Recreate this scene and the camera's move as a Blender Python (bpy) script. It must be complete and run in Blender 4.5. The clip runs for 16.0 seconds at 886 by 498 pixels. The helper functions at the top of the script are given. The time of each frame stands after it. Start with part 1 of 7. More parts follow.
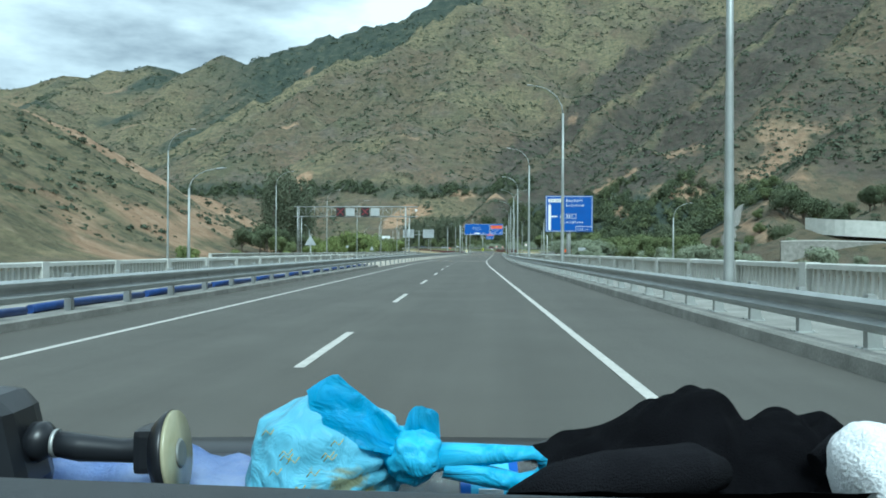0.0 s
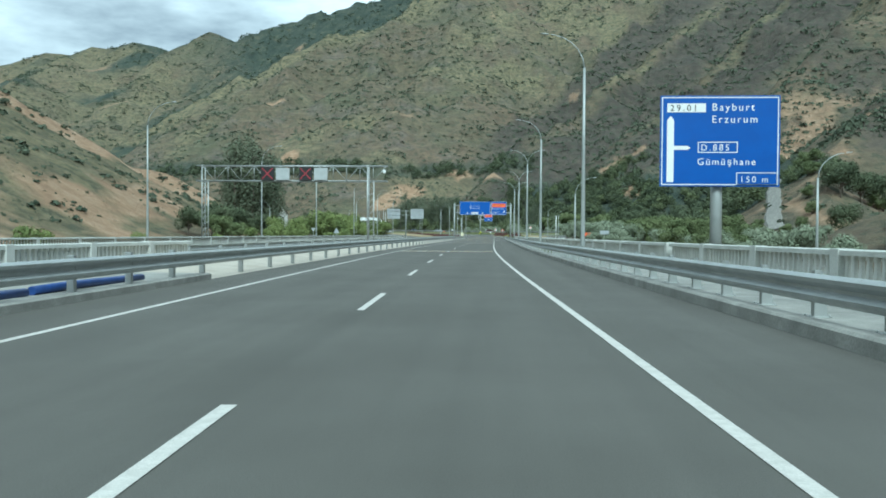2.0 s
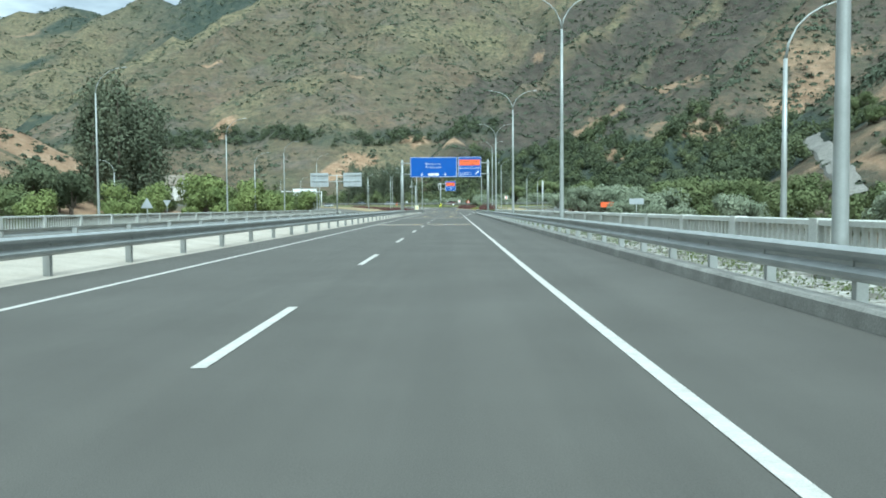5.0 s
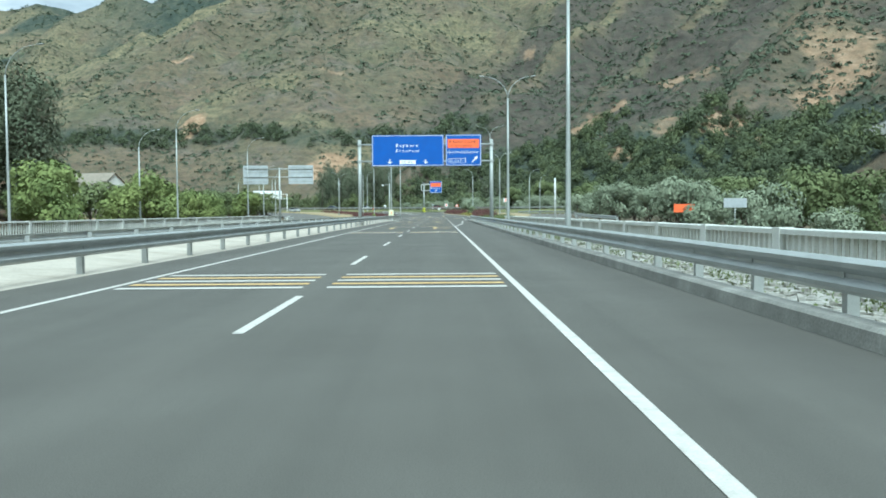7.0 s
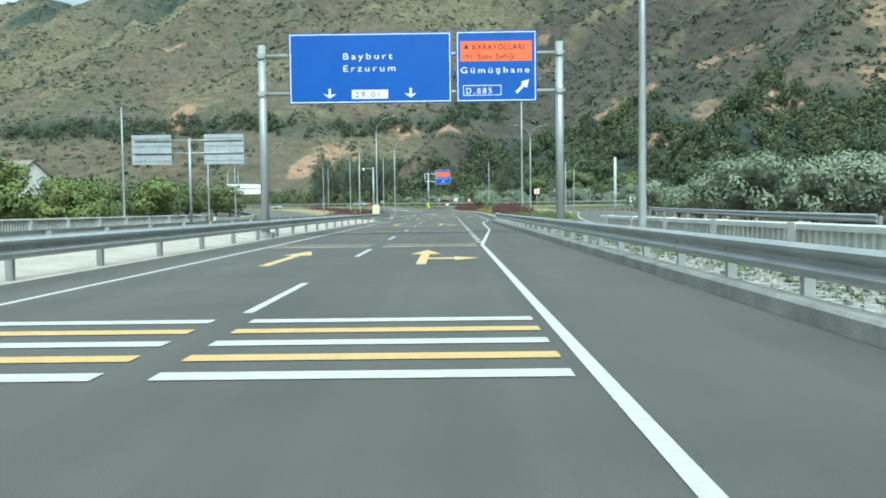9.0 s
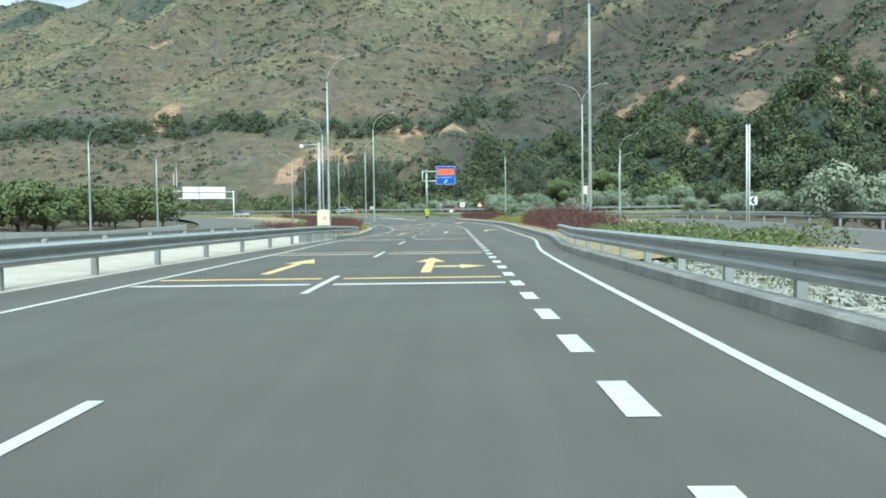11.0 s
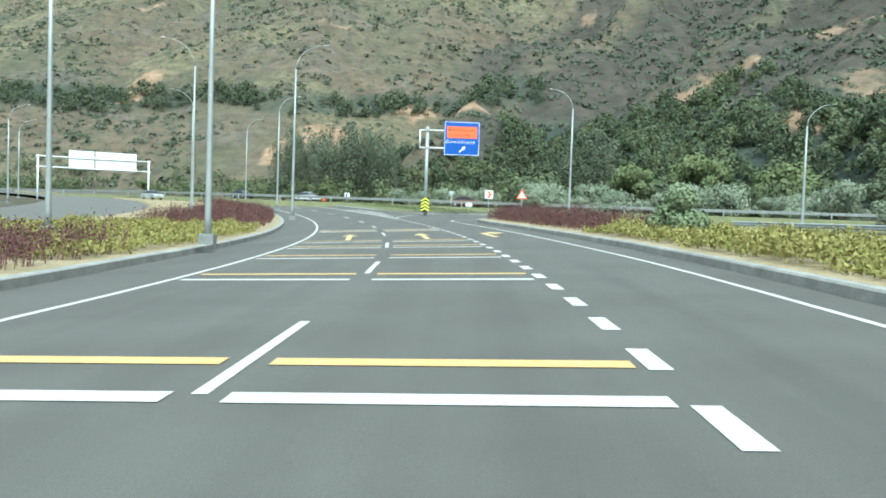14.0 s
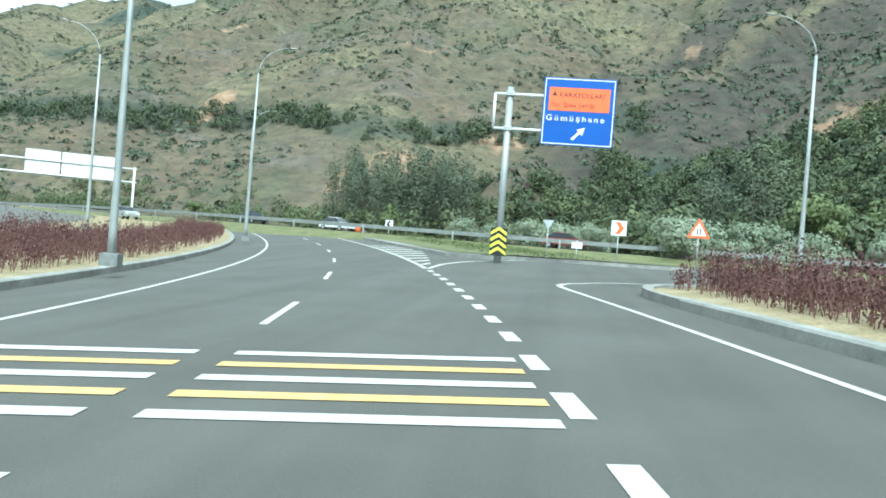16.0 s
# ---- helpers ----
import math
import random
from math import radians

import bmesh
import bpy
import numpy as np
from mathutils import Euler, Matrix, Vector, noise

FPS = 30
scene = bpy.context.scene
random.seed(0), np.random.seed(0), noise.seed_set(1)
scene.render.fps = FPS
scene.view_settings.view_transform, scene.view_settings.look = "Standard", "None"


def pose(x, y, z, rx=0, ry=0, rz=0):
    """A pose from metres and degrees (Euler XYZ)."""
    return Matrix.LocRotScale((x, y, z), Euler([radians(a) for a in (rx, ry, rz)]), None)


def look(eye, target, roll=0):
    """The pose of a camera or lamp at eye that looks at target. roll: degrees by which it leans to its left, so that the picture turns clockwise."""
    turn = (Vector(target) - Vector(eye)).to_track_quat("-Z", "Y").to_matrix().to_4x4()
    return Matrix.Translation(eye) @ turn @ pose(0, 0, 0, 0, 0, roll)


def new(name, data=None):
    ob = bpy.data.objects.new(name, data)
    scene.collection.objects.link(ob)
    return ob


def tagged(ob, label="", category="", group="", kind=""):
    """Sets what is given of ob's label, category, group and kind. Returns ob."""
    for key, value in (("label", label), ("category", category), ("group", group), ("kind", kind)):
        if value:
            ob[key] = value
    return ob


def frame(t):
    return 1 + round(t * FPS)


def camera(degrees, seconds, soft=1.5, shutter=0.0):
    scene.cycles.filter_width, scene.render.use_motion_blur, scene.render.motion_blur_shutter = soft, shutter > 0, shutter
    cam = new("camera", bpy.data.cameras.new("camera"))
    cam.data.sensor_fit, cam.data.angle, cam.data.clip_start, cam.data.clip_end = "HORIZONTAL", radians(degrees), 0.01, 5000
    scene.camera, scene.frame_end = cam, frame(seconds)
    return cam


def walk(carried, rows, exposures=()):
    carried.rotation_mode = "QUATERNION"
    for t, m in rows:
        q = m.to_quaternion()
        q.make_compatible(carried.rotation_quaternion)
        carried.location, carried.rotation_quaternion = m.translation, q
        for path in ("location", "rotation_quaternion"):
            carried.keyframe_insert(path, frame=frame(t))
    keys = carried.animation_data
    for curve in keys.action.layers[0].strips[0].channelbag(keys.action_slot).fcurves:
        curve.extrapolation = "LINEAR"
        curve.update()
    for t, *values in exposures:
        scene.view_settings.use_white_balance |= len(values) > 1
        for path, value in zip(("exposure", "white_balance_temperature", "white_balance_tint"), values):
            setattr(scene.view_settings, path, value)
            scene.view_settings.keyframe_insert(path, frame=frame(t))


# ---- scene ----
cam = camera(56.6, 16.0, 1.8)
PATH = [
    (0, (1.692, -0.734, 1.355), (1.557, 1.262, 1.359), 0.3),
    (0.5, (1.367, 10.064, 1.348), (1.232, 12.06, 1.34), 0.2),
    (1, (0.835, 21.245, 1.344), (0.718, 23.241, 1.324), 0.2),
    (1.5, (0.359, 32.023, 1.324), (0.249, 34.02, 1.296), 0.5),
    (2, (0.03, 42.47, 1.331), (-0.094, 44.466, 1.295), 0.4),
    (2.5, (-0.348, 53.445, 1.325), (-0.465, 55.441, 1.274), -0.1),
    (3, (-0.664, 64.353, 1.347), (-0.758, 66.349, 1.276), -0.0),
    (3.5, (-1.005, 75.948, 1.305), (-1.079, 77.944, 1.203), 0.4),
    (4, (-1.24, 86.584, 1.287), (-1.297, 88.58, 1.183), -0.1),
    (4.5, (-1.49, 98.284, 1.256), (-1.533, 100.281, 1.152), -0.3),
    (5, (-1.524, 110.088, 1.294), (-1.55, 112.085, 1.193), -0.4),
    (7.5, (-1.269, 167.158, 1.345), (-1.261, 169.156, 1.257), -0.4),
    (8, (-1.137, 179.062, 1.355), (-1.135, 181.06, 1.268), -0.5),
    (8.5, (-1.119, 191.278, 1.321), (-1.128, 193.276, 1.231), -0.8),
    (9, (-1.132, 202.546, 1.27), (-1.148, 204.544, 1.172), -0.7),
    (11.5, (-1.176, 258.33, 1.238), (-1.206, 260.329, 1.161), -0.7),
    (12, (-1.294, 269.693, 1.203), (-1.332, 271.691, 1.125), -0.2),
    (12.5, (-1.276, 281.305, 1.273), (-1.318, 283.304, 1.198), 0.3),
    (13, (-1.403, 290.508, 1.246), (-1.442, 292.506, 1.169), 0.8),
    (13.5, (-1.502, 301.867, 1.261), (-1.544, 303.865, 1.178), 1.4),
    (14, (-1.718, 314.735, 1.305), (-1.774, 316.733, 1.216), 2.0),
    (14.5, (-1.983, 324.379, 1.309), (-2.055, 326.376, 1.222), 2.5),
    (15, (-2.19, 334.45, 1.372), (-2.298, 336.446, 1.293), 2.8),
    (15.5, (-2.714, 345.519, 1.387), (-2.870, 347.512, 1.332), 3.3),
    (16, (-3.402, 355.850, 1.540), (-3.658, 357.833, 1.533), 4.6),
]
walk(cam, [(t, look(eye, target, roll)) for t, eye, target, roll in PATH],
     [(0.0, 0.56, 4950, -12), (2.5, 0.56, 5000, -12), (4.0, 0.84, 5050, -11), (5.0, 0.94, 5100, -10), (9.0, 0.94, 5100, -10), (12.5, 1.14, 5200, -7), (15.0, 1.32, 5200, -8), (16.0, 1.34, 5050, -10)])


# ---------- light ----------
world = bpy.data.worlds.new("sky")
scene.world = world
world.use_nodes = True
wn, wl = world.node_tree.nodes, world.node_tree.links
wn.clear()
SUN_EL, SUN_ROT = radians(48), radians(168)
w_out = wn.new("ShaderNodeOutputWorld")
w_bg = wn.new("ShaderNodeBackground")
w_sky = wn.new("ShaderNodeTexSky")
w_sky.sky_type, w_sky.sun_disc, w_sky.sun_elevation, w_sky.sun_rotation = "NISHITA", False, SUN_EL, SUN_ROT
w_co = wn.new("ShaderNodeTexCoord")
w_map = wn.new("ShaderNodeMapping")
w_map.inputs["Scale"].default_value = (1.0, 1.0, 3.2)
w_noise = wn.new("ShaderNodeTexNoise")
w_noise.inputs["Scale"].default_value, w_noise.inputs["Detail"].default_value, w_noise.inputs["Roughness"].default_value = 2.3, 7.0, 0.55
w_cover = wn.new("ShaderNodeValToRGB")
w_cover.color_ramp.elements[0].position, w_cover.color_ramp.elements[0].color = 0.12, (0, 0, 0, 1)
w_cover.color_ramp.elements[1].position, w_cover.color_ramp.elements[1].color = 0.28, (1, 1, 1, 1)
w_cloud = wn.new("ShaderNodeValToRGB")
w_cloud.color_ramp.elements[0].position, w_cloud.color_ramp.elements[0].color = 0.38, (4.0, 4.2, 4.5, 1)
w_cloud.color_ramp.elements[1].position, w_cloud.color_ramp.elements[1].color = 0.58, (12.5, 12.3, 11.8, 1)
w_mix = wn.new("ShaderNodeMix")
w_mix.data_type = "RGBA"
wl.new(w_co.outputs["Generated"], w_map.inputs["Vector"])
wl.new(w_map.outputs["Vector"], w_noise.inputs["Vector"])
wl.new(w_noise.outputs["Fac"], w_cover.inputs["Fac"])
wl.new(w_noise.outputs["Fac"], w_cloud.inputs["Fac"])
wl.new(w_cover.outputs["Color"], w_mix.inputs["Factor"])
wl.new(w_sky.outputs["Color"], w_mix.inputs["A"])
wl.new(w_cloud.outputs["Color"], w_mix.inputs["B"])
wl.new(w_mix.outputs["Result"], w_bg.inputs["Color"])
w_bg.inputs["Strength"].default_value = 0.068
wl.new(w_bg.outputs["Background"], w_out.inputs["Surface"])

sun = new("sun", bpy.data.lights.new("sun", "SUN"))
sun.data.energy, sun.data.angle, sun.data.color = 2.6, radians(24), (1.0, 0.94, 0.84)
sun.matrix_world = look((math.sin(SUN_ROT) * 80, math.cos(SUN_ROT) * 80, 80 * math.tan(SUN_EL)), (0, 0, 0))


# ---------- materials ----------
def material(name, stops, scale=4.0, rough=0.7, metal=0.0, bump=0.0, bump_scale=40.0, detail=6.0, fine=0.0, spec=0.5, random_tint=0.0, trans=0.0):
    """Noise-driven colours (stops: position, rgb), fine grain, bump; real-world size from the position in metres."""
    m = bpy.data.materials.new(name)
    m.use_nodes = True
    n, l = m.node_tree.nodes, m.node_tree.links
    b = n["Principled BSDF"]
    geo = n.new("ShaderNodeNewGeometry")
    tex = n.new("ShaderNodeTexNoise")
    tex.inputs["Scale"].default_value, tex.inputs["Detail"].default_value, tex.inputs["Roughness"].default_value = scale, detail, 0.6
    l.new(geo.outputs["Position"], tex.inputs["Vector"])
    ramp = n.new("ShaderNodeValToRGB")
    els = ramp.color_ramp.elements
    while len(els) < len(stops):
        els.new(0.5)
    for e, (p, c) in zip(els, stops):
        e.position, e.color = p, (*c, 1)
    l.new(tex.outputs["Fac"], ramp.inputs["Fac"])
    col = ramp.outputs["Color"]
    grain = n.new("ShaderNodeTexNoise")
    grain.inputs["Scale"].default_value, grain.inputs["Detail"].default_value = bump_scale, 4.0
    l.new(geo.outputs["Position"], grain.inputs["Vector"])
    if fine:
        mul = n.new("ShaderNodeMix")
        mul.data_type, mul.blend_type = "RGBA", "MULTIPLY"
        gr = n.new("ShaderNodeMapRange")
        gr.inputs["From Min"].default_value, gr.inputs["From Max"].default_value = 0.3, 0.7
        gr.inputs["To Min"].default_value, gr.inputs["To Max"].default_value = 1 - fine, 1 + fine
        l.new(grain.outputs["Fac"], gr.inputs["Value"])
        mul.inputs["Factor"].default_value = 1.0
        l.new(col, mul.inputs["A"])
        l.new(gr.outputs["Result"], mul.inputs["B"])
        col = mul.outputs["Result"]
    if random_tint:
        info = n.new("ShaderNodeObjectInfo")
        hsv = n.new("ShaderNodeHueSaturation")
        mr = n.new("ShaderNodeMapRange")
        mr.inputs["To Min"].default_value, mr.inputs["To Max"].default_value = 1 - random_tint, 1 + random_tint
        l.new(info.outputs["Random"], mr.inputs["Value"])
        l.new(mr.outputs["Result"], hsv.inputs["Value"])
        l.new(col, hsv.inputs["Color"])
        col = hsv.outputs["Color"]
    l.new(col, b.inputs["Base Color"])
    b.inputs["Roughness"].default_value, b.inputs["Metallic"].default_value = rough, metal
    b.inputs["Specular IOR Level"].default_value = spec
    if trans:
        b.inputs["Transmission Weight"].default_value = trans
    if bump:
        bp = n.new("ShaderNodeBump")
        bp.inputs["Strength"].default_value, bp.inputs["Distance"].default_value = bump, 0.02
        l.new(grain.outputs["Fac"], bp.inputs["Height"])
        l.new(bp.outputs["Normal"], b.inputs["Normal"])
    return m


def leafy(name, a, b_, scale=0.6):
    """Leaves: two greens, each clump a little lighter or darker, with some light through."""
    m = material(name, [(0.35, a), (0.65, b_)], scale=scale, rough=0.8, spec=0.12)
    n, l = m.node_tree.nodes, m.node_tree.links
    b = n["Principled BSDF"]
    geo = n.new("ShaderNodeNewGeometry")
    hsv = n.new("ShaderNodeHueSaturation")
    mr = n.new("ShaderNodeMapRange")
    mr.inputs["To Min"].default_value, mr.inputs["To Max"].default_value = 0.88, 1.12
    l.new(geo.outputs["Random Per Island"], mr.inputs["Value"])
    l.new(mr.outputs["Result"], hsv.inputs["Value"])
    src = b.inputs["Base Color"].links[0].from_socket
    l.new(src, hsv.inputs["Color"])
    l.new(hsv.outputs["Color"], b.inputs["Base Color"])
    return m


M_ASPHALT = material("asphalt", [(0.3, (0.078, 0.074, 0.064)), (0.7, (0.100, 0.096, 0.084))], scale=0.35, rough=0.85, bump=0.5, bump_scale=90, fine=0.25)
def streaks(m, amount):
    """Long faint streaks along the lanes: tyre wear, oil and dust."""
    n, l = m.node_tree.nodes, m.node_tree.links
    b = n["Principled BSDF"]
    geo, mp, tx, mr, mul = n.new("ShaderNodeNewGeometry"), n.new("ShaderNodeMapping"), n.new("ShaderNodeTexNoise"), n.new("ShaderNodeMapRange"), n.new("ShaderNodeHueSaturation")
    mp.inputs["Scale"].default_value = (1.1, 0.02, 1.0)
    tx.inputs["Scale"].default_value, tx.inputs["Detail"].default_value, tx.inputs["Roughness"].default_value = 1.0, 5.0, 0.6
    mr.inputs["From Min"].default_value, mr.inputs["From Max"].default_value = 0.3, 0.7
    mr.inputs["To Min"].default_value, mr.inputs["To Max"].default_value = 1 - amount, 1 + amount
    l.new(geo.outputs["Position"], mp.inputs["Vector"])
    l.new(mp.outputs["Vector"], tx.inputs["Vector"])
    l.new(tx.outputs["Fac"], mr.inputs["Value"])
    src = b.inputs["Base Color"].links[0].from_socket
    l.new(src, mul.inputs["Color"])
    l.new(mr.outputs["Result"], mul.inputs["Value"])
    l.new(mul.outputs["Color"], b.inputs["Base Color"])


streaks(M_ASPHALT, 0.14)
M_ASPHALT_OLD = material("asphalt_worn", [(0.3, (0.10, 0.096, 0.085)), (0.7, (0.13, 0.125, 0.11))], scale=0.3, rough=0.9, bump=0.5, bump_scale=90, fine=0.2)
M_WHITE_LINE = material("road_paint_white", [(0.3, (0.42, 0.405, 0.37)), (0.62, (0.54, 0.52, 0.48))], scale=6, rough=0.7, bump=0.3, bump_scale=80, fine=0.12)
M_YELLOW_LINE = material("road_paint_yellow", [(0.3, (0.49, 0.32, 0.11)), (0.65, (0.57, 0.40, 0.17))], scale=5, rough=0.7, bump=0.3, bump_scale=80, fine=0.12)
M_CONCRETE = material("concrete", [(0.3, (0.19, 0.188, 0.172)), (0.55, (0.28, 0.275, 0.25)), (0.75, (0.38, 0.37, 0.345))], scale=1.3, rough=0.9, bump=0.4, bump_scale=30, fine=0.15)
M_PARAPET = material("whitewashed_concrete", [(0.3, (0.52, 0.53, 0.49)), (0.7, (0.66, 0.66, 0.62))], scale=1.0, rough=0.85, bump=0.25, bump_scale=30, fine=0.1)
M_GALV = material("galvanised_steel", [(0.3, (0.37, 0.385, 0.375)), (0.7, (0.48, 0.495, 0.485))], scale=1.5, rough=0.5, metal=0.7, bump=0.05, bump_scale=60, fine=0.06)
M_POLE = material("painted_steel_pole", [(0.3, (0.34, 0.36, 0.35)), (0.7, (0.43, 0.45, 0.44))], scale=2, rough=0.5, metal=0.4, fine=0.05)
M_STEEL_DARK = material("weathered_steel", [(0.3, (0.20, 0.21, 0.20)), (0.7, (0.32, 0.33, 0.31))], scale=5, rough=0.6, metal=0.5, fine=0.1)
M_SIGN_BLUE = material("sign_blue", [(0.3, (0.008, 0.075, 0.36)), (0.7, (0.010, 0.090, 0.42))], scale=1.2, rough=0.45, fine=0.04)
M_SIGN_WHITE = material("sign_white", [(0.3, (0.74, 0.76, 0.76)), (0.7, (0.82, 0.83, 0.83))], scale=2, rough=0.5)
M_SIGN_RED = material("sign_orange_red", [(0.3, (0.80, 0.13, 0.035)), (0.7, (0.86, 0.17, 0.05))], scale=2, rough=0.5)
M_SIGN_BACK = material("sign_back_aluminium", [(0.3, (0.42, 0.45, 0.47)), (0.7, (0.55, 0.58, 0.60))], scale=1.5, rough=0.5, metal=0.5, fine=0.05)
M_BLANK = material("blank_signal_grey", [(0.3, (0.36, 0.38, 0.38)), (0.7, (0.46, 0.48, 0.48))], scale=1.5, rough=0.5, fine=0.06)
M_BLACK = material("matt_black", [(0.3, (0.012, 0.012, 0.013)), (0.7, (0.022, 0.022, 0.024))], scale=8, rough=0.6)
M_RED_LAMP = material("red_sign_cross", [(0.3, (0.30, 0.03, 0.05)), (0.7, (0.36, 0.05, 0.06))], scale=8, rough=0.4)
M_BLUE_PIPE = material("blue_plastic_pipe", [(0.3, (0.015, 0.04, 0.16)), (0.7, (0.03, 0.07, 0.25))], scale=4, rough=0.45)
M_ARROW = material("road_paint_arrow", [(0.3, (0.50, 0.36, 0.15)), (0.65, (0.60, 0.46, 0.22))], scale=5, rough=0.7, bump=0.3, bump_scale=80, fine=0.15)
M_GRAVEL = material("pale_gravel", [(0.3, (0.34, 0.305, 0.25)), (0.55, (0.43, 0.39, 0.33)), (0.75, (0.49, 0.45, 0.385))], scale=0.8, rough=0.95, bump=0.4, bump_scale=20, fine=0.14)
M_RUBBLE = material("grey_rubble", [(0.3, (0.16, 0.155, 0.13)), (0.5, (0.30, 0.29, 0.26)), (0.72, (0.44, 0.43, 0.39))], scale=4, rough=0.95, bump=0.9, bump_scale=12, fine=0.35)
M_TRACK = material("track_gravel", [(0.3, (0.15, 0.145, 0.128)), (0.55, (0.215, 0.207, 0.185)), (0.75, (0.29, 0.28, 0.25))], scale=1.5, rough=0.95, bump=0.8, bump_scale=12, fine=0.3)
M_GRASS = material("rough_grass", [(0.3, (0.085, 0.10, 0.035)), (0.7, (0.17, 0.16, 0.07))], scale=0.9, rough=0.95, bump=0.9, bump_scale=10, fine=0.3)
M_DRY = material("dry_earth", [(0.3, (0.20, 0.17, 0.09)), (0.5, (0.28, 0.22, 0.12)), (0.7, (0.34, 0.29, 0.18))], scale=0.8, rough=0.95, bump=0.8, bump_scale=12, fine=0.3)


# ---------- helpers ----------
def part(name, bm, mat, parent=None, label=""):
    me = bpy.data.meshes.new(name)
    bm.to_mesh(me)
    bm.free()
    return part_me(name, me, mat, parent, label)


def part_me(name, me, mat, parent=None, label=""):
    if mat and not me.materials:
        me.materials.append(mat)
    ob = new(name, me)
    if parent:
        ob.parent = parent
    return tagged(ob, label) if label else ob


def thing(name, at, label, category, group="", kind="", rz=0.0):
    ob = new(name)
    ob.matrix_world = pose(*at, 0, 0, rz)
    return tagged(ob, label, category, group, kind)


def box(bm, x0, x1, y0, y1, z0, z1, bevel=0.0):
    r = bmesh.ops.create_cube(bm, size=1)
    bmesh.ops.transform(bm, matrix=Matrix.Translation(((x0 + x1) / 2, (y0 + y1) / 2, (z0 + z1) / 2)) @ Matrix.Diagonal((x1 - x0, y1 - y0, z1 - z0, 1)), verts=r["verts"])
    if bevel:
        es = list({e for v in r["verts"] for e in v.link_edges})
        bmesh.ops.bevel(bm, geom=es, offset=bevel, segments=2, affect="EDGES", profile=0.7)
    return bm


def tube(bm, pts, radii, n=10, cap=True):
    """A round bar through the points, with a radius at each."""
    rings = []
    pts = [Vector(p) for p in pts]
    for i, p in enumerate(pts):
        d = (pts[min(i + 1, len(pts) - 1)] - pts[max(i - 1, 0)]).normalized()
        a = d.orthogonal().normalized() if abs(d.z) > 0.9 else d.cross(Vector((0, 0, 1))).normalized()
        if abs(d.z) > 0.9:
            a = (Vector((1, 0, 0)) - d * d.x).normalized()
        b = d.cross(a)
        r = radii[i] if isinstance(radii, (list, tuple)) else radii
        rings.append([bm.verts.new(p + a * math.cos(2 * math.pi * k / n) * r + b * math.sin(2 * math.pi * k / n) * r) for k in range(n)])
    for r0, r1 in zip(rings, rings[1:]):
        for k in range(n):
            f = bm.faces.new((r0[k], r0[(k + 1) % n], r1[(k + 1) % n], r1[k]))
            f.smooth = True
    if cap:
        bm.faces.new(rings[0][::-1])
        bm.faces.new(rings[-1])
    return bm


def smoothstep(a, b, v):
    t = min(1.0, max(0.0, (v - a) / (b - a)))
    return t * t * (3 - 2 * t)


# ---------- the road's line ----------
BEND, RADIUS = 322.0, 272.0


def interp(table, s):
    if s <= table[0][0]:
        return table[0][1]
    for (a, va), (b, vb) in zip(table, table[1:]):
        if s <= b:
            return va + (vb - va) * (s - a) / (b - a)
    return table[-1][1]


def road_z(s):
    if s < 310:
        return 0.0
    return 9.4e-5 * (min(s, 450) - 310) ** 2 + max(0.0, s - 450) * 0.012


def bank(s):
    """Crossfall of the carriageway into the bend."""
    return interp([(290, 0.0), (312, 0.027), (360, 0.05)], s)


def at_road(s, off, z=0.0):
    """A place at s metres along the right edge line and off metres to its right, z above the asphalt."""
    if s < 62:
        x, y, h = 0.0002574 * 68 * 68 + 0.035 * (62 - s), s, 0.035
    elif s < 130:
        x, y, h = 0.0002574 * (130 - s) ** 2, s, 2 * 0.0002574 * (130 - s)
    elif s < BEND:
        x, y, h = 0.0, s, 0.0
    else:
        a = min((s - BEND) / RADIUS, 1.0)
        x, y, h = -RADIUS * (1 - math.cos(a)), BEND + RADIUS * math.sin(a), a
        rest = s - BEND - RADIUS * a
        x, y = x - math.sin(a) * rest, y + math.cos(a) * rest
    return Vector((x + math.cos(h) * off, y + math.sin(h) * off, road_z(s) + bank(s) * max(-10.0, min(7.0, off)) + z))


def heading(s):
    p, q = at_road(s - 0.5, 0), at_road(s + 0.5, 0)
    return math.degrees(math.atan2(-(q.x - p.x), q.y - p.y))


def steps(s0, s1, step):
    n = max(1, round((s1 - s0) / step))
    return [s0 + (s1 - s0) * i / n for i in range(n + 1)]


def sweep(bm, profile, ss, closed=False, ends=False, smooth=False):
    """Sweeps a profile of (off, z) along the road; off may be a function of s."""
    rows = []
    for s in ss:
        prof = profile(s) if callable(profile) else profile
        rows.append([bm.verts.new(at_road(s, o, z)) for o, z in prof])
    n = len(rows[0])
    for r0, r1 in zip(rows, rows[1:]):
        for k in range(n if closed else n - 1):
            f = bm.faces.new((r0[k], r0[(k + 1) % n], r1[(k + 1) % n], r1[k]))
            f.smooth = smooth
    if ends and closed:
        bm.faces.new(rows[0])
        bm.faces.new(rows[-1][::-1])
    bmesh.ops.recalc_face_normals(bm, faces=bm.faces)
    return bm


def strip(bm, s0, s1, o0, o1, z=0.006, step=4.0):
    """A flat painted strip along the road."""
    rows = [[bm.verts.new(at_road(s, o, z)) for o in (o0(s) if callable(o0) else o0, o1(s) if callable(o1) else o1)] for s in steps(s0, s1, step)]
    for a, b in zip(rows, rows[1:]):
        bm.faces.new((a[0], a[1], b[1], b[0]))
    return bm


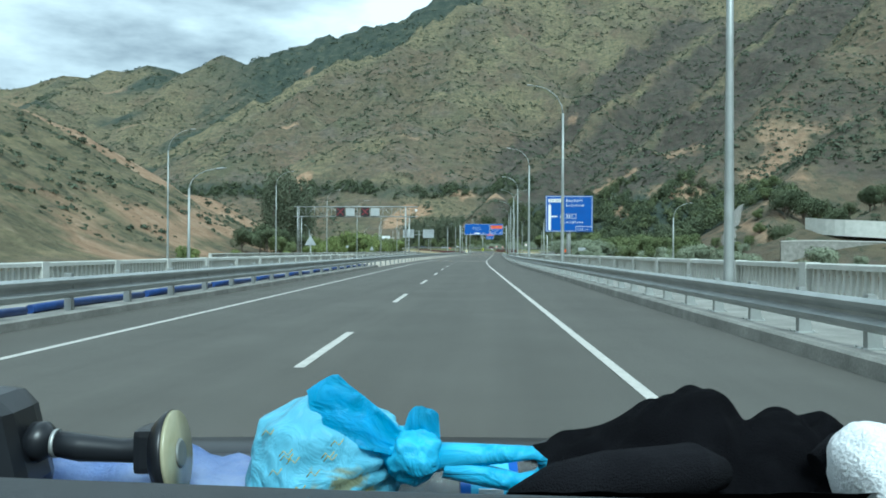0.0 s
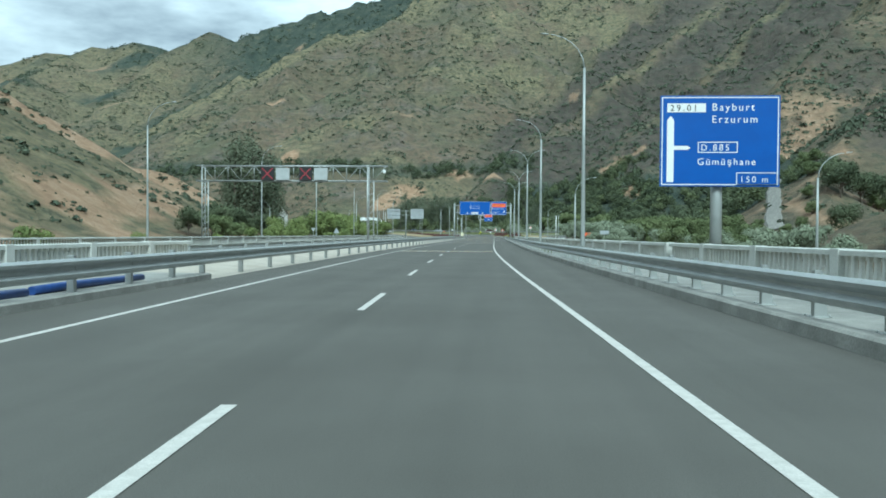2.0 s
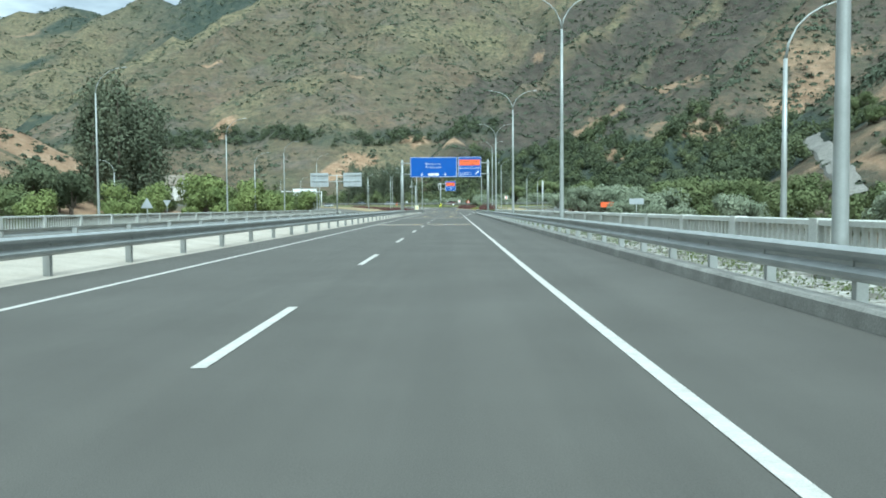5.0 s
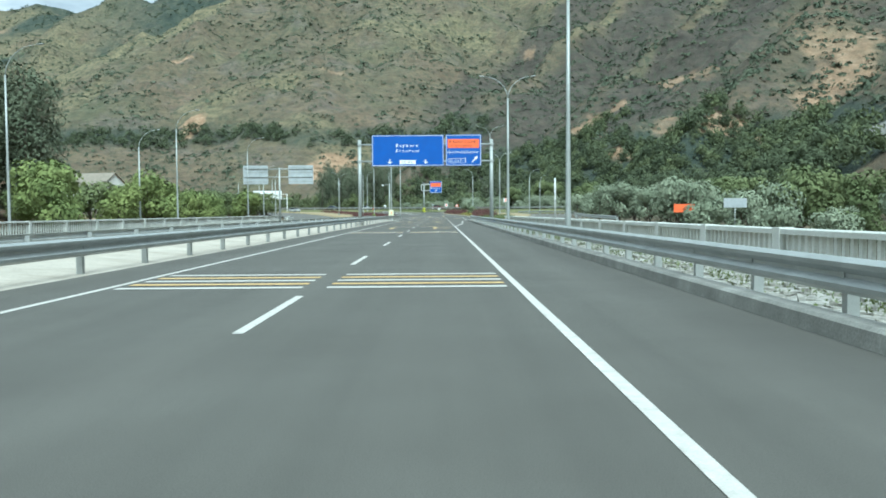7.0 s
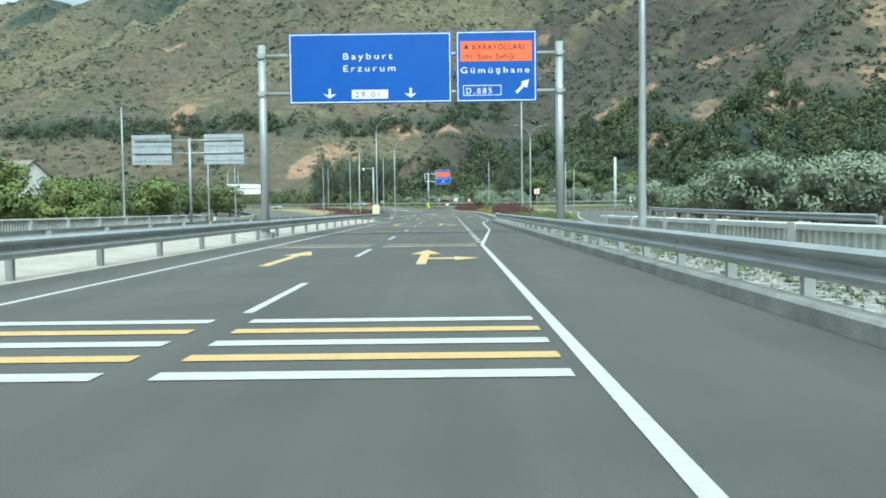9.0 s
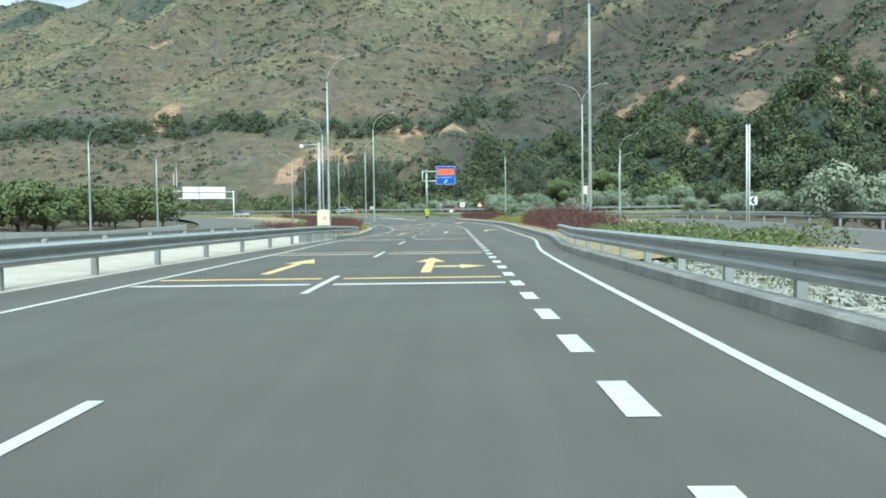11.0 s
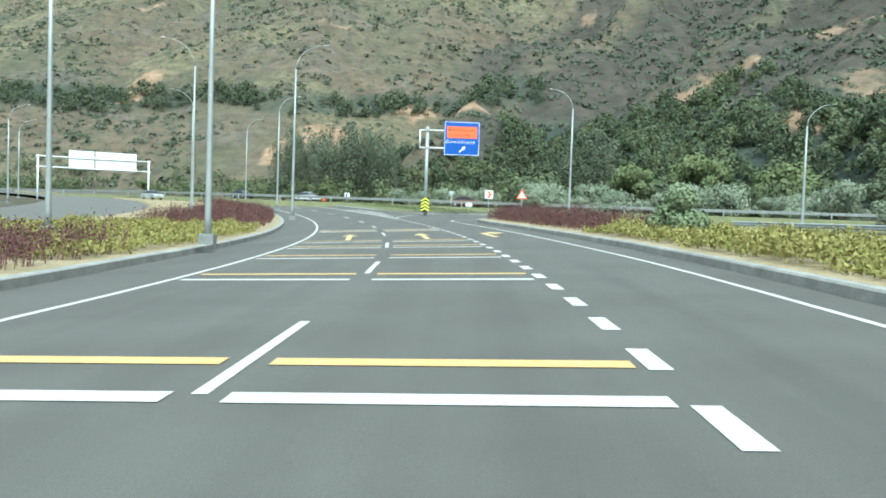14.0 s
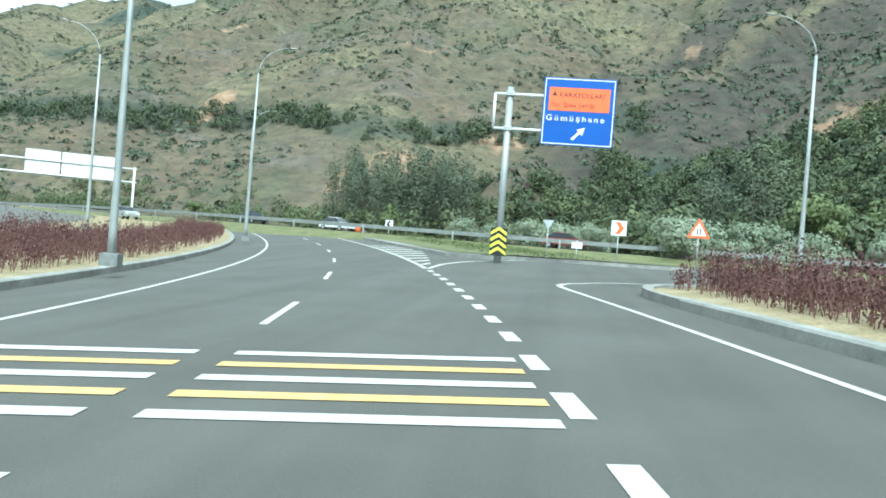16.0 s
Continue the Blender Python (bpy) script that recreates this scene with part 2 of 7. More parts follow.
def poly(bm, pts):
    f = bm.faces.new([bm.verts.new(p) for p in pts])
    if f.normal.z < 0:
        f.normal_flip()
    return bm


def structure(name, bm, mat, label, category):
    bmesh.ops.recalc_face_normals(bm, faces=bm.faces)
    return tagged(part(name, bm, mat), label, category, kind="structure")


KERB_RIGHT = [(-80, 2.65), (272, 2.65), (277, 2.7), (283.5, 3.3), (292, 3.98), (315, 4.15), (331, 4.45), (342, 4.6), (355, 4.45), (366, 4.35), (374, 4.4), (384, 4.9)]
EDGE_RIGHT = [(-80, 0.0), (231, 0.0), (251, 1.25), (264, 1.53), (270, 1.68), (277, 1.95), (290, 3.1), (311, 3.15), (335, 3.45), (348, 3.3), (364, 3.1), (382, 3.2)]
OPPOSITE = [(-80, -13.0), (285, -13.0), (315, -17.0), (345, -23.0), (700, -23.0)]
KERB_LEFT = [(-80, -9.15), (270, -9.15), (290, -8.4), (312, -8.5), (322, -9.3), (335, -9.8), (700, -9.8)]


# ---------- terrain ----------
# each: its line from foot to top (x, y, z), the fall to its right and, where it differs, to its left
RIDGES = [
    # main mountain: its left shoulder and summit ridge
    ([(-440, 860, 60), (-398, 900, 99), (-355, 940, 129), (-319, 1000, 175), (-270, 1060, 223), (-209, 1120, 267), (-141, 1190, 311), (-40, 1330, 410), (180, 1520, 520), (500, 1700, 640)], 0.66, 0.85),
    # spurs down its face
    ([(-40, 1330, 410), (-62, 1010, 214), (-93, 896, 150), (-98, 818, 108), (-72, 770, 72), (-74, 712, 40)], 0.60),
    ([(-209, 1120, 267), (-232, 1000, 200), (-241, 886, 137), (-216, 830, 96), (-188, 772, 60)], 0.60),
    ([(-141, 1190, 311), (-150, 950, 180), (-137, 813, 97), (-122, 738, 44)], 0.62),
    ([(-319, 1000, 175), (-330, 880, 105), (-300, 800, 50)], 0.58),
    # right mountain: three spurs one behind the other
    ([(-40, 728, 52), (-26, 800, 74), (6, 870, 108), (51, 960, 166), (100, 1040, 214), (156, 1120, 268), (300, 1300, 390), (620, 1500, 540)], 0.62, 0.95),
    ([(-12, 632, 36), (-3, 654, 48), (6, 690, 63), (26, 735, 86), (51, 770, 105), (100, 850, 144), (167, 960, 204), (220, 1030, 244), (264, 1090, 278), (440, 1250, 390)], 0.60, 1.05),
    ([(56, 590, 28), (70, 615, 43), (84, 648, 59), (105, 660, 78), (133, 690, 104), (175, 740, 139), (200, 757, 160), (246, 800, 204), (298, 860, 253), (450, 1000, 380)], 0.64, 1.05),
    ([(62, 520, 22), (80, 532, 35), (104, 560, 47), (150, 610, 84), (198, 680, 125)], 0.62),
    ([(84, 452, 22), (105, 490, 40), (148, 530, 70), (198, 590, 113), (260, 660, 165), (400, 800, 290)], 0.64, 0.9),
    # hillside with the gravel track
    ([(80, 248, 1), (88, 264, 10), (94, 284, 19), (104, 314, 25), (118, 356, 30), (136, 374, 38), (156, 392, 52), (234, 440, 100), (400, 560, 200)], 0.66),
    ([(72, 187, 6.6), (98, 214, 12), (130, 250, 24), (230, 320, 60), (330, 400, 120), (500, 480, 210)], 0.55),
    ([(72, 187, 6.6), (86, 173.5, 5.0), (100, 168.5, 4.3), (118, 160.5, 3.4), (150, 150, 6)], 0.40),
    # rocky hill on the far side of the other carriageway, and the sandy cut behind its crest
    ([(-90, 298, 2), (-95, 291, 5), (-99, 284, 10), (-107, 275, 15), (-118, 266, 21), (-128, 259, 27), (-156, 246, 46), (-240, 226, 94), (-380, 210, 160)], 0.66),
    ([(-84, 336, 2), (-95, 327, 8.5), (-102, 322, 16), (-112, 318, 23.5), (-120, 305, 25.5), (-126, 295, 31.6), (-133, 288, 37.6), (-143, 285, 42.5), (-160, 268, 53)], 0.66),
    ([(-130, 150, 30), (-156, 250, 50)], 0.6),
    # far range behind
    ([(-2000, 1300, 560), (-1400, 1560, 470), (-1180, 1650, 400), (-1071, 1700, 345), (-957, 1700, 364), (-746, 1700, 389), (-478, 1700, 420), (-286, 1700, 465), (-136, 1740, 534), (46, 1780, 619), (540, 1850, 740), (1100, 1900, 760)], 0.68),
    ([(-478, 1700, 420), (-450, 1400, 250), (-470, 1120, 110)], 0.5),
    ([(-853, 1700, 375), (-760, 1250, 215), (-600, 880, 90)], 0.45),
    ([(-660, 1700, 396), (-590, 1350, 225), (-540, 1080, 110)], 0.5),
    # closing ranges beside and behind
    ([(520, 760, 300), (760, 300, 340), (700, -400, 300)], 0.72),
    ([(-380, 210, 160), (-520, -100, 220), (-560, -500, 260)], 0.7),
    ([(-560, -500, 260), (0, -900, 300), (700, -400, 300)], 0.6),
]
SAND = RIDGES[14][0]


def fbm(x, y, scale, octaves=4, seed=0.0):
    return noise.fractal(Vector((x / scale, y / scale, seed)), 1.0, 2.1, octaves)


def road_gap(x, y):
    """Metres from the middle of the two carriageways."""
    if y < BEND:
        a = at_road(y, 0)
        return abs(x - (a.x - 10.0))
    d = math.hypot(x + RADIUS, y - BEND)
    return abs(d - (RADIUS - 10.0))


def terrain_z(x, y):
    h = -60.0
    for pts, slope, *other in RIDGES:
        left = other[0] if other else slope
        best = -1e9
        for (x0, y0, z0), (x1, y1, z1) in zip(pts, pts[1:]):
            dx, dy = x1 - x0, y1 - y0
            t = min(1.0, max(0.0, ((x - x0) * dx + (y - y0) * dy) / (dx * dx + dy * dy)))
            d = math.hypot(x - x0 - t * dx, y - y0 - t * dy)
            fall = left if dx * (y - y0) - dy * (x - x0) > 0 else slope
            best = max(best, z0 + (z1 - z0) * t - fall * d)
        # rounded union
        k = 7.0
        e = max(0.0, k - abs(h - best)) / k
        h = max(h, best) + e * e * k * 0.25
    rough = smoothstep(-6, 45, h)
    far = smoothstep(30, 160, h)
    h += rough * (fbm(x, y, 90.0, 5, 7.0) * 5.0 - abs(fbm(x, y, 120.0, 4, 3.0)) * (8.0 + 22.0 * far) + 2.0 + 3.0 * far - abs(fbm(x, y, 46.0, 4, 41.0)) * (4.0 + 7.0 * far) + fbm(x, y, 18.0, 4, 1.0) * 2.2)
    floor_z = -0.35 + fbm(x, y, 30.0, 3, 5.0) * 0.25
    if y > 310:
        floor_z += road_z(y)
    if x > 9:
        floor_z -= 2.2 * smoothstep(9, 18, x) * (1 - smoothstep(225, 262, y))
    floor_z -= 1.5 * smoothstep(30, 45, -x) * (1 - smoothstep(120, 260, y))
    floor_z -= 0.75 * (1 - smoothstep(16.0, 30.0, road_gap(x, y)))
    k = 6.0
    e = max(0.0, k - abs(h - floor_z)) / k
    top = max(h, floor_z) + e * e * k * 0.25
    flat = smoothstep(19.0, 48.0, road_gap(x, y)) if y < 560 else 1.0
    return floor_z + (top - floor_z) * flat


def axis(lo, hi, fine_lo, fine_hi, fine, coarse):
    out, v = [], lo
    while v < hi:
        out.append(v)
        gap = max(0.0, fine_lo - v, v - fine_hi)
        v += min(coarse, fine + gap * 0.045)
    return out + [hi]


XS = axis(-2600, 2200, -270, 230, 5.0, 42.0)
YS = axis(-1000, 3300, 60, 860, 5.5, 34.0)


def build_ground():
    verts = [(x, y, terrain_z(x, y)) for y in YS for x in XS]
    nx = len(XS)
    faces = [(j * nx + i, j * nx + i + 1, (j + 1) * nx + i + 1, (j + 1) * nx + i) for j in range(len(YS) - 1) for i in range(nx - 1)]
    me = bpy.data.meshes.new("ground")
    me.from_pydata(verts, [], faces)
    me.polygons.foreach_set("use_smooth", [True] * len(faces))
    return me


def hill_material():
    m = bpy.data.materials.new("mountain_slope")
    m.use_nodes = True
    n, l = m.node_tree.nodes, m.node_tree.links
    b = n["Principled BSDF"]
    b.inputs["Roughness"].default_value, b.inputs["Specular IOR Level"].default_value = 0.95, 0.15
    geo = n.new("ShaderNodeNewGeometry")

    def tex(scale, detail=8.0, rough=0.6):
        t = n.new("ShaderNodeTexNoise")
        t.inputs["Scale"].default_value, t.inputs["Detail"].default_value, t.inputs["Roughness"].default_value = scale, detail, rough
        l.new(geo.outputs["Position"], t.inputs["Vector"])
        return t.outputs["Fac"]

    def ramp(fac, stops):
        r = n.new("ShaderNodeValToRGB")
        els = r.color_ramp.elements
        while len(els) < len(stops):
            els.new(0.5)
        for e, (p, c) in zip(els, stops):
            e.position, e.color = p, (*c, 1)
        l.new(fac, r.inputs["Fac"])
        return r.outputs["Color"]

    def mix(fac, a, c):
        x = n.new("ShaderNodeMix")
        x.data_type = "RGBA"
        l.new(fac, x.inputs["Factor"])
        l.new(a, x.inputs["A"])
        l.new(c, x.inputs["B"])
        return x.outputs["Result"]

    def contour(scale):
        """Noise drawn out along the contours: grazing terraces and beds of rock."""
        mp = n.new("ShaderNodeMapping")
        mp.inputs["Scale"].default_value = scale
        l.new(geo.outputs["Position"], mp.inputs["Vector"])
        t = n.new("ShaderNodeTexNoise")
        t.inputs["Scale"].default_value, t.inputs["Detail"].default_value, t.inputs["Roughness"].default_value = 1.0, 6.0, 0.62
        l.new(mp.outputs["Vector"], t.inputs["Vector"])
        return t.outputs["Fac"]

    def cover(name):
        at = n.new("ShaderNodeAttribute")
        at.attribute_name = name
        return at.outputs["Fac"]

    def broken(name, scale, width=0.35):
        """A cover whose edge is broken up by noise."""
        add = n.new("ShaderNodeMath")
        add.operation = "ADD"
        l.new(cover(name), add.inputs[0])
        l.new(tex(scale, 8.0, 0.7), add.inputs[1])
        r = n.new("ShaderNodeMapRange")
        r.inputs["From Min"].default_value, r.inputs["From Max"].default_value = 0.92 - width, 0.92 + width
        l.new(add.outputs[0], r.inputs["Value"])
        return r.outputs["Result"]

    grass = ramp(tex(0.012), [(0.30, (0.160, 0.118, 0.084)), (0.43, (0.136, 0.110, 0.076)), (0.55, (0.124, 0.108, 0.073)), (0.70, (0.104, 0.105, 0.066))])
    rock = ramp(tex(0.07), [(0.3, (0.095, 0.082, 0.070)), (0.6, (0.160, 0.138, 0.118)), (0.8, (0.23, 0.165, 0.115))])
    rocky = ramp(tex(0.025, 10.0, 0.72), [(0.52, (0, 0, 0)), (0.64, (0.85, 0.85, 0.85))])
    ledge = ramp(contour((0.055, 0.055, 0.40)), [(0.36, (0.84, 0.84, 0.84)), (0.52, (1, 1, 1)), (0.68, (1.12, 1.10, 1.05))])
    scrub = ramp(tex(0.21, 7.0, 0.74), [(0.51, (0, 0, 0)), (0.60, (0.75, 0.75, 0.75))])
    green = ramp(tex(0.2), [(0.3, (0.050, 0.058, 0.042)), (0.7, (0.080, 0.088, 0.060))])
    earth = ramp(tex(0.16, 9.0, 0.7), [(0.3, (0.20, 0.130, 0.085)), (0.5, (0.30, 0.205, 0.130)), (0.7, (0.39, 0.29, 0.20))])
    # dry grass, pale enough to paint sun onto crest and upper face
    sunlit_straw = ramp(tex(0.22, 10.0, 0.72), [(0.32, (0.092, 0.092, 0.060)), (0.45, (0.145, 0.132, 0.080)), (0.58, (0.190, 0.165, 0.102)), (0.72, (0.25, 0.21, 0.145))])
    # stony ground, darkened so the spur flanks carry painted cloud shade
    shaded_stone = ramp(tex(0.09, 10.0, 0.72), [(0.32, (0.048, 0.043, 0.037)), (0.50, (0.076, 0.067, 0.056)), (0.66, (0.106, 0.090, 0.073)), (0.78, (0.150, 0.122, 0.098))])
    trees = ramp(tex(0.05, 9.0, 0.7), [(0.38, (0.036, 0.048, 0.040)), (0.55, (0.058, 0.070, 0.054)), (0.68, (0.110, 0.108, 0.070))])
    col = mix(rocky, grass, rock)
    col = mix(broken("sunlit_straw", 0.05), col, sunlit_straw)
    col = mix(broken("stony", 0.05), col, shaded_stone)
    tone = n.new("ShaderNodeMix")
    tone.data_type, tone.blend_type = "RGBA", "MULTIPLY"
    tone.inputs["Factor"].default_value = 1.0
    l.new(col, tone.inputs["A"])
    l.new(ledge, tone.inputs["B"])
    runs = ramp(contour((0.11, 0.11, 0.012)), [(0.34, (0.80, 0.79, 0.80)), (0.50, (1, 1, 1)), (0.66, (1.16, 1.14, 1.10))])
    fall = n.new("ShaderNodeMix")
    fall.data_type, fall.blend_type = "RGBA", "MULTIPLY"
    fall.inputs["Factor"].default_value = 1.0
    l.new(tone.outputs["Result"], fall.inputs["A"])
    l.new(runs, fall.inputs["B"])
    col = mix(scrub, fall.outputs["Result"], green)
    # also carries the haze and cloud shade painted over the far range
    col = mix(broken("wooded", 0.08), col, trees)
    col = mix(broken("bare", 0.2, 0.25), col, earth)
    l.new(col, b.inputs["Base Color"])
    bp = n.new("ShaderNodeBump")
    bp.inputs["Strength"].default_value, bp.inputs["Distance"].default_value = 0.8, 3.0
    l.new(tex(0.11, 9.0, 0.7), bp.inputs["Height"])
    l.new(bp.outputs["Normal"], b.inputs["Normal"])
    return m


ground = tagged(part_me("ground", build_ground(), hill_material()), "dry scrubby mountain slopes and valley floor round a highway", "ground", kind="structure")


# pale cliff and red scars: x, y and half sizes
SCARS = [(-74, 706, 9, 14), (-82, 694, 8, 12), (-90, 682, 7, 10), (-62, 716, 7, 6), (-186, 780, 9, 9), (-190, 766, 5, 9), (-30, 742, 10, 6), (-4, 652, 8, 5), (101, 478, 14, 6), (116, 486, 10, 6), (80, 520, 6, 5), (132, 470, 16, 8), (110, 425, 14, 9), (-250, 884, 14, 3), (-230, 894, 12, 3)]


def to_line(x, y, pts):
    """Metres from a broken line, and its height there."""
    best, high = 1e9, 0.0
    for (x0, y0, z0), (x1, y1, z1) in zip(pts, pts[1:]):
        ex, ey = x1 - x0, y1 - y0
        t = min(1.0, max(0.0, ((x - x0) * ex + (y - y0) * ey) / (ex * ex + ey * ey)))
        d = math.hypot(x - x0 - t * ex, y - y0 - t * ey)
        if d < best:
            best, high = d, z0 + (z1 - z0) * t
    return best, high


def set_cover(me):
    """What covers the slopes: bare earth, dry yellow grass, woods, brown stony ground; sun, haze and cloud shade are
    painted in.
    """
    names = ("bare", "sunlit_straw", "wooded", "stony")
    vals = {k: [] for k in names}
    shoulder, spur_far, spur_mid, spur_near = RIDGES[0][0], RIDGES[5][0], RIDGES[6][0], RIDGES[7][0]
    for v in me.vertices:
        x, y, z = v.co
        bare = sunlit_straw = wooded = stony = 0.0
        if -200 < x < -70 and 240 < y < 380:
            d, high = to_line(x, y, SAND)
            bare = (1 - smoothstep(13.0, 19.0, d + 4.0 * fbm(x, y, 14.0, 3, 4.0))) * smoothstep(-4.0, 2.0, y - 262 - 0.2 * (x + 160))
            bare = max(bare, 0.75 * smoothstep(0.15, 0.5, fbm(x, y, 16.0, 4, 51.0)) * (1 - smoothstep(8, 16, z)))
        bare = max(bare, smoothstep(0.62, 0.85, fbm(x, y, 60.0, 4, 21.0)) * smoothstep(6, 30, z) * 0.6)
        for sx, sy, rx, ry in SCARS:
            if abs(x - sx) < 2 * rx and abs(y - sy) < 2 * ry:
                e = math.hypot((x - sx) / rx, (y - sy) / ry) + 0.45 * fbm(x, y, 9.0, 3, 2.0)
                bare = max(bare, 1 - smoothstep(0.65, 1.15, e))
        patch = fbm(x, y, 60.0, 4, 27.0)
        if -460 < x < 420 and 640 < y < 1700:
            d, high = to_line(x, y, shoulder)
            # sunlight on the shoulder's crest, painted in as pale grass
            sunlit_straw = 0.75 * (1 - smoothstep(15, 60, d * (1.0 - 0.5 * patch)))
            # grass on the upper face, between the gullies, painted pale for sun through cloud
            face = smoothstep(-150, -60, x - 0.25 * (y - 900)) * smoothstep(110, 190, z)
            sunlit_straw = max(sunlit_straw, min(1.0, 0.85 * face * smoothstep(-0.35, 0.3, patch)))
            sunlit_straw = max(sunlit_straw, 0.6 * smoothstep(0.15, 0.5, fbm(x, y, 85.0, 3, 77.0)) * (1 - smoothstep(120, 200, z)) * (1 - smoothstep(-40, 10, x)))
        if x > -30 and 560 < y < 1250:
            # right-hand flanks of the spurs: stony, with cloud shade painted into the colour
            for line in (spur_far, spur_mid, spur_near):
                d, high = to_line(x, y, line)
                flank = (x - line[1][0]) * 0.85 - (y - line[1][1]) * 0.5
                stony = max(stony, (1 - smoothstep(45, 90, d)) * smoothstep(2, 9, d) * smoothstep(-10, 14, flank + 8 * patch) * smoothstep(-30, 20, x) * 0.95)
            sunlit_straw *= 1 - stony
        if x < -70 and y < 380:
            sunlit_straw = max(sunlit_straw, (0.8 + 0.5 * fbm(x, y, 24.0, 4, 33.0)) * smoothstep(70, 84, -x))
            if z < 18:
                bare = max(bare, 0.8 * smoothstep(-0.25, 0.35, fbm(x, y, 20.0, 4, 61.0)))
        if 80 < x < 125 and 225 < y < 310:
            bare = max(bare, 0.6 * smoothstep(-0.2, 0.3, fbm(x, y, 18.0, 3, 91.0)))
        if x > 60 and y < 660:
            stony = max(stony, 0.55 * smoothstep(-0.3, 0.3, fbm(x, y, 50.0, 3, 71.0)) * smoothstep(22, 40, z))
            bare = max(bare, 0.55 * smoothstep(0.0, 0.45, fbm(x, y, 40.0, 4, 81.0)) * smoothstep(24, 36, z) * (1 - smoothstep(70, 110, z)))
        if 20 < x < 190 and 400 < y < 680 or (60 < x < 128 and 320 < y <= 400):
            wooded = (1 - smoothstep(30, 46, z + 10 * fbm(x, y, 45.0, 3, 17.0))) * smoothstep(1.5, 4.0, z) * 0.9
        elif -420 < x < 30 and 640 < y < 900:
            wooded = (1 - smoothstep(5, 9, abs(z - 58 - 8 * fbm(x, y, 70.0, 2, 3.0)))) * 0.6
            d, high = to_line(x, y, shoulder[:4])
            wooded = max(wooded, 0.8 * (1 - smoothstep(25, 50, d)) * (1 - smoothstep(110, 150, z)))
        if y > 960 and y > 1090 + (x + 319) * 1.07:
            # the range behind: dark wood tones on one side, dry pasture on the other
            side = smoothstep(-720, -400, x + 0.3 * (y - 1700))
            # haze and cloud shade painted in as dark wood tones
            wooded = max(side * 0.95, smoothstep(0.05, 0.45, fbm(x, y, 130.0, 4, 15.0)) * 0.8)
            # sunlight painted into the pasture as paler grass
            sunlit_straw = max(sunlit_straw * (1 - side), (1 - side) * (0.55 + 0.4 * fbm(x, y, 90.0, 4, 19.0)))
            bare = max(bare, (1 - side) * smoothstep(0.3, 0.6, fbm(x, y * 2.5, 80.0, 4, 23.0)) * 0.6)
        for k, val in zip(names, (bare, sunlit_straw, wooded, stony)):
            vals[k].append(max(0.0, min(1.0, val)))
    for k in names:
        me.attributes.new(k, "FLOAT", "POINT").data.foreach_set("value", vals[k])


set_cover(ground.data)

# ---------- carriageways ----------
bm = bmesh.new()
sweep(bm, lambda s: [(interp(KERB_LEFT, s) - 0.02, 0.0), (-7.4, 0.0), (-3.65, 0.0), (0.0, 0.0), ((interp(KERB_RIGHT, s) if s < 384 else 3.2) + 0.02, 0.0)], steps(-80, 700, 3.0))
structure("road", bm, M_ASPHALT, "dark grey asphalt carriageway with painted lanes", "road")

bm = bmesh.new()
sweep(bm, lambda s: [(interp(OPPOSITE, s) - 12.5, -0.02), (interp(OPPOSITE, s) + 0.02, -0.02)], steps(-80, 700, 4.0))
structure("road_opposite", bm, M_ASPHALT_OLD, "grey asphalt carriageway of the opposite direction", "road")

# ramp on the right, from the turning lane back beside the bridge
RAMP = [(10.5, 190, -0.1), (11, 235, 0.05), (12.5, 262, 0.2), (16, 290, 0.35), (20.5, 318, 0.5), (23.5, 345, 0.6), (22, 368, 0.65), (14, 385, 0.6), (3, 391.5, 0.55), (-7, 391, 0.52)]


def smooth_line(pts, n=8):
    out = []
    P = [Vector(p) for p in pts]
    for i in range(len(P) - 1):
        p0, p1, p2, p3 = P[max(i - 1, 0)], P[i], P[i + 1], P[min(i + 2, len(P) - 1)]
        for k in range(n):
            t = k / n
            out.append(0.5 * ((2 * p1) + (p2 - p0) * t + (2 * p0 - 5 * p1 + 4 * p2 - p3) * t * t + (3 * p1 - p0 - 3 * p2 + p3) * t ** 3))
    return out + [P[-1]]


def ribbon(bm, line, o0, o1, z=0.0):
    rows = []
    for i, p in enumerate(line):
        d = (line[min(i + 1, len(line) - 1)] - line[max(i - 1, 0)])
        d.z = 0
        d.normalize()
        nrm = Vector((d.y, -d.x, 0))
        rows.append([bm.verts.new(p + nrm * o + Vector((0, 0, z))) for o in (o0, o1)])
    for a, b in zip(rows, rows[1:]):
        bm.faces.new((a[0], a[1], b[1], b[0]))
    return bm


RAMP_LINE = smooth_line(RAMP)
structure("road_ramp", ribbon(bmesh.new(), RAMP_LINE, -4.2, 4.2, -0.03), M_ASPHALT_OLD, "grey asphalt slip road curving back beside the bridge", "road")
bm = bmesh.new()
ribbon(bm, RAMP_LINE[:-14], -3.5, -3.35, -0.02)
ribbon(bm, RAMP_LINE[:-14], 3.35, 3.5, -0.02)
structure("road_marking_ramp", bm, M_WHITE_LINE, "white edge lines of the slip road", "road marking")

# ---------- road markings ----------
bm = bmesh.new()
strip(bm, -80, 231, -0.065, 0.065)
strip(bm, 231, 377, lambda s: interp(EDGE_RIGHT, s) - 0.07, lambda s: interp(EDGE_RIGHT, s) + 0.06)
structure("road_marking_edge", bm, M_WHITE_LINE, "white right edge line opening into the turning lane", "road marking")
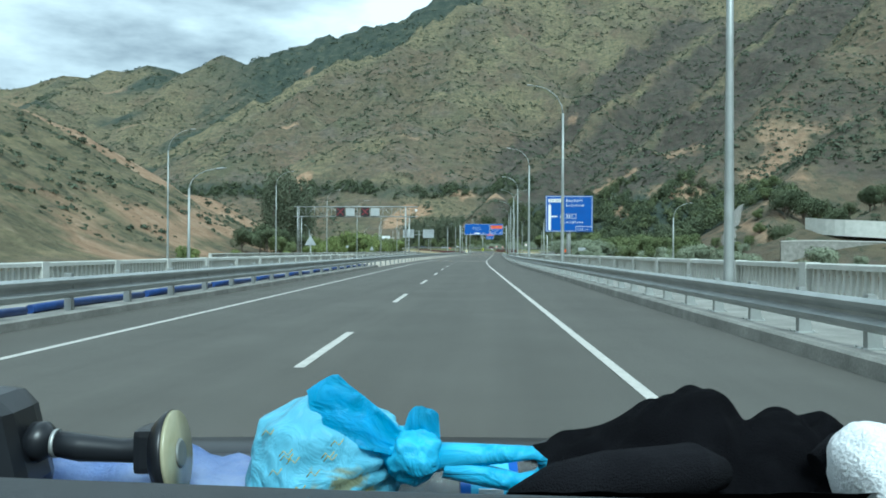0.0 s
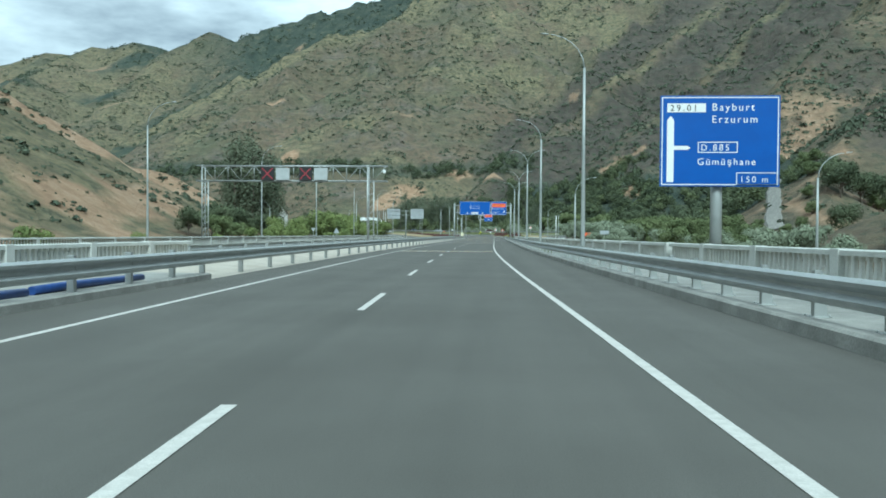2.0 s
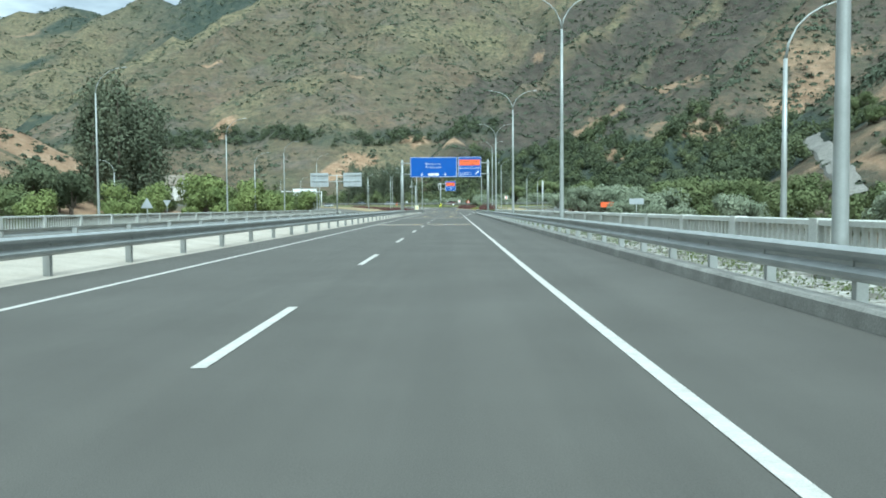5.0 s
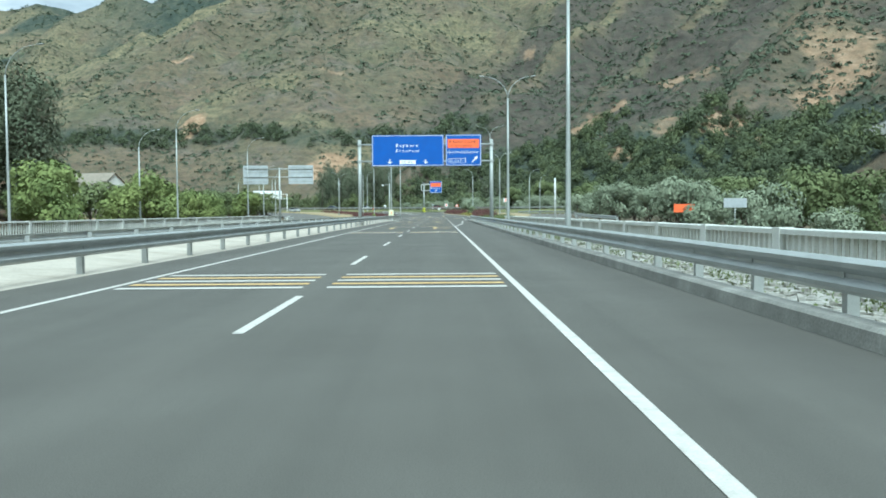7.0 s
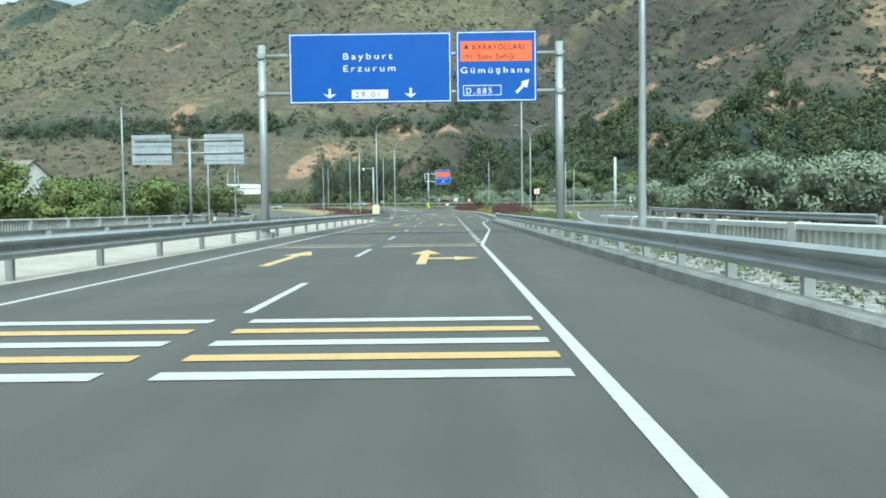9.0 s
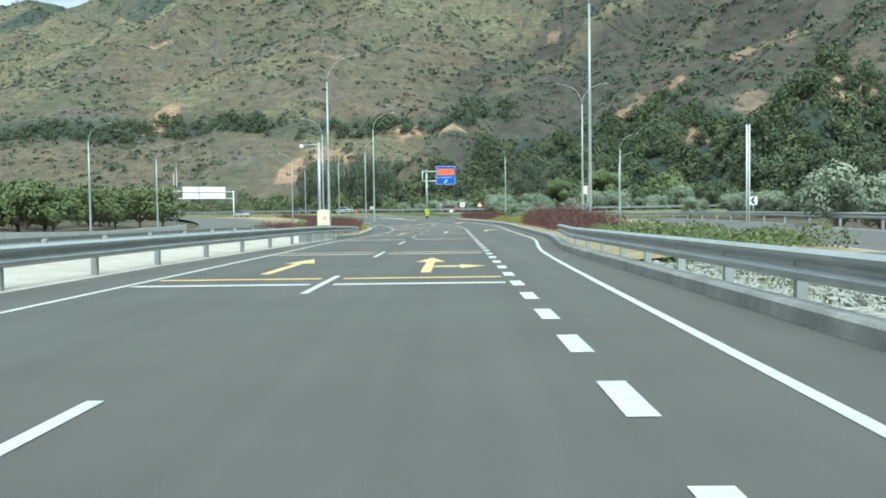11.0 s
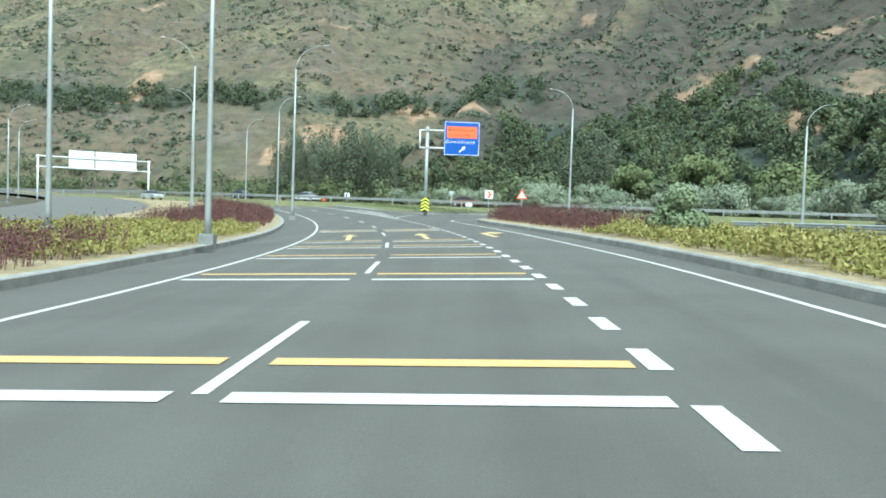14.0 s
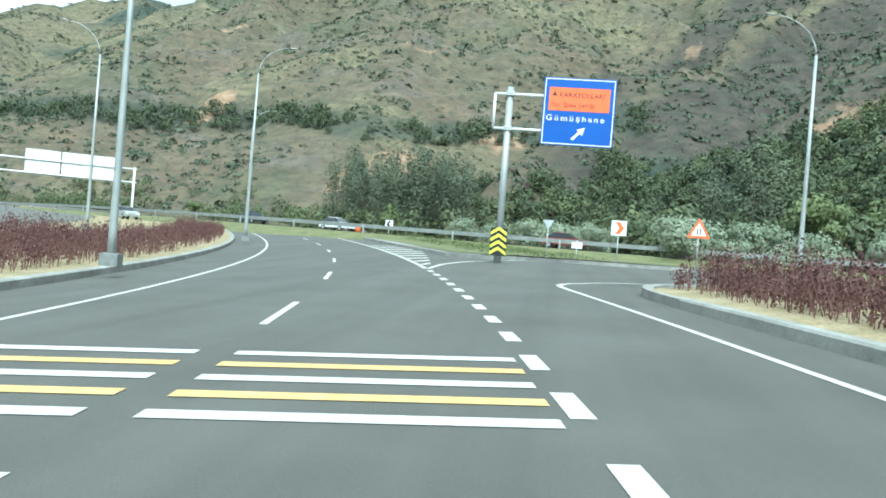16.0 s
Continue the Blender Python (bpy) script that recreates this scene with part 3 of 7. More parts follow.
nose = smooth_line([at_road(377, 3.17, 0.007), at_road(379.1, 3.2, 0.007), at_road(380.8, 3.4, 0.007), at_road(381.7, 4.2, 0.012), at_road(382.2, 6.2, 0.02), at_road(383.2, 11, 0.03), at_road(385, 18, 0.05)], 6)
structure("road_marking_nose", ribbon(bmesh.new(), nose, -0.09, 0.09), M_WHITE_LINE, "white line round the nose of the planted island", "road marking")
structure("road_marking_left", strip(bmesh.new(), -80, 700, -7.475, -7.345), M_WHITE_LINE, "white left edge line", "road marking")

dash = thing("lane_dashes", (0, 0, 0), "row of white lane dashes worn by traffic", "road marking", kind="structure")
for k in range(-7, 40):
    if 8.7 + 12 * k + 4.1 < 560:
        part("dash", strip(bmesh.new(), 8.7 + 12 * k, 8.7 + 12 * k + 4.1, -3.715, -3.585, 0.007), M_WHITE_LINE, dash)
short = thing("turn_lane_dashes", (0, 0, 0), "row of short white dashes beside the turning lane", "road marking", kind="structure")
s = 233.0
while s < 389:
    part("dash", strip(bmesh.new(), s, s + 1.1, -0.11, 0.11, 0.007), M_WHITE_LINE, short)
    s += 2.4


def bars(s, kinds, pitch=0.76, width=0.30):
    th = thing("rumble_bars", at_road(s, -3.5), "white and yellow rumble bars painted across both lanes", "road marking", "rumble bars", "structure")
    m = th.matrix_world.inverted()
    for i, k in enumerate(kinds):
        for o0, o1 in ((-7.2, -3.86), (-3.42, -0.20)):
            b = strip(bmesh.new(), s + i * pitch - width / 2, s + i * pitch + width / 2, o0, o1, 0.009, 0.3)
            b.transform(m)
            part("bar", b, M_WHITE_LINE if k == "w" else M_YELLOW_LINE, th)


for s, pitch in ((104.6, 0.76), (170.3, 0.76), (208.8, 0.78), (362.4, 0.82)):
    bars(s, "wywyw", pitch)
for s in (230.4, 248.0, 262.5, 274.9, 292.3, 307.7, 320.6, 331.1, 338.5, 344.7, 349.6):
    bars(s, "wy", 1.45, 0.34)


def arrow(s, off, kind):
    """A yellow lane arrow: kind s (straight), b (straight and right), r (right)."""
    th = thing("lane_arrow", at_road(s, off), "yellow direction arrow painted on the lane", "road marking", "lane arrows", "structure")
    m = th.matrix_world.inverted()
    b = bmesh.new()
    P = lambda ds, do: at_road(s + ds, off + do, 0.008)
    if kind in "sb":
        for pts in ([(0, -0.12), (0, 0.12), (4.2, 0.12), (4.2, -0.12)], [(4.2, -0.42), (4.2, 0.42), (6.6, 0)]):
            poly(b, [P(*p) for p in pts])
    if kind == "b":
        for pts in ([(1.9, 0.13), (2.5, 0.13), (2.5, 0.80), (1.9, 0.80)], [(1.4, 0.80), (2.2, 1.45), (3.0, 0.80)]):
            poly(b, [P(*p) for p in pts])
    if kind == "r":
        for pts in ([(0, -0.13), (0, 0.13), (3.9, 0.13), (4.7, -0.13)], [(3.9, 0.13), (4.7, -0.13), (5.1, 0.42), (4.4, 0.42)], [(3.4, 0.42), (4.75, 1.25), (6.1, 0.42)]):
            poly(b, [P(*p) for p in pts])
    b.transform(m)
    part("arrow", b, M_ARROW, th)


for s, mid in ((221.3, "b"), (265.5, "b"), (311.0, "s"), (352.0, "s")):
    arrow(s, -5.4, "s")
    arrow(s, -1.8, mid)
for s in (311.8, 353.0):
    arrow(s, 1.45, "r")

# ---------- kerbs, median, verges ----------
bm = bmesh.new()
sweep(bm, lambda s: [(interp(KERB_RIGHT, s), -0.1), (interp(KERB_RIGHT, s) + 0.02, 0.18), (interp(KERB_RIGHT, s) + 0.06, 0.22), (interp(KERB_RIGHT, s) + 0.30, 0.22), (interp(KERB_RIGHT, s) + 0.30, -0.1)], steps(-80, 374, 2.0))
structure("kerb_right", bm, M_CONCRETE, "grey concrete kerb beside the right shoulder", "kerb")
bm = bmesh.new()
sweep(bm, lambda s: [(interp(KERB_RIGHT, s) + 0.28, 0.20), (5.2, 0.20)], steps(-80, 92, 3.0))
structure("walkway", bm, M_CONCRETE, "pale concrete walkway of the bridge", "pavement")
bm = bmesh.new()
sweep(bm, lambda s: [(interp(KERB_RIGHT, s) + 0.28, 0.15), (4.0, 0.12), (5.4, 0.12)], steps(92, 268, 3.0))
structure("verge_right", bm, M_RUBBLE, "pale stony verge behind the guardrail", "verge")
bm = bmesh.new()
sweep(bm, [(-9.15, -0.1), (-9.15, 0.14), (-9.22, 0.17), (-12.9, 0.17), (-12.9, -0.1)], steps(-80, 66, 3.0))
structure("kerb_left", bm, M_CONCRETE, "pale concrete strip along the bridge edge", "kerb")
bm = bmesh.new()
sweep(bm, lambda s: [(interp(KERB_LEFT, s), 0.0), (interp(KERB_LEFT, s) - 0.25, 0.02), (-12.9, 0.3), (-13.0, -0.05)], steps(66, 300, 3.0))
structure("median", bm, M_GRAVEL, "pale gravel median between the carriageways", "median")
bm = bmesh.new()
sweep(bm, lambda s: [(interp(KERB_LEFT, s), -0.1), (interp(KERB_LEFT, s), 0.18), (interp(KERB_LEFT, s) - 0.05, 0.21), (interp(KERB_LEFT, s) - 0.3, 0.21), (interp(KERB_LEFT, s) - 0.3, -0.1)], steps(298, 560, 2.0), closed=True, ends=True)
structure("kerb_left_island", bm, M_CONCRETE, "grey concrete kerb round the planted median", "kerb")
bm = bmesh.new()
sweep(bm, lambda s: [(interp(KERB_LEFT, s) - 0.28, 0.19), (interp(OPPOSITE, s) + 0.2, 0.22), (interp(OPPOSITE, s), -0.05)], steps(298, 560, 3.0))
structure("median_island", bm, M_DRY, "dry planted median island", "median")


bm = bmesh.new()
sweep(bm, lambda s: [(interp(KERB_LEFT, s) - 0.31, -0.3), (interp(KERB_LEFT, s) - 0.31, 0.26), (interp(OPPOSITE, s) + 0.1, 0.28), (interp(OPPOSITE, s) + 0.1, -0.3)], [297.7, 298.1], closed=True, ends=True)
structure("kerb_median_end", bm, M_CONCRETE, "concrete edging where the planted median begins", "kerb")
bm = bmesh.new()
sweep(bm, lambda s: [(interp(KERB_LEFT, s) - 0.40, -0.1), (interp(KERB_LEFT, s) - 0.40, 0.50 - 0.03 * max(0, s - 296)), (interp(KERB_LEFT, s) - 0.66, 0.50 - 0.03 * max(0, s - 296)), (interp(KERB_LEFT, s) - 0.66, -0.1)], steps(288, 304, 2.0), closed=True, ends=True)
structure("wall_median", bm, M_PARAPET, "low pale concrete wall at the end of the gravel median", "wall")
bm = bmesh.new()
sweep(bm, lambda s: [(interp(OPPOSITE, s) - 12.6, -0.3), (interp(OPPOSITE, s) - 12.6, 0.72), (interp(OPPOSITE, s) - 12.9, 0.72), (interp(OPPOSITE, s) - 12.9, -0.3)], steps(292, 372, 4.0), closed=True, ends=True)
structure("wall_opposite", bm, M_PARAPET, "low white concrete wall beyond the opposite carriageway", "wall")


def ramp_x(y):
    best = min(RAMP_LINE, key=lambda p: abs(p.y - y))
    return best


bm = bmesh.new()
sweep(bm, lambda s: [(interp(KERB_RIGHT, s) + 0.28, 0.20), (interp(KERB_RIGHT, s) + 2.5, 0.35), (max(interp(KERB_RIGHT, s) + 3.0, ramp_x(s).x - 4.1 - at_road(s, 0).x), 0.30)], steps(266, 377, 3.0))
structure("island_right", bm, M_DRY, "dry earth island between the turning lane and the slip road", "island")

# ---------- guardrails ----------
def beam_profile(face, side, z0=0.42, h=0.40, t=0.012):
    """W-beam: off and z; side +1 faces traffic towards smaller off."""
    w = [(0.03, 0.0), (-0.05, 0.13), (-0.055, 0.27), (0.04, 0.44), (0.04, 0.56), (-0.05, 0.73), (-0.055, 0.87), (0.03, 1.0)]
    front = [(face + side * a, z0 + b * h) for a, b in w]
    back = [(face + side * (a + t), z0 + b * h) for a, b in reversed(w)]
    return front + back


def post_mesh(name, wide, deep, h, flared):
    bm = bmesh.new()
    if flared:
        box(bm, -0.16, 0.18, -0.11, 0.11, 0.0, 0.018, 0.004)
        vs = [bm.verts.new(p) for p in [(-0.05, -0.06, 0.018), (0.14, -0.06, 0.018), (0.05, -0.06, h), (-0.05, -0.06, h), (-0.05, 0.06, 0.018), (0.14, 0.06, 0.018), (0.05, 0.06, h), (-0.05, 0.06, h)]]
        for f in ((0, 1, 2, 3), (7, 6, 5, 4), (0, 4, 5, 1), (1, 5, 6, 2), (2, 6, 7, 3), (3, 7, 4, 0)):
            bm.faces.new([vs[i] for i in f])
        for x, y in ((-0.12, -0.08), (-0.12, 0.08), (0.15, -0.08), (0.15, 0.08)):
            tube(bm, [(x, y, 0.018), (x, y, 0.045)], 0.014, 6)
    else:
        box(bm, -deep / 2, deep / 2, -wide / 2, wide / 2, 0.0, h, 0.006)
        box(bm, -deep / 2 - 0.03, -deep / 2, -0.03, 0.03, h - 0.3, h - 0.12, 0.004)
    bmesh.ops.recalc_face_normals(bm, faces=bm.faces)
    me = bpy.data.meshes.new(name)
    bm.to_mesh(me)
    bm.free()
    me.materials.append(M_GALV)
    return me


def guardrail(label, s0, s1, face, side, posts, z_end=None):
    th = thing("guardrail", at_road((s0 + s1) / 2, face(s0) if callable(face) else face), label, "guardrail", "guardrails")
    inv = th.matrix_world.inverted()
    F = face if callable(face) else (lambda s: face)
    cuts = steps(s0, s1, 4.0)
    for a, b in zip(cuts, cuts[1:]):
        drop = lambda s: 0.0 if z_end is None else -z_end * smoothstep(s1 - 14, s1, s)
        bm = bmesh.new()
        sweep(bm, lambda s: [(o, z + drop(s)) for o, z in beam_profile(F(s), side)], [a, (a + b) / 2, b - 0.006], closed=True, ends=True)
        bm.transform(inv)
        part("beam", bm, M_GALV, th)
    for s, me, z in posts:
        ob = part_me("post", me, None, th)
        p = at_road(s, F(s) + side * 0.12, z)
        ob.matrix_local = inv @ pose(*p, 0, 0, heading(s) + (0 if side > 0 else 180))
    # end pieces
    bm = bmesh.new()
    sweep(bm, lambda s: [(o, z + (0.0 if z_end is None else -z_end)) for o, z in beam_profile(F(s1) - side * 0.015, side, 0.43, 0.38, 0.06)], [s1, s1 + 0.35], closed=True, ends=True)
    bm.transform(inv)
    part("end_piece", bm, M_GALV, th, "blunt galvanised rail end")
    return th


POST_PLATE = post_mesh("post_plate", 0.12, 0.1, 0.66, True)
POST_PLAIN = post_mesh("post_plain", 0.12, 0.14, 0.78, False)
RIGHT_FACE = lambda s: interp(KERB_RIGHT, s) + 0.32
guardrail("galvanised two-wave guardrail on short posts behind the kerb", -60, 286, RIGHT_FACE, 1,
          [(s, POST_PLATE, 0.2) for s in np.arange(-58, 92, 2.04).tolist()] + [(s, POST_PLAIN, 0.02) for s in np.arange(93, 286, 2.65).tolist()])
LEFT_FACE = lambda s: interp(KERB_LEFT, s) - 0.12 + (0.0 if s < 305 else -0.4)
guardrail("galvanised two-wave guardrail along the median edge", -60, 321.5, LEFT_FACE, -1,
          [(s, POST_PLAIN, 0.1) for s in np.arange(-58, 64, 2.7).tolist()] + [(s, POST_PLAIN, 0.0) for s in np.arange(65.9, 320, 4.0).tolist()], 0.12)
guardrail("galvanised guardrail facing the opposite carriageway", -60, 300, -12.7, 1,
          [(s, POST_PLAIN, 0.0) for s in np.arange(-58, 300, 4.0).tolist()])

pipes = thing("blue_pipe", at_road(20, -9.75, 0.17), "blue plastic pipe lying in lengths behind the bridge rail", "pipe")
inv = pipes.matrix_world.inverted()
for s in np.arange(-40, 62, 5.4).tolist():
    bm = tube(bmesh.new(), [inv @ at_road(s + d, -9.72 + 0.05 * math.sin(s + d), 0.25 + 0.02 * math.sin(d)) for d in (0, 1.3, 2.6, 3.9, 5.2)], 0.085, 10)
    part("pipe_length", bm, M_BLUE_PIPE, pipes)


# ---------- bridge parapets ----------
def baluster_mesh():
    bm = bmesh.new()
    rows = [(0.060, 0.0), (0.062, 0.04), (0.050, 0.10), (0.061, 0.33), (0.061, 0.45), (0.050, 0.68), (0.062, 0.74), (0.060, 0.79)]
    rings = [[bm.verts.new((sx * r * 0.6, sy * r * 0.9, z)) for sx, sy in ((-1, -1), (1, -1), (1, 1), (-1, 1))] for r, z in rows]
    for a, b in zip(rings, rings[1:]):
        for k in range(4):
            bm.faces.new((a[k], a[(k + 1) % 4], b[(k + 1) % 4], b[k]))
    me = bpy.data.meshes.new("baluster")
    bm.to_mesh(me)
    bm.free()
    me.materials.append(M_PARAPET)
    return me


BALUSTER = baluster_mesh()


def parapet(label, s0, s1, off, z0, top, singles, pitch=0.262):
    """Concrete balustrade: base, balusters, rail, piers. singles: the stretch whose balusters are parts of their own."""
    th = thing("parapet", at_road((s0 + s1) / 2, off, 0), label, "balustrade", "bridge parapets")
    inv = th.matrix_world.inverted()
    T = lambda s: top(s) if callable(top) else top
    for nm, lo, hi, w in (("base", lambda s: z0 - 0.1, lambda s: T(s) - 0.88, 0.15), ("handrail", lambda s: T(s) - 0.11, lambda s: T(s), 0.12)):
        bm = sweep(bmesh.new(), lambda s: [(off - w, lo(s)), (off - w, hi(s) - 0.02), (off - w + 0.02, hi(s)), (off + w - 0.02, hi(s)), (off + w, hi(s) - 0.02), (off + w, lo(s))], steps(s0, s1, 6.0), closed=True, ends=True)
        bm.transform(inv)
        part(nm, bm, M_PARAPET, th)
    rest = bmesh.new()
    s, n = s0 + 0.2, 0
    while s < s1 - 0.1:
        p = at_road(s, off, T(s) - 0.89)
        if n % 16 == 0:
            bm = box(bmesh.new(), -0.14, 0.14, -0.17, 0.17, -0.15, 0.90, 0.01)
            ob = part("pier", bm, M_PARAPET, th)
            ob.matrix_local = inv @ pose(*p, 0, 0, heading(s))
        elif singles[0] <= s <= singles[1]:
            ob = part_me("baluster", BALUSTER, None, th)
            ob.matrix_local = inv @ pose(*p, 0, 0, heading(s))
        else:
            box(rest, p.x - 0.034, p.x + 0.034, p.y - 0.052, p.y + 0.052, p.z, p.z + 0.79)
        s += pitch
        n += 1
    if len(rest.verts):
        rest.transform(inv)
        tagged(part("baluster_row", rest, M_PARAPET, th), kind="stuff")
    else:
        rest.free()
    return th


PAR_TOP = lambda s: 1.17 - 0.001 * max(0.0, s)
parapet("whitewashed concrete balustrade along the bridge walkway", -60, 69.8, 4.95, 0.2, PAR_TOP, (2, 60))
parapet("whitewashed concrete balustrade beside the stony verge", 70, 235, 4.95, 0.05, PAR_TOP, (95, 128))
parapet("whitewashed concrete balustrade on the median side of the bridge", -60, 73, -12.25, 0.15, 1.02, (28, 73), 0.26)
parapet("pale concrete balustrade beyond the opposite carriageway", 80, 292, -27.6, -0.3, 0.95, (200, 240), 0.32)


# ---------- lamps ----------
def street_lamp(p, h, arms, rz, label, reach=2.1, rise=1.9, r=0.11):
    th = thing("street_lamp", p, label, "street lamp", "street lamps", rz=rz)
    bm = box(bmesh.new(), -0.24, 0.24, -0.24, 0.24, -0.3, 0.03, 0.01)
    part("base_plate", bm, M_STEEL_DARK, th)
    part("pole", tube(bmesh.new(), [(0, 0, 0.0), (0, 0, 0.6), (0, 0, h * 0.55), (0, 0, h)], [r * 1.25, r * 1.15, r * 0.85, r * 0.6], 12), M_POLE, th)
    for sx in arms:
        pts = [(sx * reach * (1 - math.cos(a)), 0, h - 0.05 + rise * math.sin(a)) for a in (0, 0.3, 0.6, 0.85, 1.1, 1.3, 1.45)]
        part("arm", tube(bmesh.new(), pts, [r * 0.50, r * 0.36, r * 0.30, r * 0.26, r * 0.24, r * 0.22, r * 0.22], 8), M_POLE, th)
        bm = bmesh.new()
        bmesh.ops.create_uvsphere(bm, u_segments=10, v_segments=6, radius=1, matrix=pose(sx * (reach + 0.1), 0, h + rise - 0.03, 0, -sx * 6, 0) @ Matrix.Diagonal((0.26, 0.09, 0.045, 1)))
        part("lamp_head", bm, M_GALV, th, "slim grey lantern head")
    return th


for s in (19.2, 54.6, 88.5, 123):
    street_lamp(at_road(s, 4.5, 0.2), 10.4, (-1,), heading(s), "tall tapered grey street lamp with a curved arm, by the parapet")
for s in (156, 193.4, 226.6):
    street_lamp(at_road(s, 4.5, 0.15), 10.9, (-1, 1), heading(s), "tall grey street lamp with two curved arms, by the parapet")
for x, y, yaw in ((-10.3, 307.7, 0), (-10.24, 341.6, 4), (-14.9, 376.4, 11), (-23.6, 408.8, 18), (-36.0, 441.0, 25)):
    street_lamp((x, y, 0.2 + road_z(y)), 11.0, (1,), yaw, "tall grey street lamp with a curved arm on the planted median", r=0.095)
for x, y, yaw in ((-16.3, 343, 5), (-21.6, 373.7, 12), (-31.7, 403.3, 20)):
    street_lamp((x, y, 0.2 + road_z(y)), 10.6, (-1,), yaw, "tall grey street lamp with an arm over the opposite carriageway", r=0.095)
for s in (32, 70.5, 108, 141, 171.7, 207, 240, 271):
    street_lamp(at_road(s, -28.2, -0.2), 10.2, (1,), heading(s), "tall grey street lamp beside the opposite carriageway", r=0.085)
for s in (335, 368, 400, 432, 465):
    street_lamp(at_road(s, -39.0, -0.1), 10.0, (1,), heading(s), "slim grey street lamp beside the opposite carriageway")
for p, h, a, rz in (((9.2, 137, -2.2), 8.2, (1,), 0), ((23.5, 104, -2.4), 8.0, (1,), 0), ((7.4, 298.8, 0.3), 14.0, (-1, 1), 0), ((10.9, 324.2, 0.5), 11.0, (-1, 1), 0), ((20, 352, 0.5), 9.0, (1,), 0), ((26.5, 385, 0.6), 9.0, (1,), 0), ((8.3, 396.5, 0.9), 11.0, (-1,), 0), ((-53.3, 235.5, -1.5), 8.5, (-1,), 0), ((-34.4, 246.5, -0.6), 9.3, (1,), 0)):
    street_lamp(p, h, a, rz, "slim grey street lamp with a curved arm on open ground")

street_lamp((-11.75, 34.2, -1.6), 5.6, (1,), 0, "slim grey street lamp with a curved arm beyond the median parapet", 1.3, 0.9, 0.075)

# twin posts beside the slip road
tp = thing("twin_post", (19.6, 305.5, 0.2), "pair of white steel posts standing behind the slip road rail", "post")
for dx in (-0.09, 0.09):
    part("post", tube(bmesh.new(), [(dx, 0, -0.3), (dx, 0, 7.2)], 0.055, 8), M_SIGN_WHITE, tp)


# ---------- signs ----------
def lettering(text, size, mat, parent, x, z, y=-0.012, label="", align="LEFT", spacing=1.12, name="lettering", wide=1.0):
    cu = bpy.data.curves.new("text", "FONT")
    cu.body, cu.size, cu.align_x, cu.space_character, cu.offset = text, size, align, spacing, size * 0.003
    tmp = bpy.data.objects.new("text", cu)
    me = bpy.data.meshes.new_from_object(tmp)
    bpy.data.objects.remove(tmp)
    bpy.data.curves.remove(cu)
    me.transform(pose(x, y, z, 90, 0, 0) @ Matrix.Diagonal((wide, 1, 1, 1)))
    return part_me(name, me, mat, parent, label)


def flat(pts, mat, parent, name, y=-0.010, label=""):
    bm = bmesh.new()
    vs = [bm.verts.new((a, y, b)) for a, b in pts]
    f = bm.faces.new(vs)
    f.normal_update()
    if f.normal.y > 0:
        f.normal_flip()
    return part(name, bm, mat, parent, label)


def outline(x0, x1, z0, z1, w, mat, parent, name, y=-0.010):
    bm = bmesh.new()
    for a0, a1, b0, b1 in ((x0, x1, z0, z0 + w), (x0, x1, z1 - w, z1), (x0, x0 + w, z0 + w, z1 - w), (x1 - w, x1, z0 + w, z1 - w)):
        vs = [bm.verts.new(v) for v in ((a0, y, b0), (a1, y, b0), (a1, y, b1), (a0, y, b1))]
        bm.faces.new(vs)
    return part(name, bm, mat, parent)


def panel(parent, x0, x1, z0, z1, mat=None):
    bm = box(bmesh.new(), x0, x1, 0.0, 0.05, z0, z1, 0.012)
    ob = part("panel", bm, mat or M_SIGN_BLUE, parent)
    bm = bmesh.new()
    for z in np.linspace(z0 + 0.35, z1 - 0.35, 3):
        box(bm, x0 + 0.05, x1 - 0.05, 0.05, 0.11, z - 0.04, z + 0.04)
    part("stiffener", bm, M_SIGN_BACK, parent)
    return ob


def arrow_down(parent, x, z, k=1.0):
    flat([(x - 0.05 * k, z + 0.42 * k), (x + 0.05 * k, z + 0.42 * k), (x + 0.05 * k, z + 0.16 * k), (x + 0.27 * k, z + 0.2 * k), (x, z), (x - 0.27 * k, z + 0.2 * k), (x - 0.05 * k, z + 0.16 * k)], M_SIGN_WHITE, parent, "arrow")


def arrow_diag(parent, x, z, k=1.0):
    pts = [(-0.30, -0.22), (-0.22, -0.30), (0.10, 0.02), (0.19, -0.07), (0.30, 0.30), (-0.07, 0.19), (0.02, 0.10)]
    flat([(x + a * k, z + b * k) for a, b in pts], M_SIGN_WHITE, parent, "arrow")


def brush_mark(parent, x, z, k):
    flat([(x - k, z - k * 0.6), (x + k, z - k * 0.6), (x + k * 0.5, z), (x + k * 0.3, z + k * 0.8), (x - k * 0.3, z + k * 0.8), (x - k * 0.5, z)], M_BLACK, parent, "emblem", -0.016)


# advance sign on a single post
adv = thing("advance_direction_sign", (7.8, 71.6, -0.5), "blue direction sign with white lettering on a thick grey post", "road sign")
part("post", tube(bmesh.new(), [(0, 0.35, -0.6), (0, 0.35, 6.4)], [0.21, 0.19], 16), M_POLE, adv)
bm = bmesh.new()
for z in (4.3, 5.9):
    box(bm, -1.6, 1.6, 0.11, 0.17, z - 0.05, z + 0.05, 0.008)
part("bracket", bm, M_SIGN_BACK, adv)
W0, W1, Z0, Z1 = -2.03, 2.05, 3.55, 6.70
panel(adv, W0, W1, Z0, Z1)
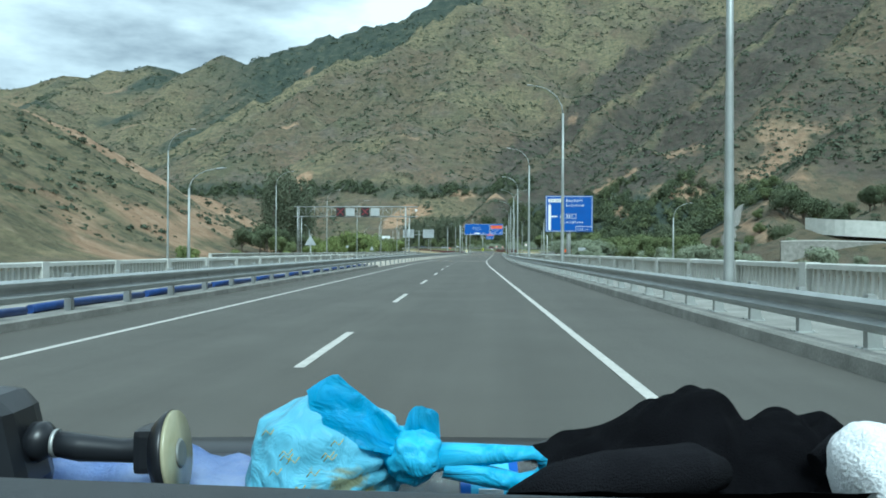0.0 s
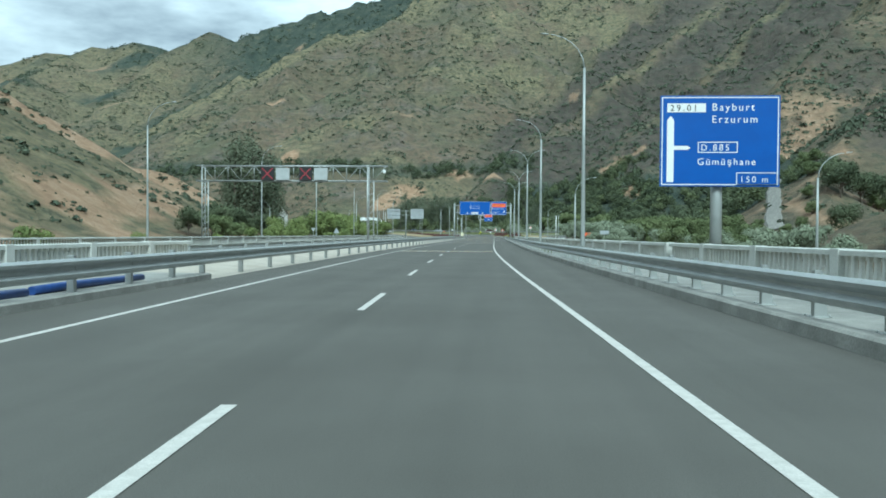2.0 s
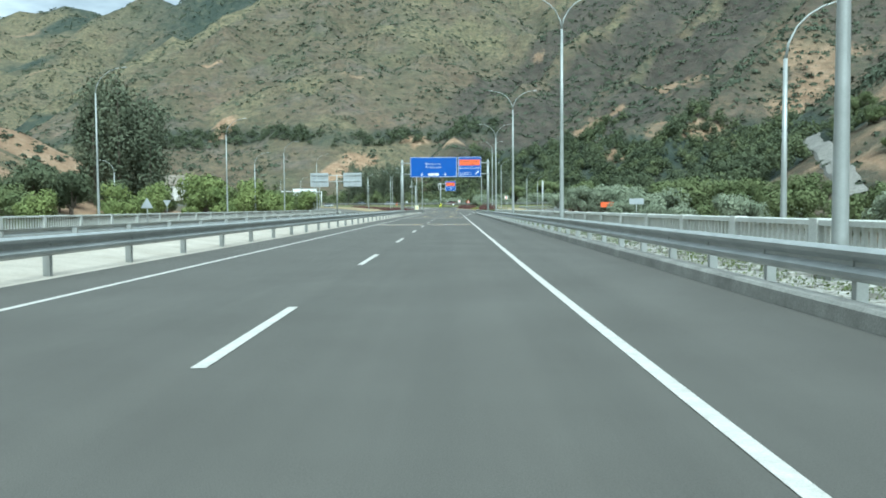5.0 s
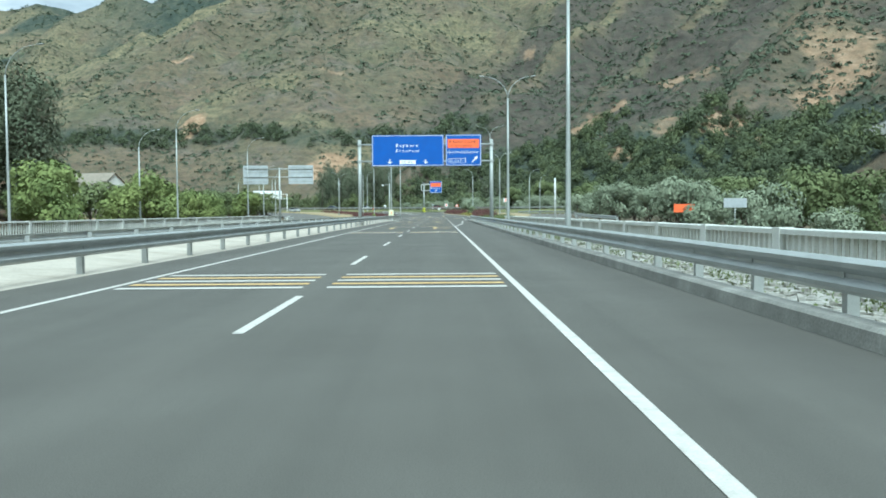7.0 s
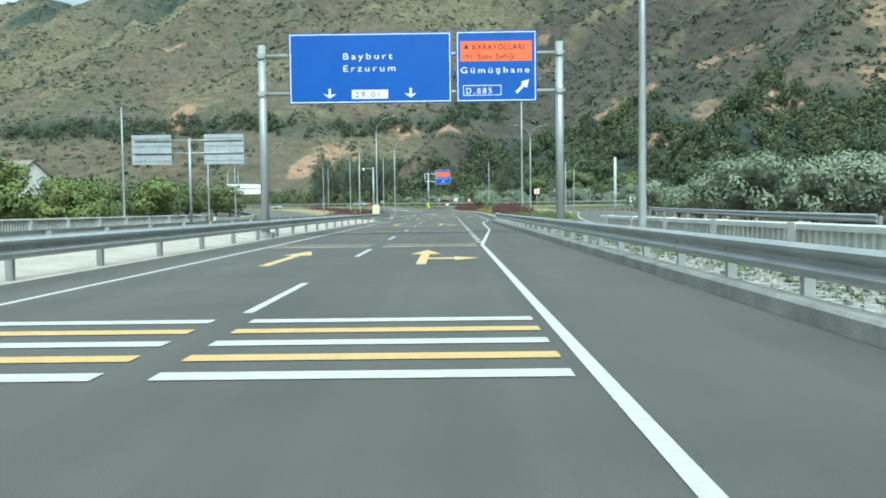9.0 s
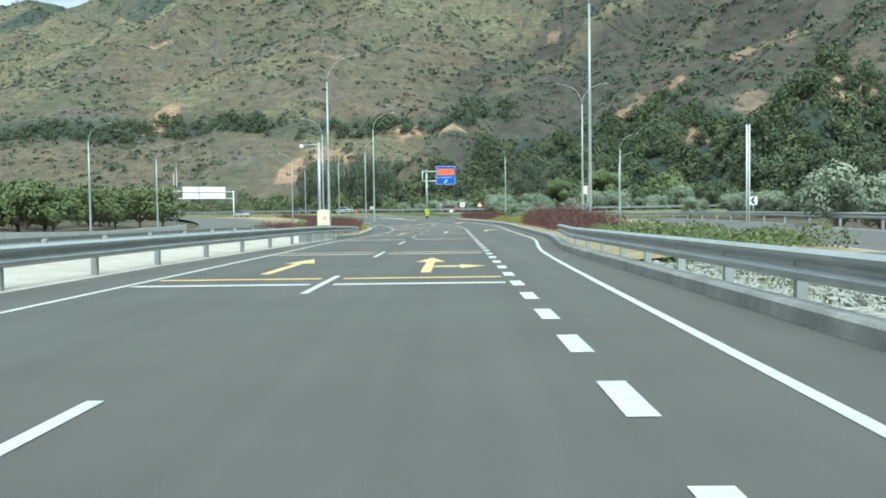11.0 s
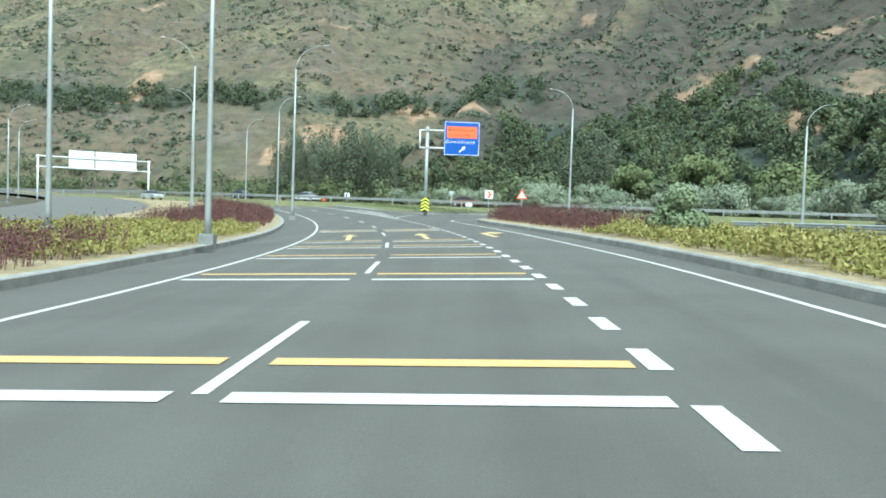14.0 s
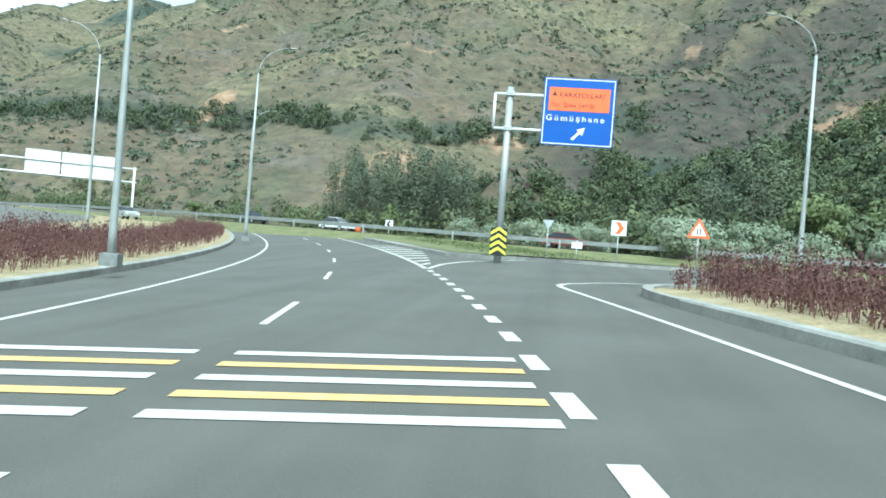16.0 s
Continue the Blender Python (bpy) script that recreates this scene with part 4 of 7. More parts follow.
outline(W0 + 0.05, W1 - 0.05, Z0 + 0.05, Z1 - 0.05, 0.035, M_SIGN_WHITE, adv, "border")
flat([(-1.80, 6.12), (-0.48, 6.12), (-0.48, 6.43), (-1.80, 6.43)], M_SIGN_WHITE, adv, "number_plate", label="white field of the road number")
lettering("29.01", 0.30, M_BLACK, adv, -1.70, 6.17, -0.016, spacing=1.45)
lettering("Bayburt", 0.36, M_SIGN_WHITE, adv, -0.28, 6.18, spacing=1.3)
lettering("Erzurum", 0.36, M_SIGN_WHITE, adv, -0.28, 5.76, spacing=1.3)
flat([(-1.80, 3.70), (-1.56, 3.70), (-1.56, 5.85), (-1.68, 6.0), (-1.80, 5.85)], M_SIGN_WHITE, adv, "arrow_stem")
flat([(-1.56, 4.82), (-1.10, 4.82), (-0.98, 4.89), (-1.10, 4.96), (-1.56, 4.96)], M_SIGN_WHITE, adv, "arrow_branch")
outline(-0.74, 0.62, 4.72, 5.10, 0.03, M_SIGN_WHITE, adv, "number_frame")
lettering("D.885", 0.30, M_SIGN_WHITE, adv, -0.64, 4.80, spacing=1.4)
lettering("Gümüşhane", 0.33, M_SIGN_WHITE, adv, -0.76, 4.30, spacing=1.28)
outline(0.58, 1.98, 3.60, 4.04, 0.03, M_SIGN_WHITE, adv, "distance_frame")
lettering("150 m", 0.30, M_SIGN_WHITE, adv, 0.70, 3.70, spacing=1.35)

# portal with two panels over the lanes
por = thing("sign_portal", (0, 239.9, 0.0), "blue overhead direction signs on a galvanised portal spanning the lanes", "road sign")
for x in (-9.55, 3.93):
    part("column", tube(bmesh.new(), [(x, 0.28, -0.5), (x, 0.28, 8.75)], [0.20, 0.17], 14), M_POLE, por)
    part("foot_plate", box(bmesh.new(), x - 0.35, x + 0.35, -0.07, 0.63, -0.3, 0.28, 0.02), M_CONCRETE, por)
for z in (8.25, 6.55):
    part("crossbeam", tube(bmesh.new(), [(-9.8, 0.28, z), (4.2, 0.28, z)], 0.09, 10), M_POLE, por)
    for x in (-9.55, 3.93):
        part("clamp", box(bmesh.new(), x - 0.14, x + 0.14, 0.05, 0.51, z - 0.12, z + 0.12, 0.01), M_GALV, por)
panel(por, -8.27, -0.95, 6.05, 9.20)
outline(-8.22, -1.0, 6.10, 9.15, 0.04, M_SIGN_WHITE, por, "border")
panel(por, -0.74, 2.88, 6.05, 9.22)
outline(-0.69, 2.83, 6.10, 9.17, 0.04, M_SIGN_WHITE, por, "border")
lettering("Bayburt", 0.40, M_SIGN_WHITE, por, -5.85, 8.02, spacing=1.42, wide=1.27)
lettering("Erzurum", 0.40, M_SIGN_WHITE, por, -5.85, 7.48, spacing=1.42, wide=1.27)
arrow_down(por, -6.45, 6.28, 1.05)
arrow_down(por, -2.80, 6.28, 1.05)
flat([(-5.45, 6.26), (-3.82, 6.26), (-3.82, 6.66), (-5.45, 6.66)], M_SIGN_WHITE, por, "number_plate", label="white field of the road number")
lettering("29.01", 0.36, M_BLACK, por, -5.30, 6.33, -0.016, spacing=1.5)
flat([(-0.54, 7.86), (2.66, 7.86), (2.66, 8.76), (-0.54, 8.76)], M_SIGN_RED, por, "red_field", label="orange-red field with dark lettering")
brush_mark(por, -0.28, 8.50, 0.13)
lettering("KARAYOLLARI", 0.32, M_BLACK, por, -0.02, 8.38, -0.016, spacing=1.16)
lettering("101. Şube Şefliği", 0.28, M_BLACK, por, -0.46, 7.98, -0.016, spacing=1.18)
lettering("Gümüşhane", 0.38, M_SIGN_WHITE, por, -0.56, 7.34, spacing=1.42, wide=1.24)
outline(-0.44, 1.28, 6.34, 6.80, 0.03, M_SIGN_WHITE, por, "number_frame")
lettering("D.885", 0.36, M_SIGN_WHITE, por, -0.32, 6.43, spacing=1.42)
arrow_diag(por, 2.22, 6.72, 1.05)

# cantilever sign at the exit
FS = (-5.98, 397.2, 0.72)
ext = thing("exit_direction_sign", FS, "blue exit sign with an orange-red field on a cantilever post", "road sign")
part("post", tube(bmesh.new(), [(0, 0.25, -0.4), (0, 0.25, 9.1)], [0.19, 0.16], 14), M_POLE, ext)
part("foot", box(bmesh.new(), -0.35, 0.35, -0.1, 0.6, -0.3, 0.10, 0.02), M_CONCRETE, ext)
for z in (8.75, 7.0):
    part("outrigger", tube(bmesh.new(), [(-0.75, 0.25, z), (5.1, 0.25, z)], 0.07, 8), M_SIGN_WHITE, ext)
    part("clamp", box(bmesh.new(), -0.22, 0.22, 0.03, 0.47, z - 0.1, z + 0.1, 0.01), M_GALV, ext)
part("end_bar", tube(bmesh.new(), [(-0.75, 0.25, 7.0), (-0.75, 0.25, 8.75)], 0.07, 8), M_SIGN_WHITE, ext)
panel(ext, 1.68, 5.22, 6.30, 9.67)
outline(1.73, 5.17, 6.35, 9.62, 0.045, M_SIGN_WHITE, ext, "border")
flat([(1.95, 8.02), (4.95, 8.02), (4.95, 9.18), (1.95, 9.18)], M_SIGN_RED, ext, "red_field", label="orange-red field with dark lettering")
brush_mark(ext, 2.22, 8.84, 0.14)
lettering("KARAYOLLARI", 0.33, M_BLACK, ext, 2.45, 8.70, -0.016, spacing=1.05)
lettering("101. Şube Şefliği", 0.28, M_BLACK, ext, 2.05, 8.22, -0.016, spacing=1.1)
lettering("Gümüşhane", 0.40, M_SIGN_WHITE, ext, 1.86, 7.52, spacing=1.34, wide=1.15)
arrow_diag(ext, 3.5, 6.90, 1.1)
M_HAZARD = material("hazard_yellow", [(0.3, (0.72, 0.75, 0.05)), (0.7, (0.80, 0.82, 0.08))], scale=3, rough=0.5)
haz = thing("hazard_marker", (FS[0], FS[1] + 0.02, FS[2]), "black and yellow chevron board fixed to the sign post", "road sign")
part("board", box(bmesh.new(), -0.42, 0.42, 0.0, 0.03, 0.55, 1.95, 0.008), M_BLACK, haz)
for k in range(4):
    z = 0.60 + k * 0.33
    flat([(-0.40, z), (0, z + 0.26), (0.40, z), (0.40, z + 0.16), (0, z + 0.42), (-0.40, z + 0.16)], M_HAZARD, haz, "chevron")

# lane signal gantry over the opposite carriageway
gan = thing("lane_signal_gantry", (0, 121.6, 0.0), "galvanised lattice gantry with red cross lane signals and blank boxes", "gantry")
for y in (0.0, 0.9):
    for z in (6.42, 7.88):
        part("chord", tube(bmesh.new(), [(-29.2, y, z), (-10.4, y, z)], 0.055, 8), M_GALV, gan)
for i, x in enumerate(np.arange(-28.6, -10.6, 1.3).tolist()):
    bm = bmesh.new()
    tube(bm, [(x, 0, 6.42), (x, 0, 7.88)], 0.03, 6)
    tube(bm, [(x, 0, 6.42), (x + 1.3, 0, 7.88)] if i % 2 else [(x, 0, 7.88), (x + 1.3, 0, 6.42)], 0.025, 6)
    tube(bm, [(x, 0, 7.88), (x, 0.9, 7.88)], 0.025, 6)
    part("brace", bm, M_GALV, gan)
for x in (-28.6, -12.25):
    for dx, dy in ((0, 0), (0, 0.9), (0.62, 0), (0.62, 0.9)):
        if dx and dy:
            continue
        part("leg", tube(bmesh.new(), [(x + dx, dy, -0.5), (x + dx, dy, 8.0 if dx == 0 else 6.42)], 0.06, 8), M_GALV, gan)
    bm = bmesh.new()
    for k in range(11):
        z = 0.2 + k * 0.58
        tube(bm, [(x, 0, z), (x + 0.62, 0, z + 0.5)], 0.022, 6)
        tube(bm, [(x, 0, z), (x, 0.9, z + 0.5)], 0.022, 6)
    part("lattice", bm, M_GALV, gan)
for x in (-22.67, -18.92):
    sig = part("signal_box", box(bmesh.new(), x, x + 1.26, -0.22, 0.0, 6.46, 7.76, 0.02), M_BLACK, gan, "black lane signal box")
    for a, b in (((0.12, 0.12), (1.14, 1.18)), ((0.12, 1.18), (1.14, 0.12))):
        d = Vector((b[0] - a[0], b[1] - a[1])).normalized() * 0.045
        bm = bmesh.new()
        vs = [bm.verts.new((x + p[0] + q * -d.y, -0.226 - 0.002 * (a[1] > 1), 6.46 + p[1] + q * d.x)) for p, q in ((a, -1), (b, -1), (b, 1), (a, 1))]
        bm.faces.new(vs)
        part("cross_stroke", bm, M_RED_LAMP, sig)
    part("blank_box", box(bmesh.new(), x + 1.46, x + 2.78, -0.2, 0.0, 6.50, 7.66, 0.02), M_BLANK, gan, "blank pale grey signal box")
cctv = part("camera_box", box(bmesh.new(), -10.75, -10.5, -0.1, 0.2, 7.2, 7.5, 0.03), M_SIGN_WHITE, gan)

# backs of signs for the other direction
tee = thing("sign_back_tee", (-25.6, 280.5, -0.2), "two grey sign panels seen from behind on one tall post", "road sign")
part("post", tube(bmesh.new(), [(0, 0, -0.4), (0, 0, 8.4)], [0.14, 0.12], 12), M_POLE, tee)
for z in (8.2, 7.0):
    part("outrigger", tube(bmesh.new(), [(-5.2, 0, z), (5.0, 0, z)], 0.06, 8), M_GALV, tee)
for x in (-5.5, 1.35):
    part("panel", box(bmesh.new(), x, x + 3.75, 0.08, 0.13, 5.95, 8.75, 0.01), M_SIGN_BACK, tee)
    bm = bmesh.new()
    for z in (6.3, 7.0, 7.7, 8.4):
        box(bm, x + 0.05, x + 3.7, 0.04, 0.08, z - 0.04, z + 0.04)
    for k in (1.25, 2.5):
        box(bm, x + k - 0.03, x + k + 0.03, 0.03, 0.07, 5.98, 8.72)
    part("stiffener", bm, M_GALV, tee)
wbg = thing("sign_back_portal", (-64.2, 451, 0.8), "white sign backs on a steel portal over the other road", "road sign", rz=32)
for x in (-8.6, 8.6):
    part("column", tube(bmesh.new(), [(x, 0, -1.5), (x, 0, 7.6)], 0.14, 10), M_SIGN_WHITE, wbg)
for z in (7.4, 5.7):
    part("crossbeam", tube(bmesh.new(), [(-8.9, 0, z), (8.9, 0, z)], 0.1, 8), M_SIGN_WHITE, wbg)
for x0, x1 in ((-4.0, -0.1), (0.1, 6.6)):
    part("panel", box(bmesh.new(), x0, x1, 0.12, 0.18, 5.5, 8.6, 0.01), M_SIGN_WHITE, wbg)

# pole with traffic camera and cabinet
mast = thing("camera_mast", at_road(304.4, -10.45, -0.1), "grey steel mast with a dome camera and a cream cabinet", "mast")
part("pole", tube(bmesh.new(), [(0, 0, -0.3), (0, 0, 6.75)], [0.11, 0.10], 14), M_POLE, mast)
part("arm", tube(bmesh.new(), [(0.1, 0, 6.6), (-1.1, 0, 6.62)], 0.04, 8), M_POLE, mast)
bm = bmesh.new()
bmesh.ops.create_uvsphere(bm, u_segments=12, v_segments=8, radius=0.16, matrix=pose(-1.2, 0, 6.5))
part("dome", bm, M_SIGN_WHITE, mast, "white camera dome")
M_CREAM = material("cream_enamel", [(0.3, (0.62, 0.60, 0.42)), (0.7, (0.70, 0.68, 0.50))], scale=2, rough=0.5, fine=0.04)
cab = part("cabinet", box(bmesh.new(), -0.12, 0.72, -0.42, 0.12, 1.02, 2.02, 0.015), M_CREAM, mast, "cream steel cabinet")
part("hood", box(bmesh.new(), -0.02, 0.66, -0.40, 0.10, 2.02, 2.10, 0.02), M_CREAM, cab)
part("door", box(bmesh.new(), 0.02, 0.69, -0.435, -0.42, 1.07, 1.97, 0.005), M_CREAM, cab)
flat([(0.32, 1.40), (0.46, 1.40), (0.43, 1.68), (0.35, 1.68)], M_SIGN_RED, cab, "warning_mark", -0.437)
part("bracket", box(bmesh.new(), -0.3, 0.6, -0.1, 0.12, 0.97, 1.02, 0.005), M_GALV, mast)

# small signs
def post_sign(p, shape, label, size=0.75, h=2.0, rz=0):
    th = thing("small_sign", p, label, "road sign", "small road signs", rz=rz)
    part("post", tube(bmesh.new(), [(0, 0.04, -0.5), (0, 0.04, h + size * (0.36 if shape in ("orange", "back") else 0.8))], 0.035, 8), M_GALV, th)
    k = size / 2
    if shape in ("chevron_right", "chevron_left"):
        part("board", box(bmesh.new(), -k, k, -0.02, 0.0, h, h + size, 0.006), M_SIGN_WHITE, th)
        sg = 1 if shape.endswith("right") else -1
        flat([(sg * a * k, h + k + b * k) for a, b in ((-0.5, -0.8), (0.15, -0.8), (0.7, 0.0), (0.15, 0.8), (-0.5, 0.8), (0.05, 0.0))], M_SIGN_RED if sg > 0 else M_BLACK, th, "chevron", -0.026)
    elif shape == "triangle":
        M = M_SIGN_RED
        bm = bmesh.new()
        for y, r in ((-0.02, 1.0),):
            vs = [bm.verts.new((a * k, yy, h + b * size)) for yy in (y, 0.0) for a, b in ((-1, 0), (1, 0), (0, 0.87))]
            for f in ((0, 1, 2), (5, 4, 3), (0, 3, 4, 1), (1, 4, 5, 2), (2, 5, 3, 0)):
                bm.faces.new([vs[i] for i in f])
        part("board", bm, M, th)
        flat([(-0.66 * k, h + 0.1 * size), (0.66 * k, h + 0.1 * size), (0, h + 0.67 * size)], M_SIGN_WHITE, th, "field", -0.026)
        for dx in (-0.16, 0.08):
            flat([(dx * k, h + 0.16 * size), ((dx + 0.1) * k, h + 0.16 * size), ((dx + 0.1) * k, h + 0.42 * size), (dx * k, h + 0.42 * size)], M_BLACK, th, "symbol", -0.03)
    elif shape == "triangle_back":
        bm = bmesh.new()
        vs = [bm.verts.new((a * k, yy, h + b * size)) for yy in (-0.02, 0.0) for a, b in ((-1, 0), (1, 0), (0, 0.87))]
        for f in ((0, 1, 2), (5, 4, 3), (0, 3, 4, 1), (1, 4, 5, 2), (2, 5, 3, 0)):
            bm.faces.new([vs[i] for i in f])
        part("board", bm, M_SIGN_BACK, th)
        part("clamp", box(bmesh.new(), -0.05, 0.05, 0.0, 0.08, h + 0.2 * size, h + 0.3 * size, 0.004), M_GALV, th)
    elif shape == "yield_back":
        bm = bmesh.new()
        vs = [bm.verts.new((a * k, yy, h + b * size)) for yy in (-0.02, 0.0) for a, b in ((-1, 0.87), (0, 0), (1, 0.87))]
        for f in ((0, 1, 2), (5, 4, 3), (0, 3, 4, 1), (1, 4, 5, 2), (2, 5, 3, 0)):
            bm.faces.new([vs[i] for i in f])
        part("board", bm, M_SIGN_BACK, th)
    else:
        part("board", box(bmesh.new(), -k, k, -0.02, 0.0, h, h + size * (0.6 if shape == "plate" else 0.4), 0.006), M_SIGN_WHITE if shape == "plate" else (M_SIGN_RED if shape == "orange" else M_SIGN_BACK), th)
    return th


post_sign((12.7, 332.4, 0.4), "chevron_right", "white sign with a red chevron among the hedges", 0.8, 3.0)
post_sign((0.6, 406.0, 1.0), "chevron_right", "white sign with a red chevron beside the exit road", 0.9, 2.0)
post_sign((3.6, 396.5, 1.0), "triangle", "red-edged triangular warning sign on a thin post", 1.1, 1.9)
post_sign((-20.3, 441, 1.7), "chevron_left", "white sign with a black chevron at the bend", 0.8, 1.3)
post_sign((-3.6, 408, 1.1), "yield_back", "grey triangular sign seen from behind", 0.7, 2.0)
post_sign((-1.6, 412, 1.1), "plate", "small white plate sign by the exit road", 0.7, 1.0)
post_sign((-38.5, 216, -0.6), "yield_back", "grey triangular sign seen from behind", 1.0, 2.2)
post_sign((-12.1, 58.9, -0.2), "triangle_back", "grey triangular sign seen from behind, beside the parapet", 0.85, 1.9)
post_sign((-25.4, 174.0, -0.2), "triangle_back", "grey triangular sign seen from behind by the opposite carriageway", 0.95, 1.6)
post_sign((21.0, 231, -1.6), "orange", "orange works board beyond the bridge parapet", 1.9, 2.75)
post_sign((24.6, 228, -1.6), "back", "grey sign panel seen from behind beyond the parapet", 2.05, 3.15)
post_sign((24.5, 318, 0.4), "chevron_left", "white sign with a black chevron beside the slip road", 0.7, 1.5)

# ---------- plants ----------
RNG = np.random.default_rng(11)
M_LEAF_DARK = leafy("leaves_dark_green", (0.064, 0.080, 0.048), (0.112, 0.130, 0.074), 0.13)
M_LEAF_GREEN = leafy("leaves_green", (0.105, 0.130, 0.058), (0.165, 0.190, 0.088), 0.2)
M_LEAF_FRESH = leafy("leaves_fresh_green", (0.13, 0.165, 0.060), (0.22, 0.255, 0.090), 0.25)
M_LEAF_SILVER = leafy("leaves_silver_green", (0.180, 0.210, 0.142), (0.275, 0.305, 0.215), 0.25)
M_LEAF_SHRUB = leafy("leaves_grey_green", (0.145, 0.185, 0.095), (0.225, 0.265, 0.155))
M_LEAF_POPLAR = leafy("leaves_poplar", (0.090, 0.108, 0.070), (0.150, 0.165, 0.110), 0.2)
M_LEAF_YELLOW = leafy("leaves_yellow_green", (0.20, 0.20, 0.060), (0.31, 0.275, 0.10), 1.5)
M_LEAF_RED = leafy("leaves_barberry", (0.078, 0.040, 0.040), (0.135, 0.072, 0.066), 1.2)
M_TWIG = material("red_twigs", [(0.3, (0.10, 0.045, 0.04)), (0.7, (0.16, 0.08, 0.06))], scale=3, rough=0.8)
M_BARK = material("bark", [(0.3, (0.10, 0.08, 0.06)), (0.7, (0.18, 0.15, 0.12))], scale=6, rough=0.9, bump=0.6, bump_scale=25, fine=0.2)


def leaves_mesh(name, centres, sizes, mat, upright=0.0, aspect=0.55, outward=None, corners=4):
    """Many small pointed leaves or clumps of leaves, each a bent pair of triangles, or one far off, turned at random."""
    n = len(centres)
    d = RNG.normal(size=(n, 3))
    d[:, 2] += upright * 2.0
    d /= np.linalg.norm(d, axis=1, keepdims=True)
    o = RNG.normal(size=(n, 3))
    o -= (o * d).sum(1, keepdims=True) * d
    o /= np.linalg.norm(o, axis=1, keepdims=True)
    nn = np.cross(d, o)
    if outward is not None:
        nn = outward + RNG.normal(size=(n, 3)) * 0.24
        nn /= np.linalg.norm(nn, axis=1, keepdims=True)
        d -= (d * nn).sum(1, keepdims=True) * nn
        d /= np.linalg.norm(d, axis=1, keepdims=True)
        o = np.cross(nn, d)
    s = np.asarray(sizes).reshape(-1, 1)
    v = np.empty((n, corners, 3))
    if corners == 4:
        v[:, 0] = centres - d * s * 0.5
        v[:, 1] = centres + o * s * 0.5 * aspect - nn * s * 0.10
        v[:, 2] = centres + d * s * 0.5
        v[:, 3] = centres - o * s * 0.5 * aspect - nn * s * 0.10
    else:
        v[:, 0] = centres - d * s * 0.45 + o * s * 0.5 * aspect
        v[:, 1] = centres + d * s * 0.60
        v[:, 2] = centres - d * s * 0.45 - o * s * 0.5 * aspect
    me = bpy.data.meshes.new(name)
    me.vertices.add(corners * n)
    me.vertices.foreach_set("co", v.ravel())
    me.loops.add(corners * n)
    me.loops.foreach_set("vertex_index", np.arange(corners * n))
    me.polygons.add(n)
    me.polygons.foreach_set("loop_start", np.arange(n) * corners)
    me.update(calc_edges=True)
    me.materials.append(mat)
    return me


def crown_points(n, lobes, squash=1.0):
    """Points near the skins of several overlapping lobes (x, y, z, radius)."""
    w = np.array([l[3] ** 2 for l in lobes])
    pick = RNG.choice(len(lobes), size=n, p=w / w.sum())
    L = np.array(lobes)[pick]
    d = RNG.normal(size=(n, 3))
    d /= np.linalg.norm(d, axis=1, keepdims=True)
    r = L[:, 3] * (0.72 + 0.36 * RNG.random(n))
    p = L[:, :3] + d * r[:, None] * np.array((1, 1, squash))
    return p, d


def tree_parts(kind, h, mat, leaf, n):
    """Trunk with limbs, and the crown, of a tree h metres high, as meshes."""
    bm = bmesh.new()
    lobes = []
    if kind == "poplar":
        w = h * 0.135
        tube(bm, [(0, 0, -0.5), (0.05, 0, h * 0.4), (0, 0.05, h * 0.9)], [h * 0.014, h * 0.010, 0.03], 8)
        for k in range(16):
            z = h * (0.12 + 0.84 * k / 15)
            r = w * (0.55 + 0.6 * math.sin(min(1.0, (k + 1) / 9) * 1.57)) * (1.0 if k < 11 else (16.5 - k) / 6)
            a = RNG.random() * 6.28
            lobes.append((math.cos(a) * w * 0.35, math.sin(a) * w * 0.35, z, max(0.25, r * 0.8)))
            tube(bm, [(0, 0, z * 0.9), (math.cos(a) * r * 0.7, math.sin(a) * r * 0.7, z + h * 0.05)], [0.05, 0.015], 5, False)
        pts, skin = crown_points(n, lobes, 1.5)
    else:
        t = h * (0.22 if kind == "broad" else 0.10)
        tube(bm, [(0, 0, -0.5), (0.08, 0.03, t), (0.0, 0.1, h * 0.55)], [h * 0.028, h * 0.020, h * 0.008], 8)
        for k in range(9 if kind == "broad" else 11):
            a = k * 2.4 + RNG.random()
            rr = h * (0.16 + 0.14 * RNG.random()) * (1.15 if kind == "bush" else 1.0)
            z = h * (0.40 + 0.42 * RNG.random()) if kind == "broad" else h * (0.26 + 0.52 * RNG.random())
            rad = h * (0.15 + 0.11 * RNG.random())
            lobes.append((math.cos(a) * rr, math.sin(a) * rr, z, rad))
            tube(bm, [(0.05, 0.03, t * 0.9), (math.cos(a) * rr * 0.5, math.sin(a) * rr * 0.5, (t + z) * 0.5), (math.cos(a) * rr, math.sin(a) * rr, z)], [h * 0.012, h * 0.008, 0.02], 5, False)
        lobes.append((0, 0, h * 0.72, h * 0.24))
        pts, skin = crown_points(n, lobes, 0.9)
    pts[:, 2] = np.maximum(pts[:, 2], h * 0.06)
    trunk = bpy.data.meshes.new("trunk")
    bm.to_mesh(trunk)
    bm.free()
    trunk.materials.append(M_BARK)
    crown = leaves_mesh("crown", pts, leaf * (0.6 + 0.8 * RNG.random(n)), mat, 0.0, 0.8, skin, 3 if h > 3 else 4)
    return trunk, crown


